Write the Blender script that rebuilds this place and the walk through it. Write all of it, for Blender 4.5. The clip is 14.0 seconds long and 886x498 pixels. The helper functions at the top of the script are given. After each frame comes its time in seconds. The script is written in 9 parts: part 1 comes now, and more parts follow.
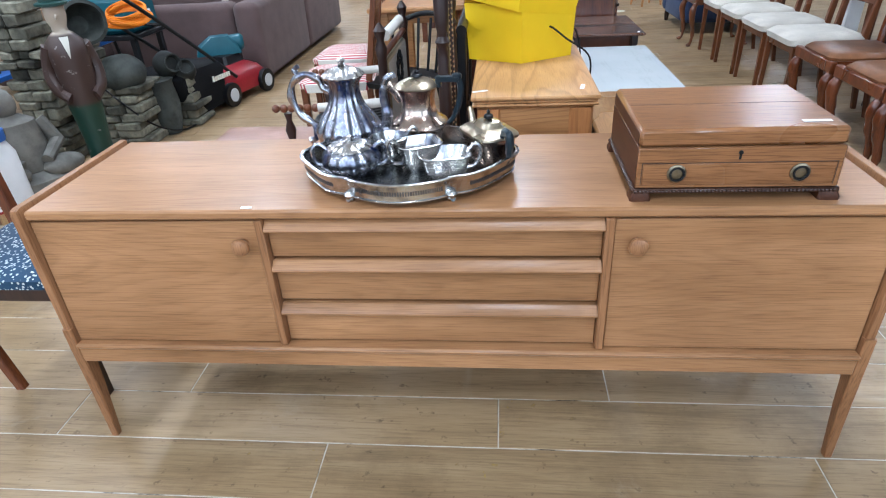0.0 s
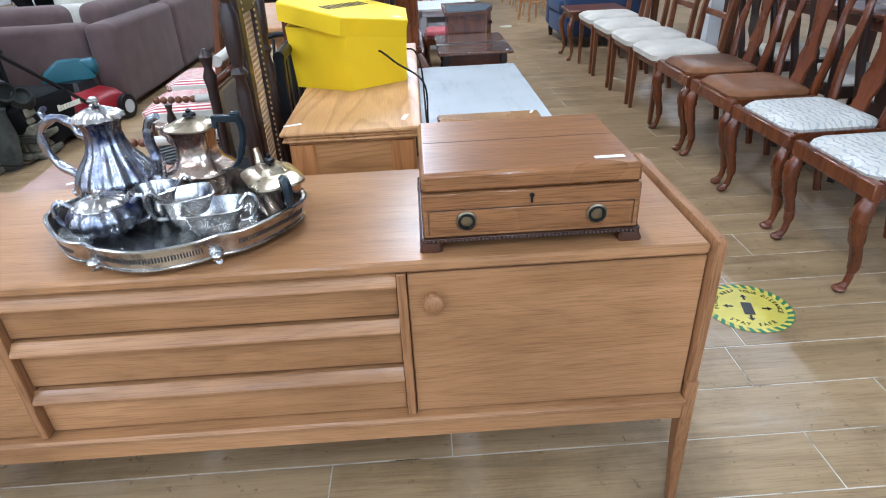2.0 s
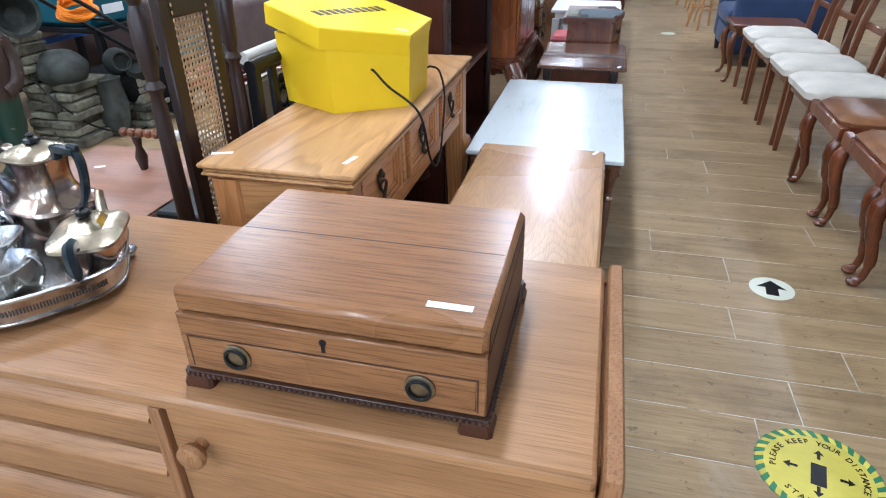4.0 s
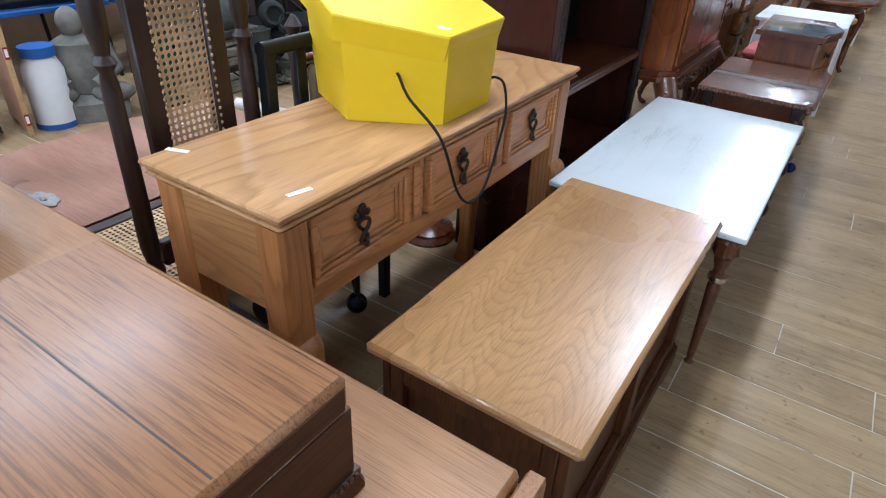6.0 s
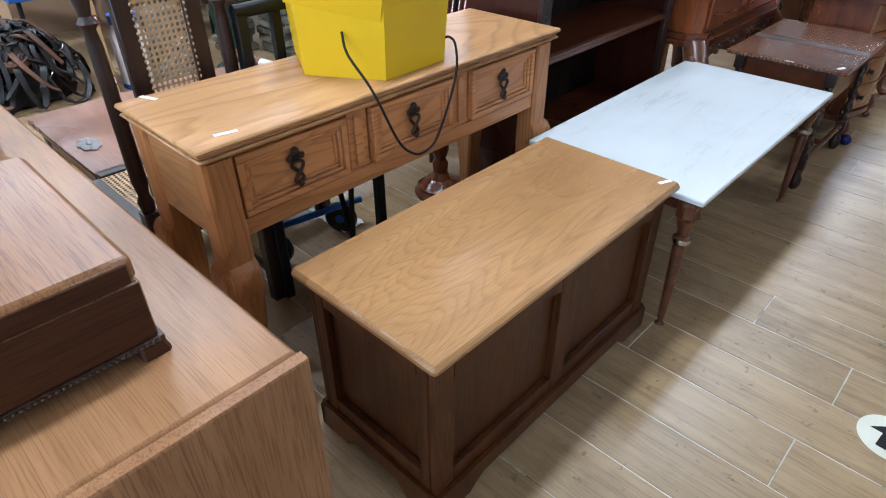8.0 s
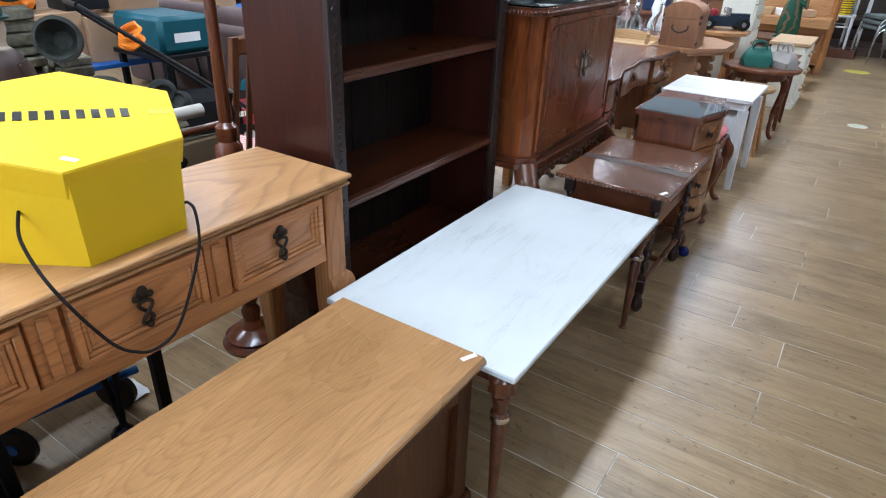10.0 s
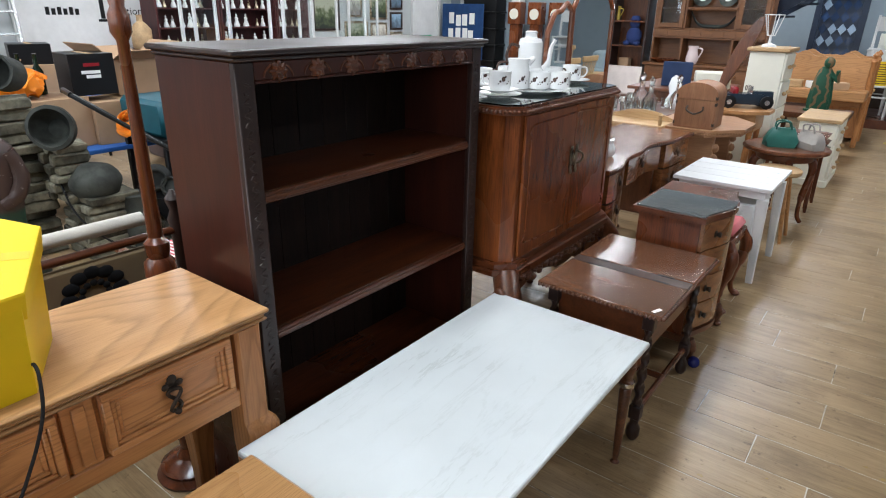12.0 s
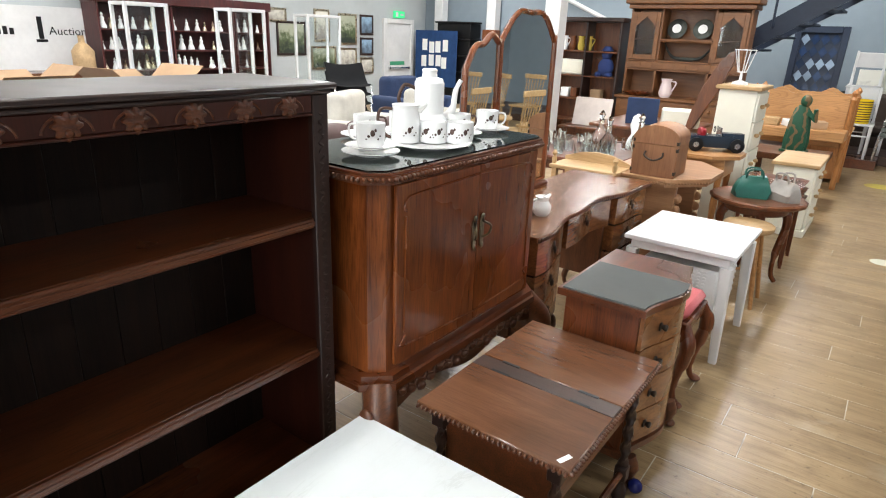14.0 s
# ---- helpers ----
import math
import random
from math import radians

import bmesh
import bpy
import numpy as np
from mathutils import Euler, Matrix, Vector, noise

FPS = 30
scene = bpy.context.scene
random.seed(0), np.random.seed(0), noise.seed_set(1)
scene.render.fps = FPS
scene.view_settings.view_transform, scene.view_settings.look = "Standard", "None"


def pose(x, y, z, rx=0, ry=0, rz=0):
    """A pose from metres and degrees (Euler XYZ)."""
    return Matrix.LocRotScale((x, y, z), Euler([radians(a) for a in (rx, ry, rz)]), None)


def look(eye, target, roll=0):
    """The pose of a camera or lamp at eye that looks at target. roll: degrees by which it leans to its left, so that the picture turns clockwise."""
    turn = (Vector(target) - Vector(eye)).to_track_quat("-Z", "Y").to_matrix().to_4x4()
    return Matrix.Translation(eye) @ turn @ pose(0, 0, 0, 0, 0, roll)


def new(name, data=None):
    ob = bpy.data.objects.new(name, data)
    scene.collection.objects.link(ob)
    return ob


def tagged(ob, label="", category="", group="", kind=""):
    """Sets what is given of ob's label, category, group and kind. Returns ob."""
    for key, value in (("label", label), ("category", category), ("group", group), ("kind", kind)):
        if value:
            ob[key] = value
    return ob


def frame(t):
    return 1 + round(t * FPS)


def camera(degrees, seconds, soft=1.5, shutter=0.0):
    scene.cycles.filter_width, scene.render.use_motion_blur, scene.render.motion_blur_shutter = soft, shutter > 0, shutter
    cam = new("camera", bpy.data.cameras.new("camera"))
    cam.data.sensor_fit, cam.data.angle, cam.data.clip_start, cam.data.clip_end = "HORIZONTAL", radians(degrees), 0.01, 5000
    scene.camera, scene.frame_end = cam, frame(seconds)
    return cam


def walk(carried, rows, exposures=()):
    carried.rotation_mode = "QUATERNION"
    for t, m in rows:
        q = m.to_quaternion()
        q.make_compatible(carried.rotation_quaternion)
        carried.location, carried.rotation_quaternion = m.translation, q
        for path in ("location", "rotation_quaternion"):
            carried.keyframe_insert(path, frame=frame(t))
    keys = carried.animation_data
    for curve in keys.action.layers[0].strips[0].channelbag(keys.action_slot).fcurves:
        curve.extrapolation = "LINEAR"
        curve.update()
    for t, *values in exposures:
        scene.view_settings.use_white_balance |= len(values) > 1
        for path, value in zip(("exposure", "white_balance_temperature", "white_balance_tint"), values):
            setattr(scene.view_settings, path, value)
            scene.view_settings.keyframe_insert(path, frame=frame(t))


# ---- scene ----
cam = camera(72.4, 14.0, soft=1.1)
PATH = [
    (0, (0.147, 0.154, 1.284), (-0.049, 1.879, 0.292), -3.3),
    (0.5, (0.221, 0.083, 1.289), (0.027, 1.831, 0.337), -3.3),
    (1, (0.3, 0.062, 1.297), (0.161, 1.815, 0.345), -3.4),
    (1.5, (0.377, 0.187, 1.289), (0.393, 1.939, 0.324), -3.7),
    (2, (0.421, 0.345, 1.272), (0.474, 2.095, 0.304), -2.7),
    (2.5, (0.548, 0.434, 1.26), (0.423, 2.175, 0.283), -2.5),
    (3, (0.702, 0.481, 1.263), (0.417, 2.18, 0.247), -2.1),
    (3.5, (0.802, 0.615, 1.255), (0.454, 2.304, 0.242), -2.7),
    (4, (0.893, 0.812, 1.273), (0.455, 2.497, 0.288), -0.8),
    (6.3, (1.144, 1.374, 1.262), (0.132, 2.721, 0.183), 2.9),
    (6.5, (1.193, 1.395, 1.264), (0.117, 2.679, 0.171), 2.8),
    (7, (1.318, 1.439, 1.272), (0.151, 2.624, 0.161), 1.8),
    (7.5, (1.393, 1.447, 1.276), (0.198, 2.594, 0.155), 0.4),
    (8, (1.475, 1.465, 1.289), (0.336, 2.647, 0.147), -0.3),
    (8.5, (1.501, 1.543, 1.296), (0.459, 2.819, 0.162), 0.1),
    (9, (1.462, 1.683, 1.309), (0.516, 3.107, 0.272), 1.1),
    (9.2, (1.422, 1.739, 1.311), (0.555, 3.223, 0.287), 2.1),
    (11.3, (1.541, 2.195, 1.437), (0.359, 3.623, 0.686), 1.6),
    (11.5, (1.539, 2.225, 1.44), (0.36, 3.658, 0.695), 1.5),
    (12, (1.497, 2.321, 1.439), (0.375, 3.803, 0.701), 1.1),
    (12.5, (1.391, 2.5, 1.447), (0.358, 4.079, 0.784), 1.0),
    (13, (1.36, 2.666, 1.449), (0.378, 4.266, 0.759), 1.0),
    (13.5, (1.417, 2.868, 1.465), (0.358, 4.438, 0.821), 2.6),
    (14, (1.437, 3.018, 1.467), (0.332, 4.545, 0.8), 2.2),
]
walk(cam, [(t, look(eye, target, roll)) for t, eye, target, roll in PATH],
     [(0, -0.03, 5450, 10), (2, -0.07, 5450, 10), (4, 0.0, 5500, 10), (6.4, -0.18, 5450, 10), (9.2, 0.08, 5550, 10), (11.4, -0.22, 5850, 10), (12.5, 0.0, 6350, 10), (13.2, 0.15, 6550, 10), (14, 0.28, 6650, 10)])

# ---- light ----
world = bpy.data.worlds.new("world")
scene.world = world
world.use_nodes = True
_sky = world.node_tree.nodes.new("ShaderNodeTexSky")
_sky.sky_type = "NISHITA"
_sky.sun_disc = False
_sky.sun_elevation, _sky.sun_rotation = radians(38), radians(160)
_bg = world.node_tree.nodes["Background"]
_bg.inputs["Strength"].default_value = 0.12
world.node_tree.links.new(_sky.outputs[0], _bg.inputs["Color"])


def area(name, x, y, z, sx, sy, watts, rx=0, ry=0, rz=0, colour=(1, 1, 1)):
    """A rectangular lamp that shines along its own -z."""
    d = bpy.data.lights.new(name, "AREA")
    d.shape, d.size, d.size_y, d.energy, d.color = "RECTANGLE", sx, sy, watts, colour
    ob = new(name, d)
    ob.matrix_world = pose(x, y, z, rx, ry, rz)
    return ob


CEIL = 3.6
# pair at x 4.3: unseen, added to brighten the east side and bookcase
TUBES = [(x, y) for x in (-5.6, -2.6, 0.3) for y in (-1.0, 2.6, 6.2, 9.8, 13.2)] + [(4.3, 6.2), (4.3, 9.8)]
for _x, _y in TUBES:
    area("ceiling_lamp_light", _x, _y, CEIL - 0.115, 0.26, 1.5, 62, colour=(0.92, 0.97, 1.0))
# daylight in the openings of the shop front
for _x in (-5.0, -1.6, 1.8, 4.2):
    area("window_daylight", _x, -2.42, 2.3, 2.2, 1.7, 58, rx=90, colour=(0.86, 0.94, 1.0))

# ---- mesh building ----


class M:
    """A mesh in the making; every call adds a piece and returns the builder."""

    def __init__(self):
        self.v, self.f = [], []

    def add(self, verts, faces):
        n = len(self.v)
        self.v += [tuple(p) for p in verts]
        self.f += [tuple(i + n for i in q) for q in faces]
        return self

    def box(self, x0, y0, z0, x1, y1, z1, b=0.003, m=None):
        c = ((x0 + x1) / 2, (y0 + y1) / 2, (z0 + z1) / 2)
        h = (abs(x1 - x0) / 2, abs(y1 - y0) / 2, abs(z1 - z0) / 2)
        b = min(b, min(h) * 0.9)
        vs, ix = [], {}
        for sx in (-1, 1):
            for sy in (-1, 1):
                for sz in (-1, 1):
                    s = (sx, sy, sz)
                    for a in range(3):
                        ix[s, a] = len(vs)
                        vs.append(tuple(c[k] + s[k] * (h[k] - (0 if k == a else b)) for k in range(3)))
        fs = []
        for a in range(3):
            u, w = [k for k in range(3) if k != a]
            for sa in (-1, 1):
                q = []
                for su, sw in ((-1, -1), (1, -1), (1, 1), (-1, 1)):
                    s = [0, 0, 0]
                    s[a], s[u], s[w] = sa, su, sw
                    q.append(ix[tuple(s), a])
                fs.append(q)
            for su in (-1, 1):
                for sw in (-1, 1):
                    s1, s2 = [0, 0, 0], [0, 0, 0]
                    s1[a], s1[u], s1[w] = -1, su, sw
                    s2[a], s2[u], s2[w] = 1, su, sw
                    fs.append([ix[tuple(s1), u], ix[tuple(s2), u], ix[tuple(s2), w], ix[tuple(s1), w]])
        for sx in (-1, 1):
            for sy in (-1, 1):
                for sz in (-1, 1):
                    fs.append([ix[(sx, sy, sz), a] for a in range(3)])
        if m is not None:
            vs = [m @ Vector(p) for p in vs]
        return self.add(vs, fs)

    def soft(self, x0, y0, z0, x1, y1, z1, r):
        """A padded block with round edges."""
        cx, cy = (x0 + x1) / 2, (y0 + y1) / 2
        hx, hy = (x1 - x0) / 2, (y1 - y0) / 2
        r = min(r, hx * 0.95, hy * 0.95, (z1 - z0) * 0.45)
        rows = []
        steps = [(z0 + r * (1 - math.cos(a)), r * (1 - math.sin(a))) for a in np.linspace(0, math.pi / 2, 5)]
        steps += [(z1 - r * (1 - math.sin(a)), r * (1 - math.cos(a))) for a in np.linspace(0, math.pi / 2, 5)]
        for z, e in steps:
            ring = []
            for qx, qy, a0 in ((1, 1, 0), (-1, 1, 90), (-1, -1, 180), (1, -1, 270)):
                for k in range(5):
                    a = radians(a0 + 22.5 * k)
                    q = max(r - e, 0.001)
                    ring.append((cx + qx * (hx - r) + q * math.cos(a), cy + qy * (hy - r) + q * math.sin(a), z))
            rows.append(ring)
        return self.rings(rows)

    def rings(self, rings, cap=True, closed=True):
        n = len(rings[0])
        vs = [p for r in rings for p in r]
        fs = []
        for i in range(len(rings) - 1):
            for j in range(n if closed else n - 1):
                k = (j + 1) % n
                fs.append((i * n + j, i * n + k, (i + 1) * n + k, (i + 1) * n + j))
        if cap:
            fs.append(tuple(range(n - 1, -1, -1)))
            fs.append(tuple((len(rings) - 1) * n + j for j in range(n)))
        return self.add(vs, fs)

    def lathe(self, prof, c=(0, 0, 0), seg=20, flutes=0, depth=0.0, sx=1.0, sy=1.0, m=None, cap=True, square=0):
        """prof: (radius, height) pairs upward. flutes: how many lobes round it. square: power of a rounded-square section."""
        rs = []
        for r, z in prof:
            ring = []
            for k in range(seg):
                a = 2 * math.pi * k / seg
                q = r * (1 + depth * math.cos(flutes * a)) if flutes else r
                if square:
                    q = r / (abs(math.cos(a)) ** square + abs(math.sin(a)) ** square) ** (1 / square)
                p = Vector((q * math.cos(a) * sx, q * math.sin(a) * sy, z))
                p = (m @ p) if m is not None else p
                ring.append((p[0] + c[0], p[1] + c[1], p[2] + c[2]))
            rs.append(ring)
        return self.rings(rs, cap)

    def prism(self, pts, lo, hi, axis="z", taper=1.0):
        """A flat outline pushed from lo to hi along an axis."""
        cx, cy = sum(p[0] for p in pts) / len(pts), sum(p[1] for p in pts) / len(pts)

        def put(u, w, h):
            return {"z": (u, w, h), "y": (u, h, w), "x": (h, u, w)}[axis]

        top = [(cx + (u - cx) * taper, cy + (w - cy) * taper) for u, w in pts]
        return self.rings([[put(u, w, lo) for u, w in pts], [put(u, w, hi) for u, w in top]])

    def loft(self, secs):
        """Rectangular sections: (x, y, z, half x, half y), with cut corners."""
        rs = []
        for x, y, z, hx, hy in secs:
            c = min(hx, hy) * 0.22
            rs.append([(x - hx + c, y - hy, z), (x + hx - c, y - hy, z), (x + hx, y - hy + c, z), (x + hx, y + hy - c, z),
                       (x + hx - c, y + hy, z), (x - hx + c, y + hy, z), (x - hx, y + hy - c, z), (x - hx, y - hy + c, z)])
        return self.rings(rs)

    def tube(self, pts, r, seg=8):
        pts = [Vector(p) for p in pts]
        rad = r if isinstance(r, (list, tuple)) else [r] * len(pts)
        up = Vector((0, 0, 1)) if abs((pts[1] - pts[0]).normalized().z) < 0.9 else Vector((1, 0, 0))
        rs = []
        for i, p in enumerate(pts):
            d = (pts[min(i + 1, len(pts) - 1)] - pts[max(i - 1, 0)]).normalized()
            u = (up - d * up.dot(d)).normalized()
            w = d.cross(u)
            up = u
            rs.append([tuple(p + (u * math.cos(2 * math.pi * k / seg) + w * math.sin(2 * math.pi * k / seg)) * rad[i]) for k in range(seg)])
        return self.rings(rs)

    def ball(self, x, y, z, rx, ry=None, rz=None, seg=12, rows=8):
        ry, rz = ry or rx, rz or rx
        prof = [(math.sin(math.pi * i / rows), -math.cos(math.pi * i / rows)) for i in range(rows + 1)]
        prof = [(max(r, 0.02), h) for r, h in prof]
        return self.rings([[(x + rx * r * math.cos(2 * math.pi * k / seg), y + ry * r * math.sin(2 * math.pi * k / seg), z + rz * h)
                            for k in range(seg)] for r, h in prof])

    def sheet(self, nx, ny, fn):
        """A surface fn(u, v) -> point, u and v from 0 to 1."""
        vs = [fn(i / nx, j / ny) for j in range(ny + 1) for i in range(nx + 1)]
        w = nx + 1
        return self.add(vs, [(j * w + i, j * w + i + 1, (j + 1) * w + i + 1, (j + 1) * w + i) for j in range(ny) for i in range(nx)])

    def move(self, m):
        self.v = [tuple(m @ Vector(p)) for p in self.v]
        return self

    def rough(self, amount, size, seed=0):
        """Uneven, as hewn or crumpled."""
        out = []
        for p in self.v:
            q = Vector(p) / size + Vector((seed * 7.3, seed * 3.1, 0))
            d = noise.noise_vector(q)
            out.append((p[0] + d[0] * amount, p[1] + d[1] * amount, p[2] + d[2] * amount))
        self.v = out
        return self

    def mesh(self, name, material, angle=38):
        me = bpy.data.meshes.new(name)
        me.from_pydata(self.v, [], self.f)
        bm = bmesh.new()
        bm.from_mesh(me)
        bmesh.ops.recalc_face_normals(bm, faces=bm.faces)
        bm.to_mesh(me)
        bm.free()
        me.polygons.foreach_set("use_smooth", [True] * len(me.polygons))
        me.set_sharp_from_angle(angle=radians(angle))
        me.materials.append(material)
        return me


def part(name, m, material, parent, label="", at=None, angle=38):
    ob = new(name, m.mesh(name, material, angle) if isinstance(m, M) else m)
    if parent is not None:
        ob.parent = parent
    if at is not None:
        ob.matrix_basis = at
    if label:
        ob["label"] = label
    return ob


def thing(name, label, category, x=0, y=0, z=0, rz=0, group="", rx=0, ry=0):
    ob = new(name)
    ob.empty_display_size = 0.05
    ob.matrix_basis = pose(x, y, z, rx, ry, rz)
    return tagged(ob, label, category, group)


def single(name, m, material, label, category, at=None, group="", kind="", angle=38):
    ob = part(name, m, material, None, at=at, angle=angle)
    return tagged(ob, label, category, group, kind)


def bezier(p, n=14):
    """A smooth line through control points."""
    out = []
    p = [Vector(q) for q in p]
    for i in range(len(p) - 1):
        a, b, c, d = p[max(i - 1, 0)], p[i], p[i + 1], p[min(i + 2, len(p) - 1)]
        for k in range(n):
            t = k / n
            out.append(0.5 * ((2 * b) + (c - a) * t + (2 * a - 5 * b + 4 * c - d) * t * t + (3 * b - a - 3 * c + d) * t ** 3))
    out.append(p[-1])
    return out


def lettering(text, size, depth=0.0006):
    """A mesh of built-in letters, centred, in the plane z = 0."""
    cu = bpy.data.curves.new("letters", "FONT")
    cu.body, cu.size, cu.extrude, cu.align_x, cu.align_y, cu.resolution_u = text, size, depth, "CENTER", "CENTER", 2
    ob = bpy.data.objects.new("letters", cu)
    me = bpy.data.meshes.new_from_object(ob)
    bpy.data.objects.remove(ob)
    bpy.data.curves.remove(cu)
    return me


# ---- materials ----


def base(name):
    m = bpy.data.materials.new(name)
    m.use_nodes = True
    nt = m.node_tree
    return m, nt, nt.nodes["Principled BSDF"]


def node(nt, kind, **kw):
    n = nt.nodes.new("ShaderNode" + kind)
    for k, v in kw.items():
        k = k.replace("_", " ")
        if k in n.inputs:
            if isinstance(v, bpy.types.NodeSocket):
                nt.links.new(v, n.inputs[k])
            else:
                n.inputs[k].default_value = v
    return n


def ramp(nt, fac, stops):
    n = nt.nodes.new("ShaderNodeValToRGB")
    while len(n.color_ramp.elements) < len(stops):
        n.color_ramp.elements.new(0.5)
    for e, (p, c) in zip(n.color_ramp.elements, stops):
        e.position, e.color = p, (*c, 1)
    nt.links.new(fac, n.inputs["Fac"])
    return n.outputs["Color"]


def mix(nt, fac, a, b, mode="MIX"):
    n = nt.nodes.new("ShaderNodeMix")
    n.data_type, n.blend_type = "RGBA", mode
    for s, v in ((n.inputs["Factor"], fac), (n.inputs["A"], a), (n.inputs["B"], b)):
        if isinstance(v, bpy.types.NodeSocket):
            nt.links.new(v, s)
        elif isinstance(v, tuple):
            s.default_value = (*v, 1)
        else:
            s.default_value = v
    return n.outputs["Result"]


def coords(nt, scale=(1, 1, 1), spread=6.0):
    """Object coordinates, shifted by chance from object to object."""
    tc = node(nt, "TexCoord")
    info = node(nt, "ObjectInfo")
    mul = nt.nodes.new("ShaderNodeVectorMath")
    mul.operation = "SCALE"
    mul.inputs[0].default_value = (spread, spread * 0.7, spread * 1.3)
    nt.links.new(info.outputs["Random"], mul.inputs["Scale"])
    plus = nt.nodes.new("ShaderNodeVectorMath")
    nt.links.new(tc.outputs["Object"], plus.inputs[0])
    nt.links.new(mul.outputs[0], plus.inputs[1])
    mp = node(nt, "Mapping", Vector=plus.outputs[0])
    mp.inputs["Scale"].default_value = scale
    return mp.outputs[0], plus.outputs[0], info.outputs["Random"]


def bump(nt, bsdf, height, strength, dist=0.002):
    b = node(nt, "Bump", Height=height, Strength=strength, Distance=dist)
    nt.links.new(b.outputs[0], bsdf.inputs["Normal"])


def math_node(nt, op, a, b):
    n = nt.nodes.new("ShaderNodeMath")
    n.operation = op
    for i, q in enumerate((a, b)):
        if isinstance(q, float):
            n.inputs[i].default_value = q
        else:
            nt.links.new(q, n.inputs[i])
    return n.outputs[0]


def wood(name, light, dark, axis="x", size=1.0, rough=0.4, rings=0.0, pores=0.35, wear=0.15, coat=0.0, count=26.0, fine_across=260.0, fine_along=12.0):
    m, nt, bs = base(name)
    along = {"x": (1, 9, 9), "y": (9, 1, 9), "z": (9, 9, 1)}[axis]
    v, plain, rnd = coords(nt, tuple(a * 1.6 / size for a in along))
    n1 = node(nt, "TexNoise", Vector=v, Scale=1.3, Detail=7.0, Roughness=0.62, Distortion=0.6)
    fine = node(nt, "Mapping", Vector=plain)
    fa, fl = fine_across, fine_along
    fine.inputs["Scale"].default_value = {"x": (fl, fa, fa), "y": (fa, fl, fa), "z": (fa, fa, fl)}[axis]
    n2 = node(nt, "TexNoise", Vector=fine.outputs[0], Scale=1.0, Detail=3.0, Roughness=0.6)
    big = node(nt, "TexNoise", Vector=plain, Scale=2.3, Detail=3.0)
    mid = tuple((a + b) / 2 for a, b in zip(light, dark))
    col = ramp(nt, n1.outputs["Fac"], [(0.3, dark), (0.5, mid), (0.68, light)])
    if rings:
        # growth rings: level lines of a long, slow field
        along2 = {"x": (0.7, 5, 5), "y": (5, 0.7, 5), "z": (5, 5, 0.7)}[axis]
        rv = node(nt, "Mapping", Vector=plain)
        rv.inputs["Scale"].default_value = tuple(q * 1.2 / size for q in along2)
        field = node(nt, "TexNoise", Vector=rv.outputs[0], Scale=1.0, Detail=1.5, Roughness=0.45, Distortion=0.25)
        wob = node(nt, "TexNoise", Vector=v, Scale=3.0, Detail=4.0)
        sm = math_node(nt, "ADD", math_node(nt, "MULTIPLY", field.outputs["Fac"], count), math_node(nt, "MULTIPLY", wob.outputs["Fac"], 1.2))
        band = ramp(nt, math_node(nt, "FRACT", sm, 0.0), [(0.0, (0.1, 0.1, 0.1)), (0.55, (0.22, 0.22, 0.22)), (0.86, (1, 1, 1)), (1.0, (0.1, 0.1, 0.1))])
        col = mix(nt, math_node(nt, "MULTIPLY", band, rings), col, tuple(d * 0.72 for d in dark))
    streak = ramp(nt, n2.outputs["Fac"], [(0.36, tuple(d * 0.55 for d in dark)), (0.52, (1, 1, 1))])
    col = mix(nt, pores, col, streak, "MULTIPLY")
    tone = ramp(nt, big.outputs["Fac"], [(0.3, (1 - wear, 1 - wear * 1.1, 1 - wear * 1.2)), (0.7, (1 + wear * 0.4,) * 3)])
    col = mix(nt, 1.0, col, tone, "MULTIPLY")
    nt.links.new(col, bs.inputs["Base Color"])
    r = node(nt, "MapRange", Value=big.outputs["Fac"])
    r.inputs["From Min"].default_value, r.inputs["From Max"].default_value = 0.3, 0.7
    r.inputs["To Min"].default_value, r.inputs["To Max"].default_value = rough - 0.06, rough + 0.1
    nt.links.new(r.outputs[0], bs.inputs["Roughness"])
    bs.inputs["Coat Weight"].default_value = coat
    bs.inputs["Coat Roughness"].default_value = 0.18
    bump(nt, bs, n2.outputs["Fac"], 0.07, 0.001)
    return m


def plain(name, colour, rough=0.5, metal=0.0, vary=0.12, scale=14.0, relief=0.06, spec=0.3):
    """Paint, plastic, card: one colour with stains and a fine relief."""
    m, nt, bs = base(name)
    v, raw, rnd = coords(nt)
    n = node(nt, "TexNoise", Vector=raw, Scale=scale, Detail=5.0, Roughness=0.6)
    big = node(nt, "TexNoise", Vector=raw, Scale=scale * 0.14, Detail=3.0)
    lo, hi = tuple(c * (1 - vary) for c in colour), tuple(min(c * (1 + vary * 0.6), 1) for c in colour)
    a = ramp(nt, big.outputs["Fac"], [(0.32, lo), (0.66, hi)])
    b = ramp(nt, n.outputs["Fac"], [(0.3, (1 - vary * 0.7,) * 3), (0.6, (1, 1, 1))])
    nt.links.new(mix(nt, 1.0, a, b, "MULTIPLY"), bs.inputs["Base Color"])
    bs.inputs["Roughness"].default_value, bs.inputs["Metallic"].default_value = rough, metal
    bs.inputs["Specular IOR Level"].default_value = spec
    fine = node(nt, "TexNoise", Vector=raw, Scale=scale * 22, Detail=2.0)
    bump(nt, bs, fine.outputs["Fac"], relief, 0.001)
    return m


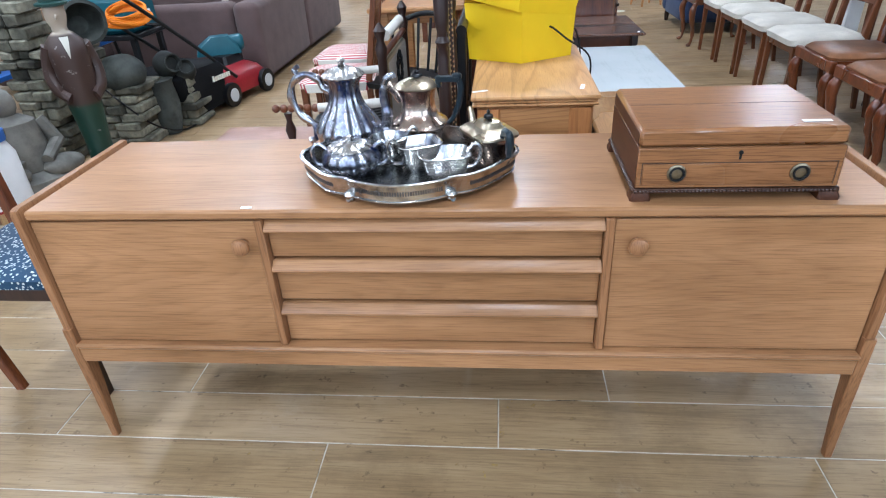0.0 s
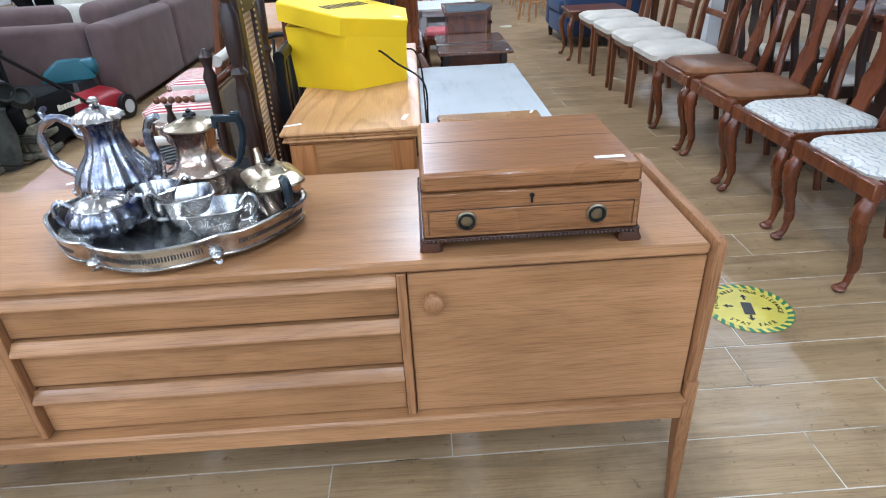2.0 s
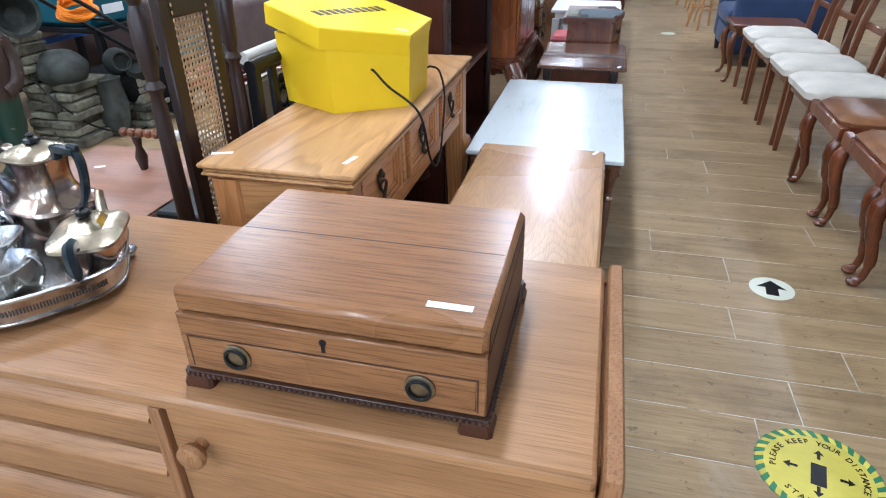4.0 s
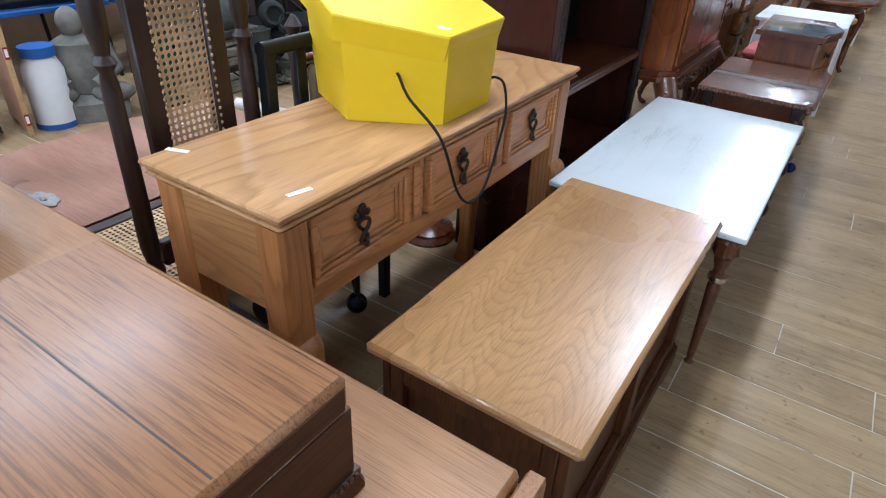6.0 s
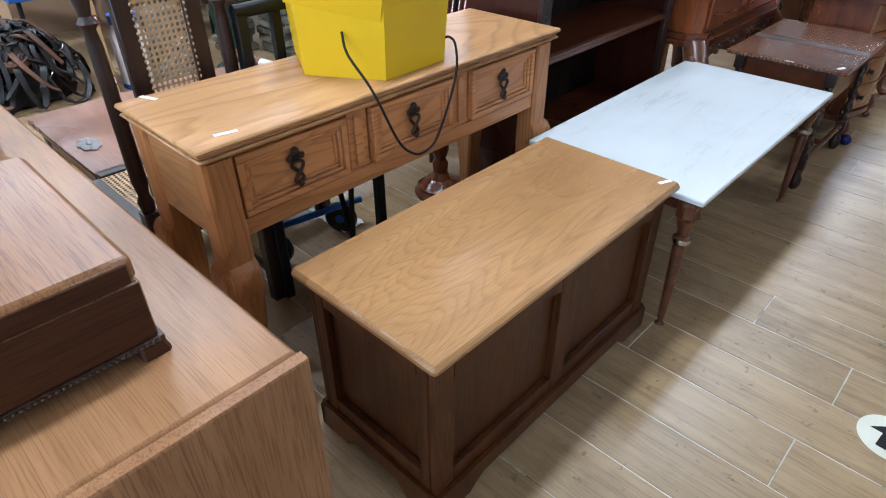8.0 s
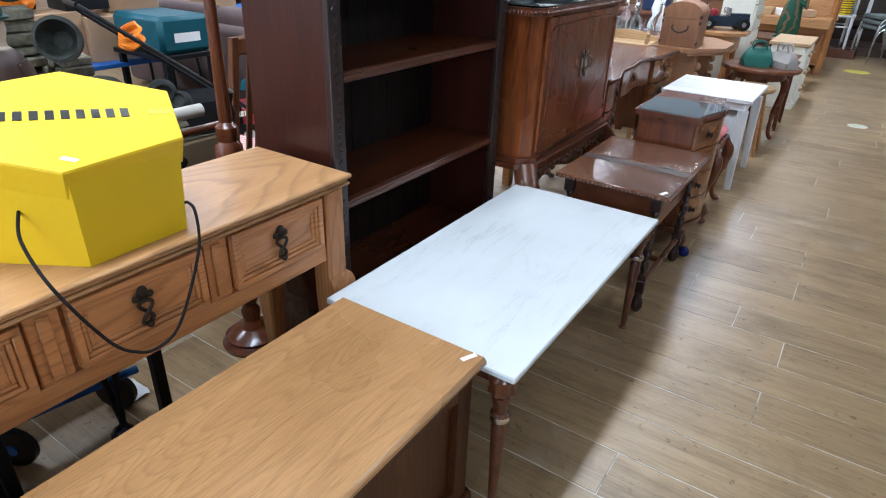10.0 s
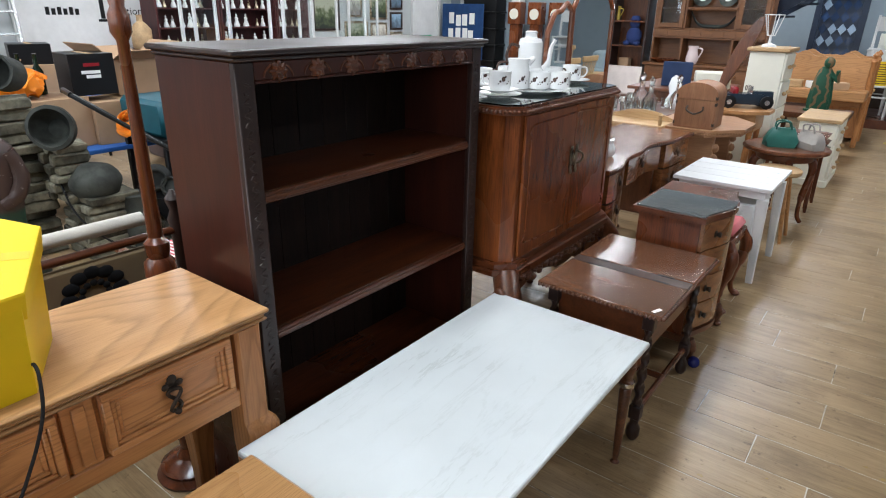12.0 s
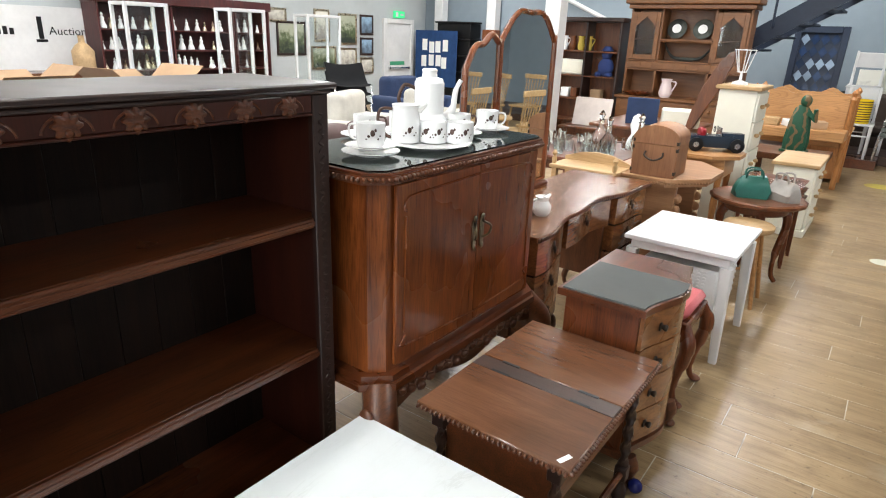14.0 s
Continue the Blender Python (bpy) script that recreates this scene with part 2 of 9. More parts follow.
def cloth(name, colour, second=None, stripe=0.0, scale=600.0, rough=0.9, axis=0):
    m, nt, bs = base(name)
    v, raw, rnd = coords(nt, spread=0.0)
    weave = node(nt, "TexNoise", Vector=raw, Scale=scale, Detail=2.0)
    big = node(nt, "TexNoise", Vector=raw, Scale=7.0, Detail=4.0)
    col = ramp(nt, big.outputs["Fac"], [(0.3, tuple(c * 0.82 for c in colour)), (0.7, tuple(min(1, c * 1.08) for c in colour))])
    if second:
        if stripe:
            w = nt.nodes.new("ShaderNodeTexWave")
            w.bands_direction = "XYZ"[axis]
            nt.links.new(raw, w.inputs["Vector"])
            w.inputs["Scale"].default_value, w.inputs["Distortion"].default_value = abs(stripe), 0.2 if stripe > 0 else 7.0
            w.inputs["Detail"].default_value, w.inputs["Detail Scale"].default_value = 2.0, 2.2
            f = ramp(nt, w.outputs["Fac"], [(0.45, (0, 0, 0)), (0.55, (1, 1, 1))] if stripe > 0 else [(0.8, (0, 0, 0)), (0.9, (0.85, 0.85, 0.85))])
        else:
            vo = node(nt, "TexVoronoi", Vector=raw, Scale=85.0)
            f = ramp(nt, vo.outputs["Distance"], [(0.3, (1, 1, 1)), (0.36, (0, 0, 0))])
        col = mix(nt, f, col, second)
    grain = ramp(nt, weave.outputs["Fac"], [(0.3, (0.78,) * 3), (0.7, (1.08,) * 3)])
    nt.links.new(mix(nt, 1.0, col, grain, "MULTIPLY"), bs.inputs["Base Color"])
    bs.inputs["Roughness"].default_value = rough
    bs.inputs["Sheen Weight"].default_value = 0.1 if max(colour) > 0.1 else 0.0
    bs.inputs["Specular IOR Level"].default_value = 0.15
    bump(nt, bs, weave.outputs["Fac"], 0.4, 0.001)
    return m


def glassy(name, colour=(0.95, 0.98, 0.97), rough=0.02):
    m, nt, bs = base(name)
    bs.inputs["Base Color"].default_value = (*colour, 1)
    bs.inputs["Transmission Weight"].default_value = 1.0
    bs.inputs["Roughness"].default_value = rough
    bs.inputs["IOR"].default_value = 1.45
    return m


def tarnished(name, bright, dark, tint, rough=0.16):
    """Old silver plate: clean, tarnished and coppery patches."""
    m, nt, bs = base(name)
    v, raw, rnd = coords(nt)
    n = node(nt, "TexNoise", Vector=raw, Scale=15.0, Detail=4.0, Roughness=0.55)
    n2 = node(nt, "TexNoise", Vector=raw, Scale=31.0, Detail=4.0)
    col = ramp(nt, n.outputs["Fac"], [(0.34, dark), (0.5, bright), (0.72, bright)])
    f = ramp(nt, n2.outputs["Fac"], [(0.52, (0, 0, 0)), (0.68, (0.75, 0.75, 0.75))])
    nt.links.new(mix(nt, f, col, tint), bs.inputs["Base Color"])
    bs.inputs["Metallic"].default_value = 1.0
    r = node(nt, "MapRange", Value=n.outputs["Fac"])
    r.inputs["To Min"].default_value, r.inputs["To Max"].default_value = rough + 0.14, rough - 0.04
    nt.links.new(r.outputs[0], bs.inputs["Roughness"])
    fine = node(nt, "TexNoise", Vector=raw, Scale=160.0, Detail=2.0)
    bump(nt, bs, fine.outputs["Fac"], 0.08, 0.0008)
    return m


def marbled(name, ground, vein):
    m, nt, bs = base(name)
    v, raw, rnd = coords(nt, (1.6, 0.26, 1.0), 0.0)
    rot = node(nt, "Mapping", Vector=v)
    rot.inputs["Rotation"].default_value = (0, 0, radians(24))
    n = node(nt, "TexNoise", Vector=rot.outputs[0], Scale=5.0, Detail=10.0, Roughness=0.72, Distortion=0.4)
    cl = node(nt, "TexNoise", Vector=raw, Scale=3.0, Detail=6.0)
    veins = ramp(nt, n.outputs["Fac"], [(0.478, (0, 0, 0)), (0.5, (0.8, 0.8, 0.8)), (0.52, (0, 0, 0))])
    gate = ramp(nt, cl.outputs["Fac"], [(0.42, (0.06, 0.06, 0.06)), (0.7, (0.6, 0.6, 0.6))])
    f = mix(nt, 1.0, veins, gate, "MULTIPLY")
    cloud = ramp(nt, cl.outputs["Fac"], [(0.3, ground), (0.8, tuple(c * 0.86 for c in ground))])
    nt.links.new(mix(nt, f, cloud, vein), bs.inputs["Base Color"])
    bs.inputs["Roughness"].default_value = 0.22
    return m


TEAK_X = wood("teak_along", (0.45, 0.238, 0.109), (0.33, 0.165, 0.068), "x", 1.8, 0.34, rings=0.28, pores=0.36, wear=0.3, coat=0.06, count=46.0, fine_across=520.0, fine_along=9.0)
TEAK_Z = wood("teak_up", (0.37, 0.185, 0.083), (0.27, 0.125, 0.052), "z", 1.2, 0.36, pores=0.4, fine_across=330.0)
BOXWOOD = wood("mahogany_box", (0.32, 0.15, 0.06), (0.23, 0.1, 0.038), "x", 1.8, 0.3, rings=0.25, pores=0.5, coat=0.12, count=60.0, fine_across=420.0)
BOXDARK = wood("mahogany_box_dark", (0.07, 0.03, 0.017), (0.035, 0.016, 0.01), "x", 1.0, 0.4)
# box mahogany with the shade of the unlit ends in its colour
BOXEND_SHADED = wood("mahogany_box_end_shaded", (0.08, 0.027, 0.01), (0.048, 0.016, 0.007), "y", 1.0, 0.46, pores=0.4)
PINE_Y = wood("pine_along", (0.66, 0.38, 0.17), (0.53, 0.278, 0.108), "y", 2.6, 0.38, rings=0.75, pores=0.25, wear=0.22, coat=0.06, count=44.0, fine_across=500.0)
PINE_Z = wood("pine_up", (0.54, 0.245, 0.085), (0.42, 0.17, 0.052), "z", 1.6, 0.4, rings=0.75, pores=0.18, count=40.0)
PINE_X = wood("pine_across", (0.54, 0.28, 0.11), (0.44, 0.21, 0.074), "x", 1.6, 0.4, rings=0.75, pores=0.18, count=40.0)
PINE_F = wood("pine_drawer_front", (0.68, 0.325, 0.12), (0.53, 0.225, 0.073), "y", 1.6, 0.38, rings=0.85, pores=0.18, count=38.0)
PINE_PALE = wood("pale_pine", (0.58, 0.39, 0.2), (0.44, 0.27, 0.12), "x", 1.0, 0.5, rings=0.4, pores=0.12)
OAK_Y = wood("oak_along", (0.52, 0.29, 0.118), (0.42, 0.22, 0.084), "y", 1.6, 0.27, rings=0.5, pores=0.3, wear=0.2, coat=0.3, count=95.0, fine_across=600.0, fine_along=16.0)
# chest sides: their shade is put into this darker oak; bench shares it
OAK_Z_SHADED = wood("oak_up_shaded", (0.13, 0.045, 0.013), (0.062, 0.02, 0.007), "z", 1.2, 0.4, rings=0.35, pores=0.45)
OAK_Z_SHADED.node_tree.nodes["Principled BSDF"].inputs["Specular IOR Level"].default_value = 0.25
MAHO_Z = wood("mahogany_up", (0.285, 0.08, 0.019), (0.115, 0.028, 0.008), "z", 0.8, 0.25, rings=0.2, pores=0.4, wear=0.35, coat=0.15, count=14.0)
MAHO_Y = wood("mahogany_along", (0.15, 0.04, 0.012), (0.075, 0.02, 0.007), "y", 1.0, 0.3, pores=0.3, coat=0.2)
CARVED = wood("carved_mahogany", (0.15, 0.05, 0.019), (0.055, 0.018, 0.008), "y", 0.5, 0.34, pores=0.3, coat=0.2)
DARK_Z = wood("dark_stained_up", (0.038, 0.016, 0.011), (0.016, 0.0075, 0.006), "z", 1.0, 0.38, pores=0.3)
# shade inside the bookcase is put into this near-black back colour
BACKWOOD_SHADED = wood("bookcase_back_shaded", (0.022, 0.0105, 0.0065), (0.011, 0.006, 0.0042), "z", 1.0, 0.6, pores=0.3)
BACKWOOD_SHADED.node_tree.nodes["Principled BSDF"].inputs["Specular IOR Level"].default_value = 0.18
DARK_Y = wood("dark_stained_along", (0.15, 0.042, 0.013), (0.07, 0.02, 0.0075), "y", 1.0, 0.3, pores=0.45, coat=0.12)
RED_Z = wood("red_mahogany_side", (0.06, 0.015, 0.008), (0.034, 0.009, 0.006), "z", 1.4, 0.3, pores=0.2, coat=0.04)
RED_Z.node_tree.nodes["Principled BSDF"].inputs["Specular IOR Level"].default_value = 0.3
CHAIR_W = wood("chair_mahogany", (0.2, 0.055, 0.017), (0.075, 0.019, 0.007), "z", 0.9, 0.26, pores=0.35, coat=0.15)
CHAIR_L = wood("chair_mid_brown", (0.2, 0.066, 0.023), (0.09, 0.029, 0.011), "z", 0.9, 0.32, pores=0.35, coat=0.1)
WALNUT_Y = wood("walnut_along", (0.3, 0.12, 0.042), (0.13, 0.048, 0.018), "y", 0.9, 0.2, rings=0.45, pores=0.3, coat=0.35, count=18.0)
WALNUT_Z = wood("walnut_up", (0.22, 0.08, 0.03), (0.11, 0.04, 0.016), "z", 0.8, 0.3, rings=0.3, pores=0.3, coat=0.2)
SEW_Y = wood("sewing_table_top", (0.2, 0.084, 0.038), (0.125, 0.048, 0.022), "x", 1.8, 0.2, rings=0.2, pores=0.2, wear=0.35, coat=0.6, count=40.0, fine_across=420.0)
WORN = wood("worn_brown_board", (0.36, 0.18, 0.115), (0.24, 0.11, 0.068), "x", 1.6, 0.32, pores=0.3, wear=0.35)
DRESSER = wood("brown_pine", (0.22, 0.09, 0.03), (0.14, 0.054, 0.018), "x", 1.2, 0.42, rings=0.4, pores=0.12, count=20.0)
for _m in (TEAK_X, TEAK_Z, PINE_Y, BOXWOOD, BOXEND_SHADED):
    _m.node_tree.nodes["Principled BSDF"].inputs["Specular IOR Level"].default_value = 0.3
WHITEWOOD = plain("white_paint", (0.7, 0.7, 0.7), 0.45, vary=0.08)
CREAM = plain("cream_paint", (0.76, 0.73, 0.62), 0.5, vary=0.05)
GREYPAINT = plain("grey_paint", (0.55, 0.56, 0.56), 0.5, vary=0.06)
YELLOW = plain("yellow_card", (0.8, 0.54, 0.005), 0.48, vary=0.06, scale=9)
BLACK = plain("black_plastic", (0.006, 0.006, 0.007), 0.4, vary=0.2)
BLACKIRON = plain("black_iron", (0.01, 0.011, 0.012), 0.4, metal=0.1, vary=0.2)
CORD = cloth("black_cord", (0.02, 0.018, 0.018), scale=900)
MARBLE = marbled("white_marble", (0.66, 0.69, 0.69), (0.36, 0.38, 0.36))
SILVER = tarnished("silver_plate", (0.62, 0.615, 0.6), (0.12, 0.125, 0.15), (0.34, 0.29, 0.25), 0.2)
SILVER_B = tarnished("silver_blue", (0.33, 0.34, 0.38), (0.025, 0.04, 0.11), (0.19, 0.16, 0.17), 0.22)
COPPERY = tarnished("silver_worn_to_copper", (0.5, 0.4, 0.33), (0.2, 0.09, 0.07), (0.36, 0.19, 0.14), 0.18)
GILT = tarnished("worn_gilt", (0.6, 0.52, 0.38), (0.36, 0.27, 0.18), (0.5, 0.4, 0.3), 0.24)
BLACKGREEN = plain("blue_black_handle", (0.012, 0.022, 0.03), 0.35, vary=0.4)
BRASS = tarnished("aged_brass", (0.26, 0.22, 0.15), (0.05, 0.042, 0.035), (0.14, 0.11, 0.07), 0.3)
IRON = plain("dark_iron", (0.06, 0.045, 0.035), 0.5, metal=0.7, vary=0.3)
CHROME = plain("polished_steel", (0.7, 0.7, 0.7), 0.22, metal=1.0, vary=0.1)
CHINA = plain("white_china", (0.8, 0.8, 0.79), 0.12, vary=0.02, relief=0.0, spec=0.5)
BROWNFLOWER = plain("brown_transfer", (0.09, 0.055, 0.045), 0.2, vary=0.3)
GLASS = glassy("clear_glass")
GLASSTOP = glassy("glass_sheet", (0.9, 0.96, 0.94), 0.03)
LABEL = plain("paper_label", (0.85, 0.85, 0.84), 0.6, vary=0.03)
CREAMSEAT = cloth("cream_cloth", (0.62, 0.57, 0.49))
BROCADE = cloth("brocade", (0.64, 0.62, 0.56), (0.36, 0.38, 0.4), stripe=-11.0)
LEATHER = plain("tan_leather", (0.2, 0.085, 0.035), 0.38, vary=0.5, scale=16, relief=0.3)
BLUESEAT = cloth("blue_patterned_cloth", (0.025, 0.06, 0.11), (0.5, 0.55, 0.55))
STRIPED = cloth("red_striped_cloth", (0.45, 0.05, 0.07), (0.72, 0.68, 0.6), stripe=14.0, axis=1)
PINKSEAT = cloth("pink_velvet", (0.55, 0.14, 0.15))
MAUVE = cloth("mauve_suede", (0.125, 0.085, 0.08), scale=300)
NAVY = cloth("navy_cloth", (0.035, 0.055, 0.12))
OATMEAL = cloth("oatmeal_cloth", (0.58, 0.55, 0.49))
CANE = plain("woven_cane", (0.52, 0.35, 0.19), 0.55, vary=0.25, scale=60)
STONE = plain("weathered_stone", (0.2, 0.186, 0.135), 0.9, vary=0.8, scale=22, relief=0.5)
STONEDARK = plain("dark_pottery", (0.06, 0.065, 0.056), 0.75, vary=0.8, scale=16, relief=0.4)
STATUEGREY = plain("grey_garden_stone", (0.2, 0.19, 0.165), 0.9, vary=0.5, scale=18, relief=0.4)
RED = plain("red_plastic", (0.28, 0.015, 0.022), 0.35, vary=0.2)
TEAL = plain("teal_plastic", (0.012, 0.09, 0.12), 0.4, vary=0.2)
ORANGE = plain("orange_cable", (0.85, 0.24, 0.01), 0.45, vary=0.1)
BLUE = plain("blue_plastic", (0.03, 0.12, 0.4), 0.45, vary=0.1)
BLACKBAG = cloth("black_fabric", (0.008, 0.008, 0.009), scale=400)
CARD = plain("brown_cardboard", (0.42, 0.27, 0.16), 0.8, vary=0.15, scale=8)

# ---- the building ----
X0, X1, Y0, Y1 = -8.0, 5.6, -2.6, 15.0
WALLPAINT = plain("blue_grey_wall_paint", (0.25, 0.3, 0.34), 0.7, vary=0.08, scale=5)
LEFTPAINT = plain("pale_wall_paint", (0.46, 0.49, 0.5), 0.7, vary=0.08, scale=5)
CEILPAINT = plain("white_ceiling_paint", (0.62, 0.64, 0.66), 0.8, vary=0.04, scale=4)
def joint_material():
    """Pale filler between the planks, bevel gloss put into its colour, dark with dirt in places."""
    m, nt, bs = base("pale_floor_joint")
    v, raw, rnd = coords(nt, spread=0.0)
    n = node(nt, "TexNoise", Vector=raw, Scale=5.0, Detail=6.0, Roughness=0.7)
    nt.links.new(ramp(nt, n.outputs["Fac"], [(0.36, (0.09, 0.07, 0.05)), (0.46, (0.5, 0.45, 0.37)), (0.62, (0.66, 0.62, 0.54))]), bs.inputs["Base Color"])
    bs.inputs["Roughness"].default_value = 0.85
    return m


GROUTM = joint_material()
ASPH = plain("grey_paving", (0.2, 0.2, 0.2), 0.9)


def plank_material():
    m, nt, bs = base("oak_effect_plank")
    v, raw, rnd = coords(nt, (1.0, 13, 13), 9.0)
    n1 = node(nt, "TexNoise", Vector=v, Scale=1.5, Detail=8.0, Roughness=0.64, Distortion=0.7)
    n2 = node(nt, "TexNoise", Vector=raw, Scale=2.6, Detail=7.0, Roughness=0.66)
    n3 = node(nt, "TexNoise", Vector=raw, Scale=34.0, Detail=4.0, Roughness=0.6)
    fine = node(nt, "Mapping", Vector=raw)
    fine.inputs["Scale"].default_value = (9, 210, 210)
    n4 = node(nt, "TexNoise", Vector=fine.outputs[0], Scale=1.0, Detail=4.0, Roughness=0.65)
    n5 = node(nt, "TexNoise", Vector=raw, Scale=1.1, Detail=9.0, Roughness=0.72, Distortion=0.8)
    col = ramp(nt, n1.outputs["Fac"], [(0.28, (0.235, 0.157, 0.078)), (0.5, (0.335, 0.227, 0.118)), (0.72, (0.405, 0.285, 0.156))])
    grain = ramp(nt, n4.outputs["Fac"], [(0.3, (0.66, 0.64, 0.61)), (0.5, (1, 1, 1)), (0.7, (1.1, 1.1, 1.1))])
    dirt = ramp(nt, n2.outputs["Fac"], [(0.32, (0.68, 0.66, 0.63)), (0.5, (1, 1, 1))])
    spot = ramp(nt, n3.outputs["Fac"], [(0.28, (0.5, 0.47, 0.43)), (0.37, (1, 1, 1))])
    tone = ramp(nt, rnd, [(0.0, (0.9, 0.895, 0.885)), (1.0, (1.06, 1.06, 1.06))])
    for layer, amount in ((grain, 0.75), (dirt, 1.0), (spot, 1.0), (tone, 1.0)):
        col = mix(nt, amount, col, layer, "MULTIPLY")
    scuff = ramp(nt, n5.outputs["Fac"], [(0.6, (0, 0, 0)), (0.72, (0.35, 0.35, 0.35))])
    col = mix(nt, scuff, col, (0.5, 0.43, 0.34))
    residue = ramp(nt, mix(nt, 0.5, n5.outputs["Fac"], n3.outputs["Fac"]), [(0.34, (0.55, 0.55, 0.55)), (0.37, (0, 0, 0))])
    col = mix(nt, residue, col, (0.46, 0.3, 0.05))
    nt.links.new(col, bs.inputs["Base Color"])
    r = node(nt, "MapRange", Value=n2.outputs["Fac"])
    r.inputs["To Min"].default_value, r.inputs["To Max"].default_value = 0.5, 0.24
    nt.links.new(r.outputs[0], bs.inputs["Roughness"])
    bump(nt, bs, n4.outputs["Fac"], 0.14, 0.001)
    return m


PLANK = plank_material()


def wall(name, x0, y0, z0, x1, y1, z1, mat, label):
    return single(name, M().box(x0, y0, z0, x1, y1, z1, 0.0), mat, label, "wall", kind="structure")


floor = single("floor", M().box(X0 - 0.2, Y0 - 0.2, -0.2, X1 + 0.2, Y1 + 0.2, -0.0012, 0), GROUTM,
               "oak-effect plank floor with pale joints", "floor", kind="structure")
single("ground", M().box(-60, -60, -0.3, 60, 60, -0.21, 0), ASPH, "grey paved ground outside the shop", "ground", kind="structure")
wall("wall_west", X0 - 0.2, Y0 - 0.2, 0, X0, Y1 + 0.2, CEIL + 0.2, LEFTPAINT, "pale painted wall hung with pictures")
wall("wall_north", X0, Y1, 0, X1, Y1 + 0.2, CEIL + 0.2, WALLPAINT, "blue-grey painted end wall")
wall("wall_east", X1, Y0 - 0.2, 0, X1 + 0.2, Y1 + 0.2, CEIL + 0.2, WALLPAINT, "blue-grey painted side wall")
single("ceiling", M().box(X0 - 0.2, Y0 - 0.2, CEIL, X1 + 0.2, Y1 + 0.2, CEIL + 0.2, 0), CEILPAINT, "white ceiling", "ceiling", kind="structure")
# shop front with four openings
_front = M().box(X0, Y0 - 0.2, 0, X1, Y0, 1.4, 0).box(X0, Y0 - 0.2, 3.2, X1, Y0, CEIL, 0)
_cuts = [(-6.15, -3.85), (-2.75, -0.45), (0.65, 2.95), (3.05, 5.35)]
_last = X0
for _a, _b in _cuts:
    _front.box(_last, Y0 - 0.2, 1.4, _a, Y0, 3.2, 0)
    _last = _b
_front.box(_last, Y0 - 0.2, 1.4, X1, Y0, 3.2, 0)
single("wall_south", _front, LEFTPAINT, "shop front wall with large windows", "wall", kind="structure")
for _i, (_a, _b) in enumerate(_cuts):
    _w = tagged(new("window_%d" % (_i + 1)), "large white-framed shop window", "window", kind="structure")
    part("window_frame", M().box(_a, Y0 - 0.13, 1.4, _a + 0.06, Y0 - 0.07, 3.2).box(_b - 0.06, Y0 - 0.13, 1.4, _b, Y0 - 0.07, 3.2)
         .box(_a + 0.06, Y0 - 0.13, 1.4, _b - 0.06, Y0 - 0.07, 1.46).box(_a + 0.06, Y0 - 0.13, 3.14, _b - 0.06, Y0 - 0.07, 3.2), WHITEWOOD, _w)
    _p = part("pane", M().box(_a + 0.06, Y0 - 0.105, 1.46, _b - 0.06, Y0 - 0.095, 3.14, 0), GLASS, _w)
    _p.visible_shadow = False
# lamps on the ceiling, with the added pair at x 4.3
DIFF, _nt, _bs = base("lit_diffuser")
_bs.inputs["Emission Color"].default_value = (1.0, 0.97, 0.92, 1)
_bs.inputs["Emission Strength"].default_value = 9.0
for _x, _y in TUBES:
    _l = thing("ceiling_light", "white ceiling light with long lit diffuser", "ceiling light", _x, _y, CEIL, group="ceiling lights")
    part("housing", M().box(-0.15, -0.78, -0.06, 0.15, 0.78, 0, 0.01), WHITEWOOD, _l)
    part("diffuser", M().box(-0.13, -0.75, -0.1, 0.13, 0.75, -0.06, 0.015), DIFF, _l, "lit white diffuser")

# ---- teak sideboard ----


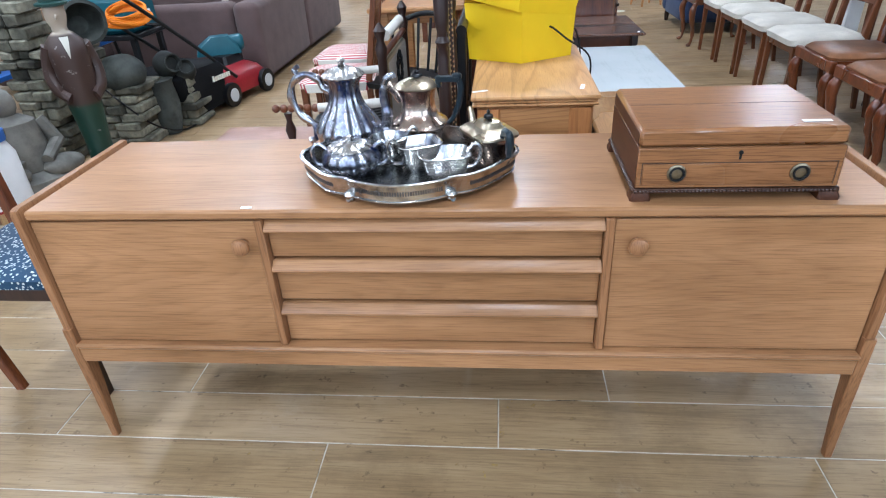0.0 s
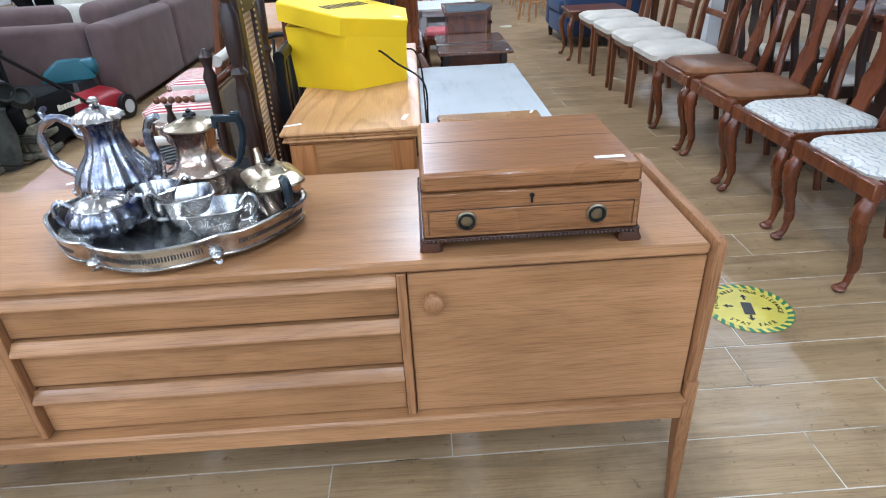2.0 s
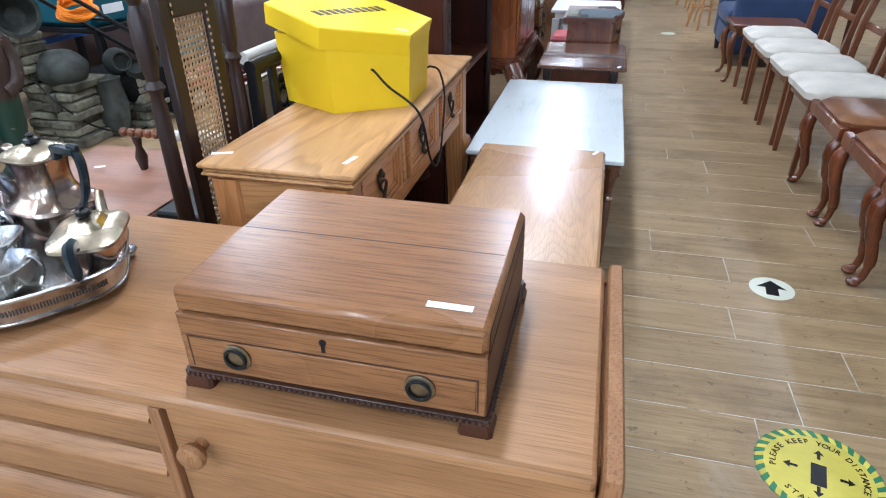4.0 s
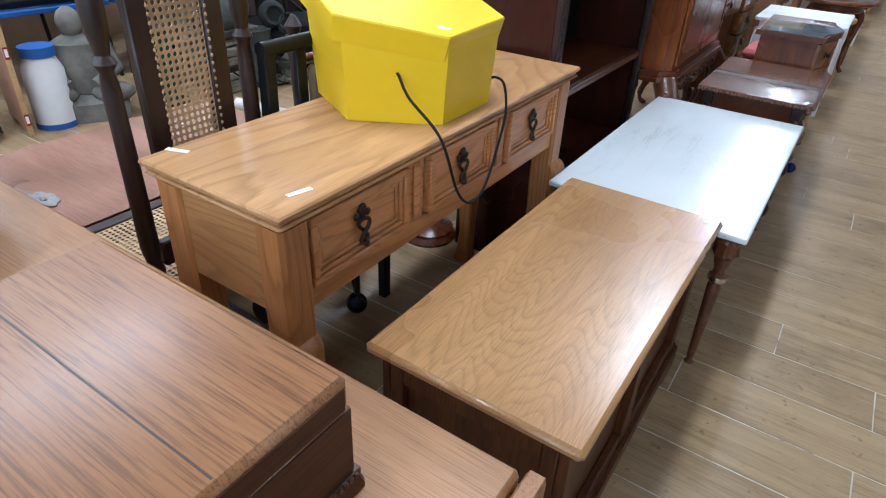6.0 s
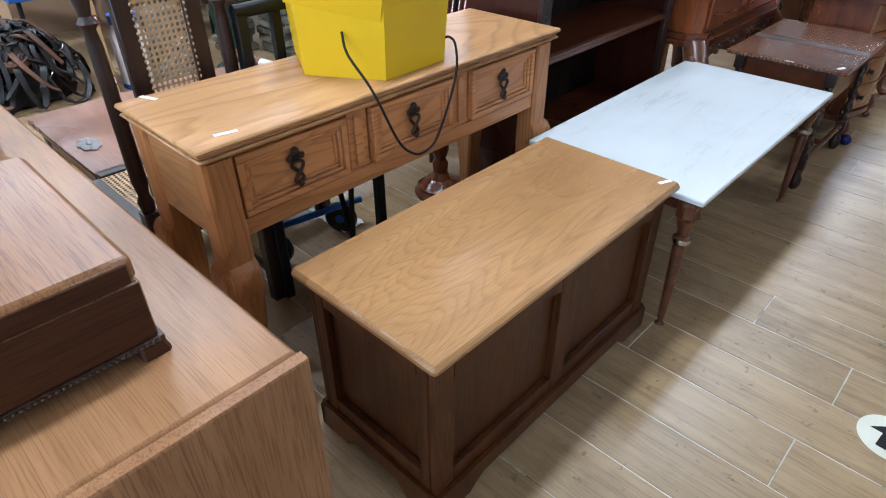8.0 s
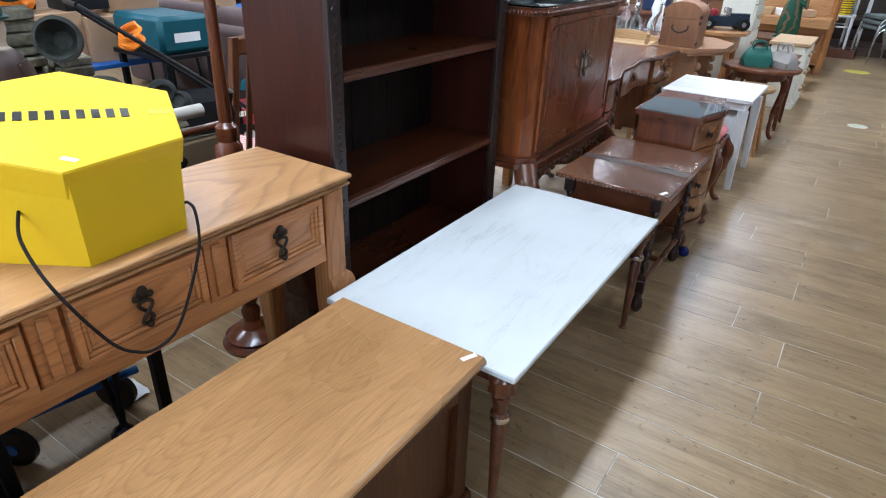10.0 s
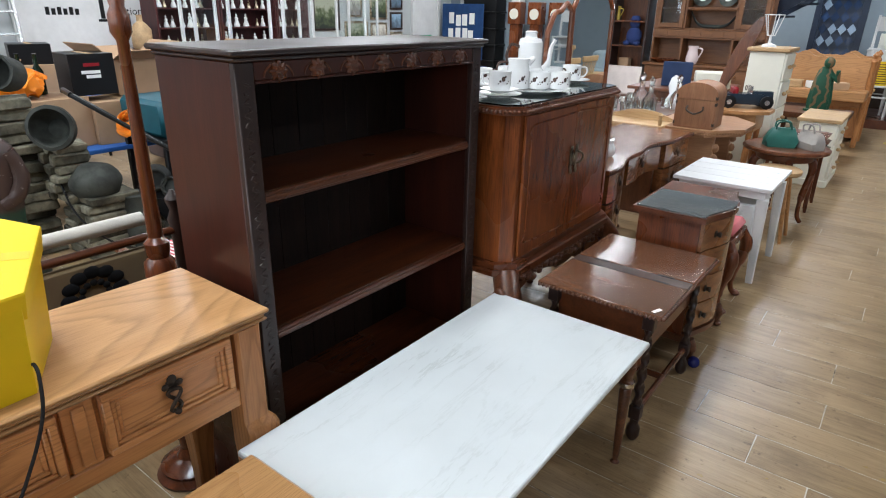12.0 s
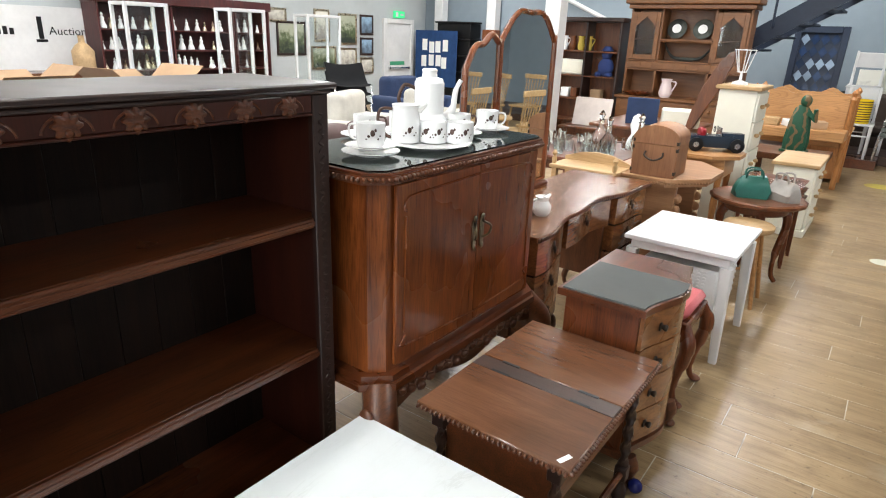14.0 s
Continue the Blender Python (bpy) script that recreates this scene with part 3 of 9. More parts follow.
def sideboard():
    t = thing("sideboard", "long teak sideboard with two doors and three drawers", "sideboard", 0, 0, 0)
    xa, xb, ya, yb, top = -0.945, 0.957, 1.285, 1.745, 0.735
    part("top", M().box(xa + 0.018, ya, top - 0.03, xb - 0.018, yb, top - 0.006, 0.006), TEAK_X, t)
    for sx, x in ((-1, xa), (1, xb)):
        rings = []
        for dx, e in ((-0.0115, 0.004), (-0.0085, 0.0), (0.0085, 0.0), (0.0115, 0.004)):
            rings.append([(x + dx, u, w) for u, w in ((ya - 0.004 + e, top - 0.014), (ya - 0.001 + e, top - 0.004 - e), (ya + 0.012, top - e), (yb - e, top - e), (yb - e, 0.335), (ya + 0.006 + e, 0.335))])
        part("end_panel", M().rings(rings), TEAK_Z, t)
        for y, dy in ((ya + 0.012, 0.012), (yb - 0.028, 0.0)):
            part("leg", M().loft([(x + sx * 0.02, y + dy + 0.012, 0, 0.01, 0.01), (x + sx * 0.01, y + dy + 0.008, 0.18, 0.014, 0.016),
                                  (x + sx * 0.001, y + dy, 0.34, 0.0135, 0.023), (x, y + dy * 0.5, 0.4, 0.0125, 0.02)]), TEAK_Z, t)
    part("back_panel", M().box(xa + 0.012, yb - 0.012, 0.34, xb - 0.012, yb, 0.705, 0.001), TEAK_X, t)
    part("bottom_rail", M().box(xa + 0.012, ya - 0.001, 0.298, xb - 0.012, ya + 0.02, 0.3445, 0.004)
         .box(xa + 0.012, ya - 0.01, 0.345, xb - 0.012, yb - 0.013, 0.36, 0.006), TEAK_X, t)
    part("carcass", M().box(xa + 0.012, ya + 0.045, 0.361, xb - 0.012, yb - 0.014, 0.70, 0.001), TEAK_X, t)
    for x in (-0.386, 0.37):
        part("divider", M().box(x - 0.009, ya + 0.002, 0.361, x + 0.009, ya + 0.045, 0.703, 0.002), TEAK_Z, t)
    for name, x0, x1, kx in (("door", xa + 0.0165, -0.397, -0.43), ("door", 0.381, xb - 0.0165, 0.427)):
        d = part(name, M().box(x0, ya + 0.012, 0.362, x1, ya + 0.032, 0.698, 0.002), TEAK_X, t)
        part("knob", M().lathe([(0.010, 0), (0.009, 0.012), (0.017, 0.016), (0.021, 0.024), (0.019, 0.031), (0.010, 0.036), (0.002, 0.037)],
                               m=pose(0, 0, 0, 90), c=(kx, ya + 0.012, 0.645), seg=24), TEAK_Z, d, "round turned wooden knob")
    for z0, z1 in ((0.602, 0.7), (0.484, 0.597), (0.364, 0.478)):
        d = part("drawer", M().box(-0.376, ya + 0.022, z0, 0.36, ya + 0.04, z1 - 0.004, 0.002), TEAK_X, t)
        part("drawer_pull", M().prism([(ya + 0.022, z1 - 0.03), (ya + 0.003, z1 - 0.027), (ya + 0.0005, z1 - 0.024), (ya + 0.0015, z1 - 0.019), (ya + 0.02, z1 - 0.003), (ya + 0.022, z1 - 0.003)], -0.376, 0.36, "x"),
             TEAK_X, d, "full-width bevelled lip")
    return t


sideboard()
single("price_label", M().box(-0.42, 1.295, 0.7292, -0.396, 1.303, 0.7312, 0), LABEL, "small white paper label on the sideboard", "label")

# ---- wooden canteen box on the sideboard ----


def canteen():
    t = thing("canteen_box", "mahogany cutlery canteen box with lid and drawer", "box", 0.613, 1.475, 0.729, 0)
    w, d = 0.196, 0.153
    part("body", M().box(-w, -d, 0.026, w, d, 0.112, 0.002), BOXWOOD, t)
    lid = part("lid", M().box(-w, -d, 0.1135, w, d, 0.15, 0.007), BOXWOOD, t)
    # thin end sheets, grain along y, coloured dark for the unlit sides
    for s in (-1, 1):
        part("end_board", M().box(s * w - 0.001, -d + 0.002, 0.027, s * w + 0.001, d - 0.002, 0.111, 0.0005), BOXEND_SHADED, t)
        part("lid_end", M().box(s * w - 0.001, -d + 0.009, 0.115, s * w + 0.001, d - 0.009, 0.141, 0.0005), BOXEND_SHADED, lid)
    part("lid_joint", M().box(-w + 0.009, 0.0115, 0.1499, w - 0.009, 0.0135, 0.1503, 0), BOXDARK, lid, "dark joint between lid boards")
    part("price_label", M().box(0.118, -0.122, 0.1505, 0.172, -0.111, 0.1514, 0), LABEL, lid, "white paper label")
    dr = part("drawer", M().box(-w + 0.012, -d - 0.002, 0.034, w - 0.012, -d + 0.01, 0.079, 0.001), BOXWOOD, t)
    part("drawer_edge", M().box(-w + 0.009, -d - 0.0006, 0.0795, w - 0.009, -d, 0.0812, 0).box(-w + 0.009, -d - 0.0006, 0.0325, -w + 0.0107, -d, 0.0794, 0).box(w - 0.0107, -d - 0.0006, 0.0325, w - 0.009, -d, 0.0794, 0), BOXDARK, dr, "dark joint round the drawer")
    for x in (-0.118, 0.118):
        h = part("ring_handle", M().lathe([(0.019, 0), (0.019, 0.003), (0.015, 0.005), (0.004, 0.005)], m=pose(0, 0, 0, 90), c=(x, -d - 0.002, 0.059), seg=24), BRASS, dr, "round brass handle")
        part("ring", M().tube([(x + 0.0135 * math.cos(a), -d - 0.0085, 0.059 + 0.0135 * math.sin(a)) for a in np.linspace(0, 2 * math.pi, 25)], 0.0024, 6), BLACKIRON, h)
    part("escutcheon", M().lathe([(0.0045, 0), (0.0045, 0.0016)], m=pose(0, 0, 0, 90), c=(0.0, -d, 0.101), seg=12).box(-0.0022, -d - 0.0016, 0.087, 0.0022, -d, 0.099, 0), BLACKIRON, t, "dark keyhole")
    bead = M().box(-w - 0.004, -d - 0.005, 0.017, w + 0.004, d + 0.005, 0.0255, 0.001)
    for k in range(52):
        bead.ball(-w + 0.002 + k * 2 * w / 52, -d - 0.0055, 0.0215, 0.0036, seg=6, rows=4)
    for k in range(40):
        bead.ball(w + 0.0045, -d + 0.004 + k * 2 * d / 40, 0.0215, 0.0036, seg=6, rows=4)
        bead.ball(-w - 0.0045, -d + 0.004 + k * 2 * d / 40, 0.0215, 0.0036, seg=6, rows=4)
    part("beaded_moulding", bead, BOXDARK, t)
    for sx in (-1, 1):
        for sy in (-1, 1):
            part("foot", M().loft([(sx * (w - 0.012), sy * (d - 0.011), 0, 0.021, 0.019), (sx * (w - 0.012), sy * (d - 0.011), 0.006, 0.021, 0.019), (sx * (w - 0.013), sy * (d - 0.012), 0.0168, 0.0175, 0.0165)]), BOXEND_SHADED, t)


canteen()

# ---- tea service on its tray ----
TRAY = 0.7295


def tray():
    t = thing("silver_tray", "oval silver gallery tray on four scroll feet", "tray", -0.072, 1.478, TRAY)

    def edge(a, k=1.0):
        w = 1 + 0.035 * math.cos(4 * a) + 0.015 * math.cos(8 * a)
        for c in (0.8, math.pi - 0.8, math.pi + 1.02, 2 * math.pi - 1.02):
            w -= 0.035 * math.exp(-((a % (2 * math.pi) - c) / 0.09) ** 2)
        return (0.232 * k * math.cos(a) * w, 0.182 * k * math.sin(a) * w)

    n = 144
    ang = [2 * math.pi * i / n for i in range(n)]
    part("base", M().rings([[(*edge(a, 0.985), 0.016) for a in ang], [(*edge(a, 0.985), 0.021) for a in ang]]), plain("tray_plate", (0.52, 0.52, 0.5), 0.24, metal=1.0, vary=0.35, scale=20), t)
    rim = M().rings([[(*edge(a, 1.0), 0.012) for a in ang], [(*edge(a, 1.035), 0.052) for a in ang], [(*edge(a, 1.05), 0.056) for a in ang],
                     [(*edge(a, 1.02), 0.057) for a in ang], [(*edge(a, 0.99), 0.022) for a in ang]], cap=False)
    part("gallery", rim, SILVER, t, "reeded silver gallery rim")
    for k, h in ((1.006, 0.014), (1.048, 0.0555)):
        part("reeding", M().tube([(*edge(a, k), h) for a in ang + ang[:1]], 0.0024, 6), SILVER, t)
    for a in (0.65, math.pi - 0.65, math.pi + 1.05, -1.05):
        x, y = edge(a, 1.0)
        part("foot", M().tube(bezier([(x * 0.97, y * 0.97, 0.02), (x * 1.03, y * 1.03, 0.012), (x, y, 0.004), (x * 1.05, y * 1.05, 0.006)], 5), 0.006, 8)
             .ball(x, y, 0.006, 0.009, seg=8, rows=6).ball(x * 1.02, y * 1.02, 0.017, 0.013, 0.013, 0.009, seg=10, rows=6), SILVER, t)
    fret = plain("pierced_fret", (0.1, 0.1, 0.11), 0.4, metal=0.8, vary=0.3)
    for c0, c1 in ((math.pi + 1.12, 2 * math.pi - 1.12), (2 * math.pi - 0.9, 2 * math.pi - 0.05), (math.pi + 0.05, math.pi + 0.9)):
        cut = M()
        for q in np.arange(c0 + 0.04, c1 - 0.04, 0.022):
            p0, p1 = edge(q, 1.021), edge(q + 0.012, 1.021)
            o0, o1 = edge(q, 1.0245), edge(q + 0.012, 1.0245)
            cut.rings([[(*p0, 0.03), (*p1, 0.03), (*o1, 0.03), (*o0, 0.03)], [(*p0, 0.041), (*p1, 0.041), (*o1, 0.041), (*o0, 0.041)]])
        part("fretwork", cut, fret, t, "band of small dark piercings")


tray()
ON = TRAY + 0.021


def fluted_coffee_pot():
    t = thing("silver_coffee_pot", "tall fluted silver coffee pot with scrolled handle", "coffee pot", -0.236, 1.60, ON, rz=-12)
    t.scale = (0.95, 0.95, 0.92)
    body = [(0.054, 0), (0.056, 0.005), (0.046, 0.011), (0.06, 0.02), (0.08, 0.034), (0.086, 0.052), (0.082, 0.07), (0.068, 0.095), (0.05, 0.12), (0.04, 0.145), (0.037, 0.165), (0.039, 0.183), (0.047, 0.196), (0.045, 0.199)]
    part("body", M().lathe(body, seg=160, flutes=16, depth=0.035), SILVER_B, t)
    lid = part("lid", M().lathe([(0.05, 0.198), (0.053, 0.202), (0.047, 0.21), (0.032, 0.218), (0.017, 0.224), (0.008, 0.226)], seg=140, flutes=14, depth=0.05), SILVER, t)
    part("finial", M().lathe([(0.005, 0.225), (0.01, 0.229), (0.005, 0.232), (0.011, 0.239), (0.007, 0.246), (0.001, 0.249)], seg=30, flutes=5, depth=0.15), SILVER, lid)
    part("spout", M().tube(bezier([(0.07, 0, 0.045), (0.102, 0, 0.058), (0.112, 0, 0.1), (0.106, 0, 0.15), (0.116, 0, 0.192), (0.14, 0, 0.206)], 8),
                           [0.025] * 5 + [0.02] * 6 + [0.015] * 8 + [0.011] * 10 + [0.009] * 8 + [0.008] * 4, 14), SILVER_B, t)
    part("handle", M().tube(bezier([(-0.038, 0, 0.155), (-0.06, 0, 0.168), (-0.074, 0, 0.19), (-0.108, 0, 0.2), (-0.146, 0, 0.178), (-0.158, 0, 0.135), (-0.138, 0, 0.09), (-0.102, 0, 0.062), (-0.098, 0, 0.03), (-0.118, 0, 0.016)], 7),
                            [0.0085 + 0.003 * math.sin(k * 0.32) ** 2 for k in range(64)], 10).tube(bezier([(-0.13, 0, 0.194), (-0.136, 0, 0.212), (-0.124, 0, 0.222)], 5), [0.008] * 6 + [0.006] * 5, 8)
         .ball(-0.046, 0, 0.16, 0.013, 0.012, 0.012, 12, 8), SILVER_B, t)


def tall_jug():
    t = thing("silver_hot_water_jug", "worn square-sided silver hot water jug, black handle", "jug", -0.06, 1.62, ON, rz=-8)
    t.scale = (0.98, 0.98, 0.87)
    part("body", M().lathe([(0.05, 0), (0.052, 0.005), (0.047, 0.01), (0.056, 0.026), (0.06, 0.055), (0.064, 0.06), (0.069, 0.066), (0.066, 0.073), (0.05, 0.086), (0.041, 0.105), (0.039, 0.13), (0.042, 0.155), (0.047, 0.17), (0.046, 0.172)], seg=64, square=3.2), COPPERY, t, angle=28)
    lid = part("lid", M().lathe([(0.051, 0.171), (0.053, 0.175), (0.05, 0.179), (0.034, 0.188), (0.018, 0.194), (0.009, 0.196)], seg=64, square=3.0), GILT, t, angle=28)
    part("finial", M().lathe([(0.005, 0.195), (0.015, 0.199), (0.013, 0.205), (0.005, 0.209), (0.007, 0.213), (0.001, 0.217)], seg=8), BLACK, lid, "black knob")
    part("spout", M().tube(bezier([(-0.036, 0, 0.135), (-0.05, 0, 0.155), (-0.068, 0, 0.171), (-0.078, 0, 0.175)], 4), [0.02] * 4 + [0.016] * 4 + [0.01] * 5, 10), COPPERY, t)
    part("handle", M().loft([(0, 0, 0, 0.007, 0.008), (0, 0, 0.055, 0.008, 0.009)]).move(pose(0.052, 0, 0.192, 0, 90))
         .tube(bezier([(0.103, 0, 0.198), (0.11, 0, 0.17), (0.106, 0, 0.13), (0.092, 0, 0.09), (0.076, 0, 0.068)], 6), [0.0085] * 8 + [0.008] * 9 + [0.0065] * 8, 6)
         .box(0.048, -0.008, 0.168, 0.062, 0.008, 0.2, 0.003).box(0.09, -0.007, 0.19, 0.113, 0.007, 0.208, 0.004), BLACKGREEN, t, "blue-black angular handle")


def teapot():
    t = thing("silver_teapot", "squat square teapot worn to copper, black handle", "teapot", 0.115, 1.515, ON, rz=-62)
    t.scale = (0.84, 0.84, 1.0)
    part("body", M().lathe([(0.05, 0), (0.054, 0.006), (0.064, 0.03), (0.069, 0.062), (0.073, 0.066)], seg=64, sx=1.1, sy=0.84, square=4.0), COPPERY, t, angle=28)
    lid = part("lid", M().lathe([(0.078, 0.066), (0.077, 0.071), (0.062, 0.078), (0.04, 0.082), (0.036, 0.086), (0.03, 0.094), (0.008, 0.097)], seg=64, sx=1.1, sy=0.84, square=4.0), GILT, t, angle=28)
    part("finial", M().lathe([(0.005, 0.096), (0.014, 0.1), (0.013, 0.106), (0.004, 0.11), (0.006, 0.114), (0.001, 0.119)], seg=8), BLACK, lid, "black knob")
    part("spout", M().tube([(-0.07, 0, 0.03), (-0.1, 0, 0.055), (-0.112, 0, 0.088), (-0.12, 0, 0.098)], [0.018, 0.012, 0.009, 0.008], 10), GILT, t)
    part("handle", M().tube(bezier([(0.078, 0, 0.07), (0.092, 0, 0.086), (0.118, 0, 0.084), (0.119, 0, 0.05), (0.102, 0, 0.018), (0.07, 0, 0.012)], 6), [0.007] * 6 + [0.011] * 14 + [0.006] * 11, 6), BLACKGREEN, t, "blue-black angular handle")


def sugar_bowl():
    t = thing("silver_sugar_bowl", "melon-lobed silver sugar bowl with lid", "sugar bowl", -0.197, 1.435, ON, rz=5)
    t.scale = (0.95, 0.95, 0.98)
    part("body", M().lathe([(0.034, 0), (0.04, 0.006), (0.058, 0.016), (0.068, 0.03), (0.07, 0.042), (0.064, 0.056), (0.052, 0.066)], seg=140, flutes=14, depth=0.035), SILVER_B, t)
    lid = part("lid", M().lathe([(0.054, 0.066), (0.05, 0.071), (0.03, 0.078), (0.01, 0.082)], seg=140, flutes=14, depth=0.03), SILVER, t)
    part("finial", M().lathe([(0.005, 0.08), (0.009, 0.085), (0.008, 0.092), (0.001, 0.096)], seg=12), SILVER, lid)
    for s in (-1, 1):
        part("handle", M().tube(bezier([(s * 0.05, 0, 0.055), (s * 0.075, 0, 0.075), (s * 0.092, 0, 0.06), (s * 0.085, 0, 0.03), (s * 0.06, 0, 0.02)], 6), 0.005, 8), SILVER_B, t)


def bowl(name, label, x, y, r, h, sx, rz, facets, mat):
    t = thing(name, label, "jug" if "jug" in name else "bowl", x, y, ON, rz=rz)
    part("bowl", M().lathe([(r * 0.55, 0), (r * 0.6, 0.004), (r * 0.72, 0.01), (r * 0.94, h * 0.5), (r * 0.98, h * 0.8), (r * 1.1, h), (r * 1.05, h + 0.001), (r * 0.93, h * 0.78), (r * 0.66, 0.014)], seg=56, sx=sx, square=0 if facets > 20 else 4.0, flutes=8 if facets > 20 else 0, depth=0.04), mat, t, angle=30)
    part("handle", M().tube(bezier([(r * sx * 0.95, 0, h * 0.95), (r * sx * 1.3, 0, h * 1.25), (r * sx * 1.55, 0, h * 0.95), (r * sx * 1.3, 0, h * 0.4), (r * sx * 0.85, 0, h * 0.3)], 6), 0.0042, 8), mat, t)


fluted_coffee_pot()
tall_jug()
teapot()
sugar_bowl()
bowl("silver_cream_jug", "round silver cream jug with scrolled handle", -0.118, 1.5, 0.04, 0.064, 1.12, 20, 40, SILVER)
bowl("silver_bowl", "small faceted silver bowl with copper wear", -0.045, 1.462, 0.04, 0.064, 1.2, 205, 12, SILVER)
bowl("silver_bowl", "small faceted silver slop bowl, gilt inside", 0.02, 1.412, 0.042, 0.056, 1.25, 12, 12, SILVER)

# ---- pine console table ----


def pine_table():
    t = thing("pine_console_table", "pine console table with three panelled drawers", "table")
    xa, xb, ya, yb, z = 0.055, 0.427, 1.885, 3.075, 0.79
    top = M()
    for e, z0, z1 in ((0.0, z - 0.012, z), (0.008, z - 0.022, z - 0.0125), (0.004, z - 0.03, z - 0.0225), (0.016, z - 0.038, z - 0.0305)):
        top.box(xa + e, ya + e, z0, xb - e, yb - e, z1, 0.004)
    part("top", top, PINE_Y, t)
    part("apron", M().box(xa + 0.03, ya + 0.028, 0.575, xa + 0.048, yb - 0.028, z - 0.038, 0.001).box(xb - 0.06, ya + 0.07, 0.565, xb - 0.042, yb - 0.07, z - 0.038, 0.001), PINE_F, t)
    for y0, y1 in ((ya + 0.024, ya + 0.042), (yb - 0.042, yb - 0.024)):
        part("end_panel", M().box(xa + 0.05, y0, 0.56, xb - 0.08, y1, z - 0.039, 0.001), PINE_X, t)
    rails = M().box(xb - 0.042, ya + 0.075, 0.553, xb - 0.03, yb - 0.075, 0.598, 0.003)
    for y in (2.293, 2.655):
        rails.box(xb - 0.0415, y - 0.03, 0.599, xb - 0.0305, y + 0.03, z - 0.039, 0.002)
        rails.box(xb - 0.03, y - 0.012, 0.61, xb - 0.024, y + 0.012, z - 0.05, 0.002)
    part("front_frame", rails, PINE_F, t)
    for x, sx in ((xa + 0.052, -1), (xb - 0.052, 1)):
        for y, sy in ((ya + 0.05, -1), (yb - 0.05, 1)):
            o = 0.012
            part("leg", M().loft([(x, y, z - 0.04, 0.034, 0.034), (x, y, 0.5, 0.034, 0.034), (x + sx * 0.006, y + sy * 0.006, 0.488, 0.041, 0.041), (x + sx * 0.009, y + sy * 0.009, 0.47, 0.044, 0.044),
                                  (x + sx * 0.009, y + sy * 0.009, 0.43, 0.044, 0.044), (x + sx * 0.005, y + sy * 0.005, 0.41, 0.039, 0.039), (x + sx * 0.004, y + sy * 0.004, 0.36, 0.036, 0.036),
                                  (x, y, 0.25, 0.027, 0.027), (x - sx * 0.004, y - sy * 0.004, 0.14, 0.022, 0.022), (x + sx * 0.006, y + sy * 0.006, 0.05, 0.026, 0.026),
                                  (x + sx * 0.016, y + sy * 0.016, 0.012, 0.032, 0.032), (x + sx * 0.016, y + sy * 0.016, 0, 0.028, 0.028)]), PINE_Z, t)
    for y in (2.113, 2.474, 2.836):
        w, z0, z1, f = 0.142, 0.604, z - 0.044, xb - 0.03
        d = part("drawer", M().box(f - 0.02, y - w, z0, f - 0.002, y + w, z1, 0.001), PINE_F, t)
        fr = M()
        for k, (e, q) in enumerate(((0.0, 0.014), (0.016, 0.009), (0.026, 0.004))):
            b = 0.0155 if k == 0 else 0.0095
            fr.box(f - 0.002, y - w + e, z0 + e, f - 0.002 + q, y + w - e, z0 + e + b, 0.002).box(f - 0.002, y - w + e, z1 - e - b, f - 0.002 + q, y + w - e, z1 - e, 0.002)
            fr.box(f - 0.002, y - w + e, z0 + e + b, f - 0.002 + q, y - w + e + b, z1 - e - b, 0.002).box(f - 0.002, y + w - e - b, z0 + e + b, f - 0.002 + q, y + w - e, z1 - e - b, 0.002)
        part("drawer_moulding", fr, PINE_F, d)
        zc = (z0 + z1) / 2
        h = part("iron_handle", M().box(f - 0.002, y - 0.012, zc + 0.004, f + 0.003, y + 0.012, zc + 0.03, 0.002).ball(f + 0.004, y, zc + 0.033, 0.005, 0.011, 0.011, seg=10, rows=6)
                 .ball(f + 0.004, y - 0.016, zc + 0.02, 0.004, 0.008, 0.008, seg=8, rows=5).ball(f + 0.004, y + 0.016, zc + 0.02, 0.004, 0.008, 0.008, seg=8, rows=5), IRON, d, "dark cast iron drop handle")
        part("drop", M().tube([(f + 0.008 + 0.004 * math.sin(a), y + 0.013 * math.sin(2 * a), zc - 0.014 + 0.026 * math.cos(a)) for a in np.linspace(0, 2 * math.pi, 33)], 0.0042, 7)
             .ball(f + 0.012, y, zc - 0.042, 0.008, seg=8, rows=6), IRON, h)
    for x0, y0, r in ((0.08, 1.955, 20), (0.383, 1.975, 78)):
        part("price_label", M().box(-0.024, -0.006, 0, 0.024, 0.006, 0.0008, 0).move(pose(x0, y0, z + 0.0004, 0, 0, r)), LABEL, t, "white paper label")
    return t


pine_table()

# ---- yellow hat box ----


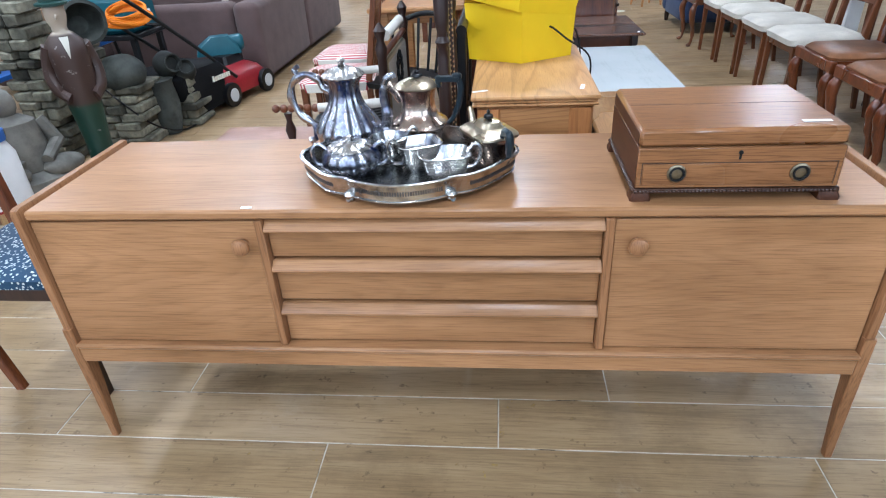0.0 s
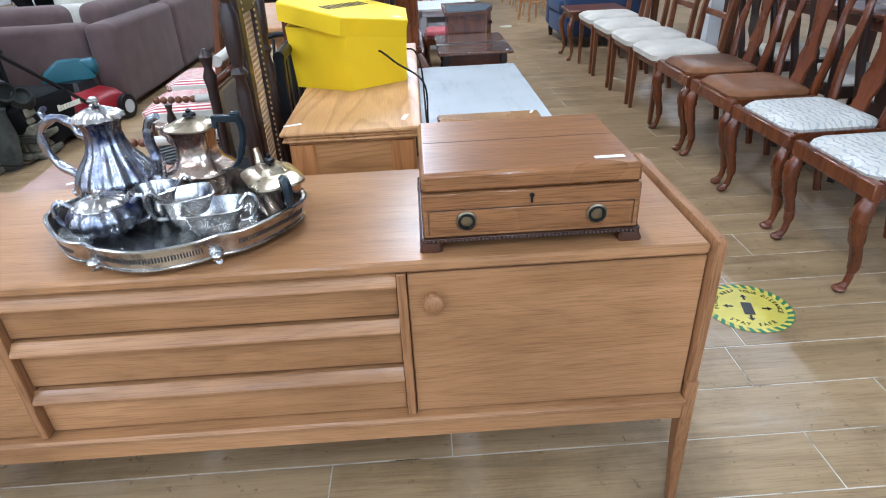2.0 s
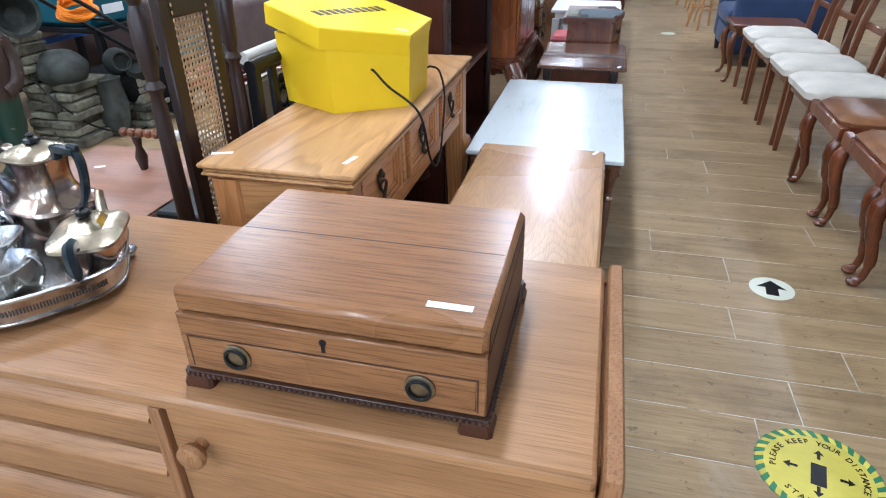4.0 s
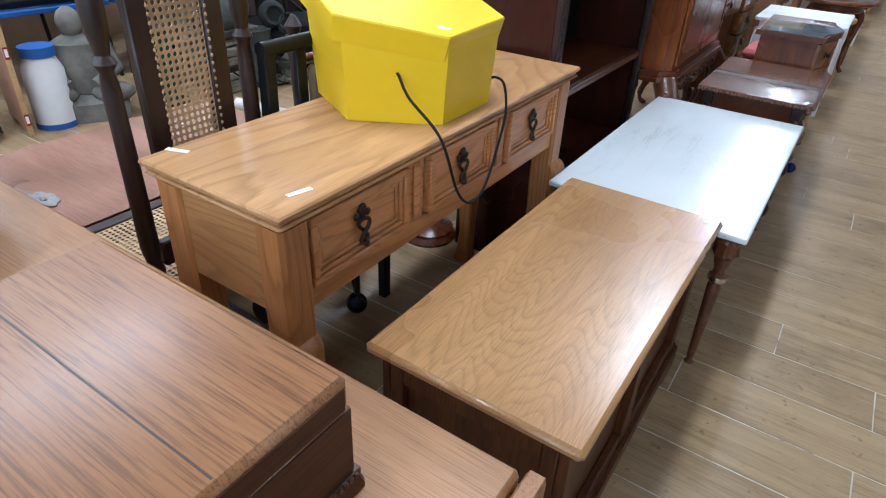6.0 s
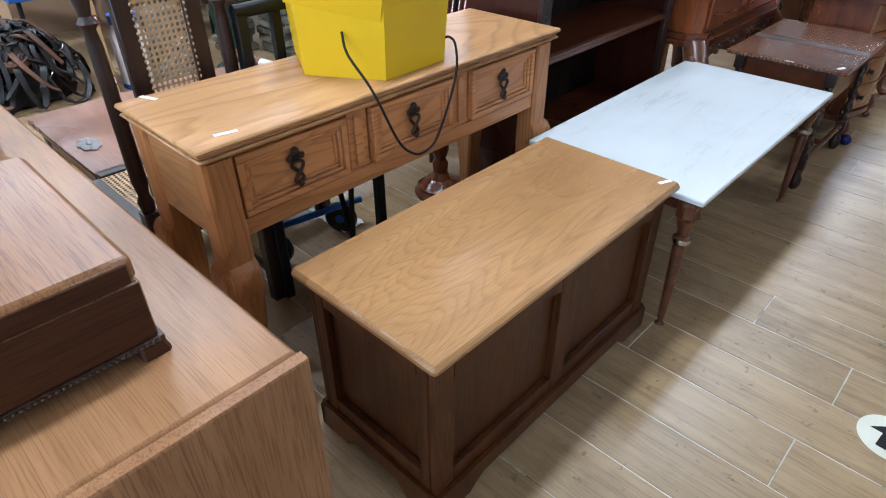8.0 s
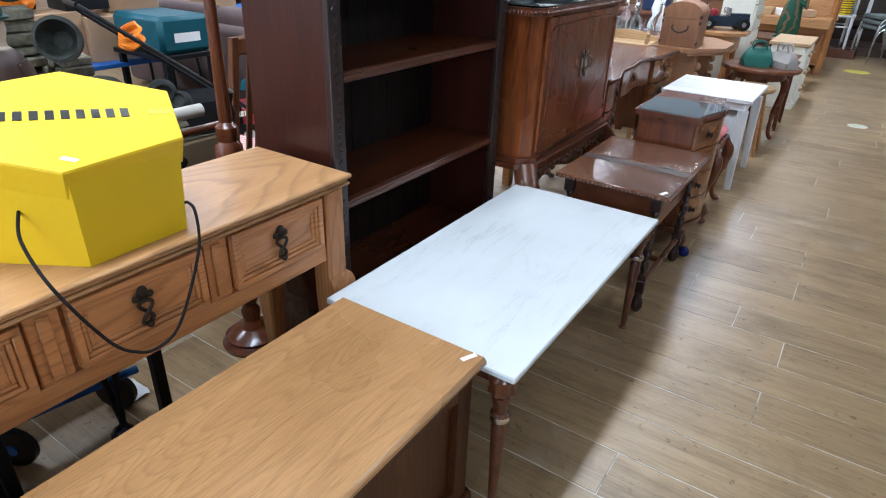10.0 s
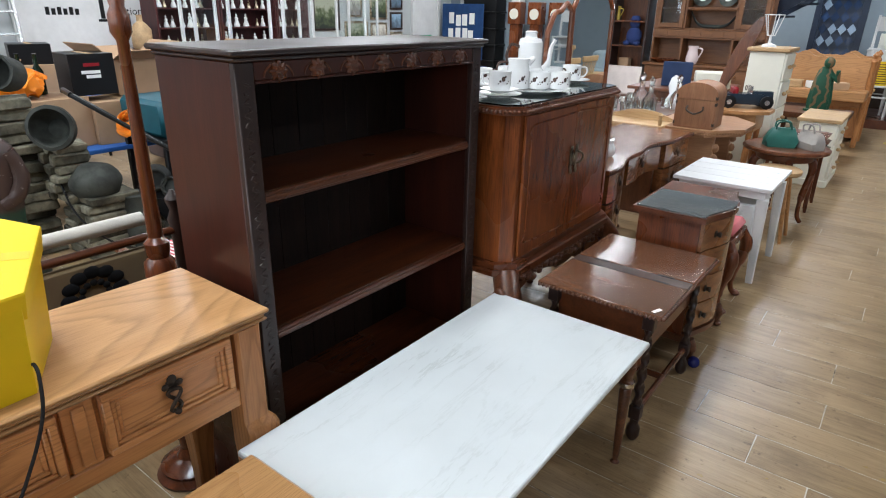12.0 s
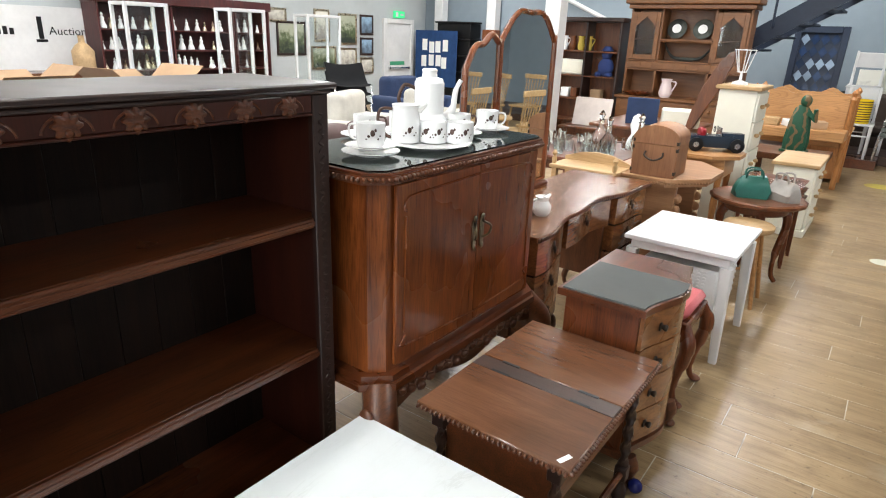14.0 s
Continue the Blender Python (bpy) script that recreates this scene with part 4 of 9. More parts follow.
def hat_box():
    t = thing("yellow_hat_box", "hexagonal yellow card hat box with tilted lid and black cord", "box", 0.205, 2.497, 0.7905, rz=2)

    def hexa(r, z):
        return [(r * math.cos(radians(60 * k - 90)), r * math.sin(radians(60 * k - 90)), z) for k in range(6)]

    part("box", M().rings([hexa(0.208, 0), hexa(0.222, 0.19)]), YELLOW, t, angle=15)
    tip = pose(-0.004, 0, 0.232, 1.5, 10.5, 0)
    lid = part("lid", M().rings([hexa(0.232, -0.055), hexa(0.237, -0.004), hexa(0.235, 0)]).move(tip), YELLOW, t, angle=15)
    for k in range(10):
        part("printed_block", M().box(-0.1 + k * 0.02, -0.016, 0.0002, -0.0885 + k * 0.02, 0.016, 0.0009, 0).move(tip @ pose(0.0, 0.0, 0, 0, 0, 62) @ Matrix.Scale(1.3, 4)), BLACK, lid, "plain dark printed block")
    part("printed_mark", M().box(-0.022, -0.014, 0.0002, 0.022, 0.014, 0.0007, 0).move(tip @ pose(0.083, 0.156, 0, 0, 0, 62)), plain("faint_print", (0.62, 0.47, 0.02), 0.5), lid, "faint pale printed block")
    part("price_label", M().box(-0.014, -0.006, 0.0003, 0.014, 0.006, 0.0012, 0).move(tip @ pose(0.17, -0.085, 0, 0, 0, 30)), LABEL, lid, "small white sticker")
    part("cord", M().tube(bezier([(0.088, -0.152, 0.105), (0.104, -0.164, 0.108), (0.15, -0.19, 0.075), (0.232, -0.195, 0.01), (0.242, -0.135, -0.125), (0.244, -0.09, -0.175), (0.245, -0.05, -0.188), (0.244, 0.0, -0.17), (0.243, 0.05, -0.09), (0.24, 0.085, -0.01), (0.222, 0.1, 0.05), (0.196, 0.106, 0.062), (0.178, 0.108, 0.056)], 8), 0.0032, 7), CORD, t, "black cord handle")


hat_box()

# ---- oak blanket chest ----


def oak_chest():
    t = thing("oak_blanket_chest", "low oak blanket chest with panelled sides", "chest")
    xa, xb, ya, yb, z = 0.50, 0.945, 1.992, 2.94, 0.507
    lid = part("lid", M().box(xa, ya, z - 0.026, xb, yb, z, 0.009), OAK_Y, t, "grained oak lid with rounded edge")
    part("price_label", M().box(-0.02, -0.006, 0, 0.02, 0.006, 0.0008, 0).move(pose(xb - 0.035, yb - 0.03, z + 0.0003, 0, 0, 66)), LABEL, lid, "white paper label")
    i = 0.025
    x0, x1, y0, y1 = xa + i, xb - i, ya + i, yb - i
    part("carcass", M().box(x0 + 0.02, y0 + 0.02, 0.07, x1 - 0.02, y1 - 0.02, z - 0.03, 0.001), OAK_Z_SHADED, t)
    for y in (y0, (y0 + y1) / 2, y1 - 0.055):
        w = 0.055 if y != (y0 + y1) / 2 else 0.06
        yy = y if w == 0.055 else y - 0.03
        part("stile", M().box(x1 - 0.02, yy, 0.07, x1, yy + w, z - 0.028, 0.002), OAK_Z_SHADED, t)
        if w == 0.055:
            part("stile", M().box(x0, yy, 0.07, x0 + 0.0195, yy + w, z - 0.028, 0.002), OAK_Z_SHADED, t)
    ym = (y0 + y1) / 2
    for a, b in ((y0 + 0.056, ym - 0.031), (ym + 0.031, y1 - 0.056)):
        part("rail", M().box(x1 - 0.019, a, 0.07, x1 - 0.001, b, 0.125, 0.002), OAK_Z_SHADED, t)
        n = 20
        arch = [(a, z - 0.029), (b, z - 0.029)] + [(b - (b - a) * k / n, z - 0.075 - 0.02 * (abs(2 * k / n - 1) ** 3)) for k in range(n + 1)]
        part("rail", M().prism(arch, x1 - 0.019, x1 - 0.001, "x"), OAK_Z_SHADED, t)
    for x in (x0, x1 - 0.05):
        part("stile", M().box(x + 0.02 if x == x0 else x, y0 - 0.001, 0.07, x + 0.05 if x == x0 else x + 0.029, y0 + 0.0195, z - 0.028, 0.002), OAK_Z_SHADED, t)
    part("rail", M().box(x0 + 0.051, y0 - 0.0005, z - 0.085, x1 - 0.051, y0 + 0.019, z - 0.029, 0.002), OAK_Z_SHADED, t)
    part("rail", M().box(x0 + 0.051, y0 - 0.0005, 0.07, x1 - 0.051, y0 + 0.019, 0.125, 0.002), OAK_Z_SHADED, t)
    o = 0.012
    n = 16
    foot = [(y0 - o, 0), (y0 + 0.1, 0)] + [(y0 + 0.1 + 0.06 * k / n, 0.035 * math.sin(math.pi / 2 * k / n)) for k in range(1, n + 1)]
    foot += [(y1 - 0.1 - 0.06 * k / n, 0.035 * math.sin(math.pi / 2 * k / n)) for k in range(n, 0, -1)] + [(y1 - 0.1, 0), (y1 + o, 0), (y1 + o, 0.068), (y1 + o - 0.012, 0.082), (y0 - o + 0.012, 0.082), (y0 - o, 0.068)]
    part("plinth", M().prism(foot, x1 + 0.001, x1 + o, "x"), OAK_Z_SHADED, t)
    part("plinth", M().prism(foot, x0 - o, x0 - 0.001, "x"), OAK_Z_SHADED, t)
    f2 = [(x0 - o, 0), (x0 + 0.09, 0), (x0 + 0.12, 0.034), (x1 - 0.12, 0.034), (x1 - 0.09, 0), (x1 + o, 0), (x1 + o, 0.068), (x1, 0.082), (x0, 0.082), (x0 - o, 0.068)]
    part("plinth", M().prism(f2, y0 - o, y0 - 0.002, "y"), OAK_Z_SHADED, t)
    part("plinth", M().prism(f2, y1 + 0.002, y1 + o, "y"), OAK_Z_SHADED, t)


oak_chest()

# ---- marble-topped table ----


def marble_table():
    t = thing("marble_coffee_table", "white marble top on turned wooden legs", "coffee table")
    xa, xb, ya, yb, z = 0.432, 1.014, 2.943, 4.055, 0.47
    part("marble_top", M().box(xa, ya, z - 0.018, xb, yb, z, 0.004), MARBLE, t, "white marble slab with grey veins")
    i = 0.045
    fr = M().box(xa + i - 0.01, ya + i, z - 0.068, xa + i + 0.01, yb - i, z - 0.019).box(xb - i - 0.01, ya + i, z - 0.068, xb - i + 0.01, yb - i, z - 0.019)
    fr.box(xa + i + 0.011, ya + i - 0.01, z - 0.068, xb - i - 0.011, ya + i + 0.01, z - 0.019).box(xa + i + 0.011, yb - i - 0.01, z - 0.068, xb - i - 0.011, yb - i + 0.01, z - 0.019)
    fr.box(xb - i - 0.014, ya + i, z - 0.07, xb - i + 0.016, yb - i, z - 0.062)
    part("apron", fr, CARVED, t)
    for k in range(9):
        y = ya + 0.15 + k * 0.103
        part("mount", M().box(xb - i + 0.01, y - 0.008, z - 0.058, xb - i + 0.016, y + 0.008, z - 0.026, 0.003).ball(xb - i + 0.016, y, z - 0.042, 0.004, 0.006, 0.012, seg=8, rows=5), GILT, t, "pale metal mount")
    for x in (xa + i, xb - i):
        for y in (ya + i - 0.012, yb - i + 0.012):
            leg = part("leg", M().box(x - 0.024, y - 0.024, z - 0.085, x + 0.024, y + 0.024, z - 0.0185, 0.006)
                       .lathe([(0.016, 0), (0.008, 0.01), (0.011, 0.03), (0.02, 0.29), (0.016, 0.3), (0.024, 0.31), (0.025, 0.325), (0.017, 0.333), (0.017, 0.35), (0.024, 0.37), (0.026, 0.386)], c=(x, y, 0), seg=16), CARVED, t)
            part("collar", M().lathe([(0.0255, 0.31), (0.027, 0.318), (0.0255, 0.326)], c=(x, y, 0), seg=16), SILVER, leg, "silvered ring")
            car = M().lathe([(0.024, 0.386), (0.034, 0.4), (0.03, 0.42), (0.035, 0.44), (0.026, 0.45)], c=(x, y, 0), seg=48, flutes=8, depth=0.08)
            part("carving", car, CARVED, leg)


marble_table()

# ---- dark carved bookcase ----



def bookcase():
    t = thing("open_bookcase", "dark stained open bookcase with carved frieze, empty", "bookcase")
    xa, xb, ya, yb, z = 0.0, 0.326, 3.118, 4.055, 1.35
    part("top", M().box(xa - 0.012, ya - 0.018, z - 0.014, xb + 0.018, yb + 0.018, z, 0.004).box(xa - 0.004, ya - 0.008, z - 0.026, xb + 0.008, yb + 0.008, z - 0.0145, 0.004), DARK_Z, t)
    part("price_label", M().box(xb - 0.01, yb - 0.03, z + 0.0004, xb + 0.004, yb + 0.006, z + 0.0014, 0), LABEL, t, "white paper label")
    for y in (ya, yb - 0.02):
        part("side", M().box(xa, y, 0, xb - 0.021, y + 0.02, z - 0.0265, 0.002), RED_Z, t, "smooth reddish mahogany side")
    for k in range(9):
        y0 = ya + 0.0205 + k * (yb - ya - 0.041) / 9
        part("back_board", M().box(xa + 0.004, y0 + 0.0006, 0.06, xa + 0.012, y0 + (yb - ya - 0.041) / 9 - 0.0006, z - 0.027, 0.0015), BACKWOOD_SHADED, t)
    for y in (ya - 0.002, yb - 0.048):
        st = part("stile", M().box(xb - 0.02, y, 0, xb, y + 0.05, z - 0.0265, 0.003), DARK_Z, t)
        car = M().tube([(xb - 0.0015, y + 0.025 + 0.009 * math.sin(q * 26), 0.08 + 1.2 * q / 12) for q in np.linspace(0, 12, 240)], [0.0034 + 0.0016 * math.sin(q * 37) for q in np.linspace(0, 12, 240)], 6)
        part("carving", car, DARK_Z, st)
    fr = part("frieze", M().box(xb - 0.018, ya + 0.0485, z - 0.068, xb - 0.002, yb - 0.0485, z - 0.027, 0.002).box(xb - 0.018, ya + 0.0485, z - 0.075, xb + 0.002, yb - 0.0485, z - 0.0685, 0.002), RED_Z, t, "carved frieze with flowers")
    for k in range(7):
        ros = M().lathe([(0.024, 0), (0.022, 0.004), (0.012, 0.007), (0.004, 0.005)], m=pose(0, 0, 0, 0, 90), c=(xb - 0.002, ya + 0.115 + k * 0.1175, z - 0.05), seg=64, flutes=8, depth=0.16)
        part("carving", ros, DARK_Y, fr)
        part("arch", M().tube([(xb - 0.002, ya + 0.115 + k * 0.1175 + 0.042 * math.cos(a), z - 0.066 + 0.034 * math.sin(a)) for a in np.linspace(0.1, math.pi - 0.1, 14)], 0.0025, 6), DARK_Y, fr)
        part("boss", M().ball(xb + 0.002, ya + 0.115 + k * 0.1175, z - 0.0625, 0.008, 0.0085, 0.008), DARK_Y, fr, "worn carved boss")
    for zs in (1.022, 0.652, 0.28):
        s = part("shelf", M().box(xa + 0.013, ya + 0.0205, zs - 0.022, xb - 0.022, yb - 0.0205, zs, 0.002), DARK_Y, t)
        part("shelf_edge", M().box(xb - 0.0215, ya + 0.0485, zs - 0.028, xb - 0.006, yb - 0.0485, zs + 0.001, 0.004).box(xb - 0.007, ya + 0.0485, zs - 0.02, xb - 0.003, yb - 0.0485, zs - 0.008, 0.002), DARK_Y, s)
    part("plinth", M().box(xb - 0.0205, ya + 0.0485, 0, xb - 0.004, yb - 0.0485, 0.085, 0.003).box(xa + 0.013, ya + 0.0205, 0.07, xb - 0.022, yb - 0.0205, 0.085, 0.001), DARK_Y, t)


bookcase()

# ---- china cabinet with tea set ----


def gadroon(m, p0, p1, r, n, out):
    """A row of carved lobes between two points."""
    a, b = Vector(p0), Vector(p1)
    for k in range(n):
        p = a.lerp(b, (k + 0.5) / n)
        m.ball(p.x, p.y, p.z, r if out == "x" else r * 0.55, r if out == "y" else r * 0.7, r * 0.8, seg=7, rows=5)


def cabinet():
    t = thing("cocktail_cabinet", "mahogany two-door cabinet with canted corners on carved legs", "cabinet")
    xa, xb, ya, yb, z = -0.01, 0.452, 4.095, 5.0, 1.135
    c = 0.05

    def outline(e):
        return [(xa - e, ya - e), (xb - c, ya - e), (xb + e, ya + c), (xb + e, yb - c), (xb - c, yb + e), (xa - e, yb + e)]

    part("body", M().prism(outline(-0.014), 0.56, z - 0.03, "z"), MAHO_Z, t)
    top = M().prism(outline(0.006), z - 0.03, z - 0.008, "z").prism(outline(0.0), z - 0.0075, z - 0.001, "z")
    part("top", top, MAHO_Y, t)
    part("glass_top", M().prism(outline(-0.012), z - 0.0005, z + 0.005, "z"), GLASSTOP, t, "sheet of glass over dark green leather")
    part("top_inlay", M().prism(outline(-0.02), z - 0.001, z - 0.0006, "z"), plain("dark_green_baize", (0.05, 0.065, 0.06), 0.8), t)
    g = M()
    gadroon(g, (xb + 0.008, ya + c, z - 0.018), (xb + 0.008, yb - c, z - 0.018), 0.0095, 46, "x")
    gadroon(g, (xa, ya - 0.008, z - 0.018), (xb - c, ya - 0.008, z - 0.018), 0.0095, 24, "y")
    gadroon(g, (xb - c, ya - 0.006, z - 0.018), (xb + 0.006, ya + c, z - 0.018), 0.009, 5, "x")
    part("carved_edge", g, CARVED, t, "carved gadrooned edge")
    f = xb - 0.014
    ym = 4.562
    for y0, y1, s in ((ya + 0.075, ym - 0.001, -1), (ym + 0.001, yb - 0.075, 1)):
        d = part("door", M().box(f, y0, 0.575, f + 0.013, y1, z - 0.036, 0.003), MAHO_Z, t)
        o = y0 + 0.03 if s < 0 else y1 - 0.03
        q = y1 - 0.002 if s < 0 else y0 + 0.002
        zz, zb = z - 0.075, 0.62
        n = -s
        part("beading", M().tube(bezier([(f + 0.015, q, zz + 0.012), (f + 0.015, o + n * 0.06, zz + 0.004), (f + 0.015, o + n * 0.012, zz - 0.006), (f + 0.015, o, zz - 0.028), (f + 0.015, o + n * 0.01, zz - 0.035)], 5), 0.0035, 6), MAHO_Z, d)
        part("beading", M().tube([(f + 0.015, o + n * 0.006, zz - 0.05), (f + 0.015, o + n * 0.004, zb + 0.05)], 0.003, 6), MAHO_Z, d)
        part("beading", M().tube(bezier([(f + 0.015, o + n * 0.01, zb + 0.035), (f + 0.015, o, zb + 0.026), (f + 0.015, o + n * 0.02, zb + 0.004), (f + 0.015, q, zb - 0.012)], 5), 0.0035, 6), MAHO_Z, d)
        y = ym + s * 0.022
        part("handle", M().box(f + 0.013, y - 0.011, 0.84, f + 0.018, y + 0.011, 0.925, 0.004).ball(f + 0.018, y, 0.93, 0.004, 0.012, 0.012, seg=8, rows=5).ball(f + 0.018, y, 0.836, 0.004, 0.01, 0.012, seg=8, rows=5)
             .tube(bezier([(f + 0.02, y, 0.915), (f + 0.036, y + s * 0.02, 0.9), (f + 0.034, y + s * 0.016, 0.875), (f + 0.02, y, 0.862)], 5), 0.004, 6), BRASS, d, "aged brass handle plate")
    b = M().prism(outline(0.012), 0.538, 0.559, "z").prism(outline(0.024), 0.515, 0.5375, "z")
    part("base_moulding", b, MAHO_Y, t)
    ap = M()
    n = 24
    wav = [(ya, 0.514), (yb, 0.514)] + [(yb - (yb - ya) * k / n, 0.455 - 0.02 * math.cos(2 * math.pi * k / n * 2)) for k in range(n + 1)]
    ap.prism(wav, xb - 0.01, xb + 0.014, "x")
    for k in range(17):
        y = ya + 0.09 + k * (yb - ya - 0.18) / 16
        ap.ball(xb + 0.014, y, 0.478 + 0.012 * math.cos(k * 1.57), 0.012, 0.019, 0.015, seg=8, rows=6)
        ap.tube([(xb + 0.015, y - 0.02, 0.5), (xb + 0.022, y, 0.494), (xb + 0.015, y + 0.02, 0.5)], 0.005, 6)
    part("apron", ap, CARVED, t, "carved and scrolled apron")
    for x, sx in ((xb - 0.03, 1), (xa + 0.03, -1)):
        for y, sy in ((ya + 0.04, -1), (yb - 0.04, 1)):
            leg = part("leg", M().tube(bezier([(x, y, 0.51), (x + sx * 0.05, y + sy * 0.05, 0.42), (x + sx * 0.045, y + sy * 0.045, 0.32), (x + sx * 0.005, y + sy * 0.005, 0.16), (x + sx * 0.01, y + sy * 0.01, 0.06), (x + sx * 0.035, y + sy * 0.035, 0.03)], 6),
                                       [0.05] * 5 + [0.052] * 5 + [0.044] * 5 + [0.032] * 5 + [0.022] * 6 + [0.024] * 5, 12).ball(x + sx * 0.036, y + sy * 0.036, 0.033, 0.038, 0.038, 0.033), CARVED, t)
            part("scroll", M().lathe([(0.036, 0), (0.034, 0.012), (0.02, 0.016), (0.016, 0.024), (0.002, 0.026)], m=pose(0, 0, 0, 0, 90), c=(x + sx * 0.06, y + sy * 0.055, 0.44), seg=18)
                 .ball(x + sx * 0.03, y + sy * 0.085, 0.45, 0.03, 0.014, 0.04), CARVED, leg)


cabinet()
TOPZ = 1.1405


def spray(m, r, h, a0):
    """A printed flower spray on a curved side."""
    for k, (da, dz, s) in enumerate(((0, 0.002, 0.013), (0.16, 0.01, 0.006), (-0.2, -0.006, 0.006), (0.3, -0.014, 0.004), (0.42, -0.006, 0.003), (-0.32, -0.014, 0.003))):
        s *= 0.72
        a = a0 + da * 0.045 / r * 1.2
        m.ball(r * math.cos(a), r * math.sin(a), h + dz, s * 0.8 * abs(math.sin(a)) + 0.0012, s * 0.8 * abs(math.cos(a)) + 0.0012, s, seg=8, rows=5)


def saucer(x, y, r=0.075, z=TOPZ, label="white china saucer on the cabinet"):
    return single("saucer", M().lathe([(r * 0.5, 0), (r * 0.52, 0.003), (r, 0.013), (r, 0.015), (r * 0.5, 0.006), (r * 0.05, 0.005)], seg=36), CHINA, label, "saucer", pose(x, y, z), "white tea set")


def cup(x, y, z, rz):
    t = thing("teacup", "white china teacup with brown flower print", "teacup", x, y, z, rz, "white tea set")
    part("body", M().lathe([(0.026, 0), (0.036, 0.003), (0.04, 0.02), (0.041, 0.068), (0.039, 0.068), (0.037, 0.02), (0.01, 0.008)], seg=32), CHINA, t)
    part("handle", M().tube(bezier([(0.04, 0, 0.06), (0.062, 0, 0.058), (0.066, 0, 0.038), (0.056, 0, 0.022), (0.04, 0, 0.018)], 6), 0.0035, 8), BROWNFLOWER if rz % 2 else CHINA, t)
    for a in (-40, 140):
        s = M()
        spray(s, 0.0405, 0.042, radians(a - rz))
        part("flower_print", s, BROWNFLOWER, t, "dark brown flower print")
    return t


def china():
    for k, (x, y) in enumerate(((0.273, 4.263), (0.053, 4.475), (0.075, 4.625), (0.234, 4.744), (0.24, 4.915))):
        saucer(x, y, 0.082)
        if k == 0:
            saucer(x, y, 0.072, TOPZ + 0.0155)
        cup(x, y, TOPZ + (0.0225 if k == 0 else 0.007), (200, 35, 151, 61, 30)[k])
    single("serving_plate", M().lathe([(0.07, 0), (0.072, 0.003), (0.135, 0.013), (0.135, 0.015), (0.07, 0.006), (0.004, 0.005)], seg=44), CHINA, "large white china serving plate", "plate", pose(0.288, 4.506, TOPZ), "white tea set")
    for x, y in ((0.285, 4.535), (0.345, 4.59)):
        t = thing("sugar_bowl", "white china bowl with brown flower print", "bowl", x, y, TOPZ + 0.007, 0, "white tea set")
        part("body", M().lathe([(0.036, 0), (0.042, 0.003), (0.045, 0.02), (0.045, 0.066), (0.043, 0.066), (0.041, 0.02), (0.01, 0.008)], seg=32), CHINA, t)
        for a in (-30, -85):
            s = M()
            spray(s, 0.0447, 0.036, radians(a))
            part("flower_print", s, BROWNFLOWER, t, "dark brown flower print")
    t = thing("cream_jug", "white china milk jug with brown flower print", "jug", 0.222, 4.475, TOPZ + 0.007, 0, "white tea set")
    part("body", M().lathe([(0.04, 0), (0.045, 0.003), (0.046, 0.06), (0.04, 0.1), (0.044, 0.115), (0.042, 0.115), (0.036, 0.1), (0.01, 0.008)], seg=32).tube([(0.03, 0.02, 0.1), (0.05, 0.035, 0.12)], [0.016, 0.008], 8), CHINA, t)
    part("handle", M().tube(bezier([(-0.03, -0.028, 0.1), (-0.058, -0.05, 0.098), (-0.064, -0.056, 0.06), (-0.045, -0.04, 0.02), (-0.03, -0.03, 0.014)], 6), 0.005, 8), BROWNFLOWER, t, "dark brown handle")
    s = M()
    spray(s, 0.046, 0.04, radians(-35))
    part("flower_print", s, BROWNFLOWER, t, "dark brown flower print")
    t = thing("coffee_pot", "tall white china coffee pot with brown flower print", "coffee pot", 0.16, 4.67, TOPZ, 0, "white tea set")
    part("body", M().lathe([(0.055, 0), (0.06, 0.003), (0.064, 0.03), (0.062, 0.06), (0.05, 0.075), (0.05, 0.175), (0.046, 0.18)], seg=36), CHINA, t)
    part("lid", M().lathe([(0.047, 0.18), (0.044, 0.188), (0.026, 0.193), (0.024, 0.208), (0.027, 0.215), (0.02, 0.22)], seg=28), CHINA, t)
    part("spout", M().tube(bezier([(0.035, 0.035, 0.06), (0.055, 0.06, 0.09), (0.06, 0.068, 0.15), (0.072, 0.08, 0.185)], 6), [0.014] * 7 + [0.01] * 6 + [0.008] * 6, 10), CHINA, t)
    part("handle", M().tube(bezier([(-0.03, -0.036, 0.155), (-0.058, -0.06, 0.165), (-0.07, -0.075, 0.12), (-0.055, -0.06, 0.085), (-0.034, -0.04, 0.08)], 6), 0.006, 8), BROWNFLOWER, t, "dark brown handle")
    s = M()
    spray(s, 0.0635, 0.03, radians(-30))
    part("flower_print", s, BROWNFLOWER, t, "dark brown flower print")


china()

# ---- sewing table with barley-twist legs ----


def twist(x, y, z0, z1, r, turns=5):
    m = M()
    n, seg = 44, 12
    rings = []
    for i in range(n + 1):
        h = i / n
        ring = []
        for k in range(seg):
            a = 2 * math.pi * k / seg
            q = r * (0.82 + 0.26 * math.cos(2 * (a - turns * math.pi * h)))
            ring.append((x + q * math.cos(a), y + q * math.sin(a), z0 + (z1 - z0) * h))
        rings.append(ring)
    return m.rings(rings)


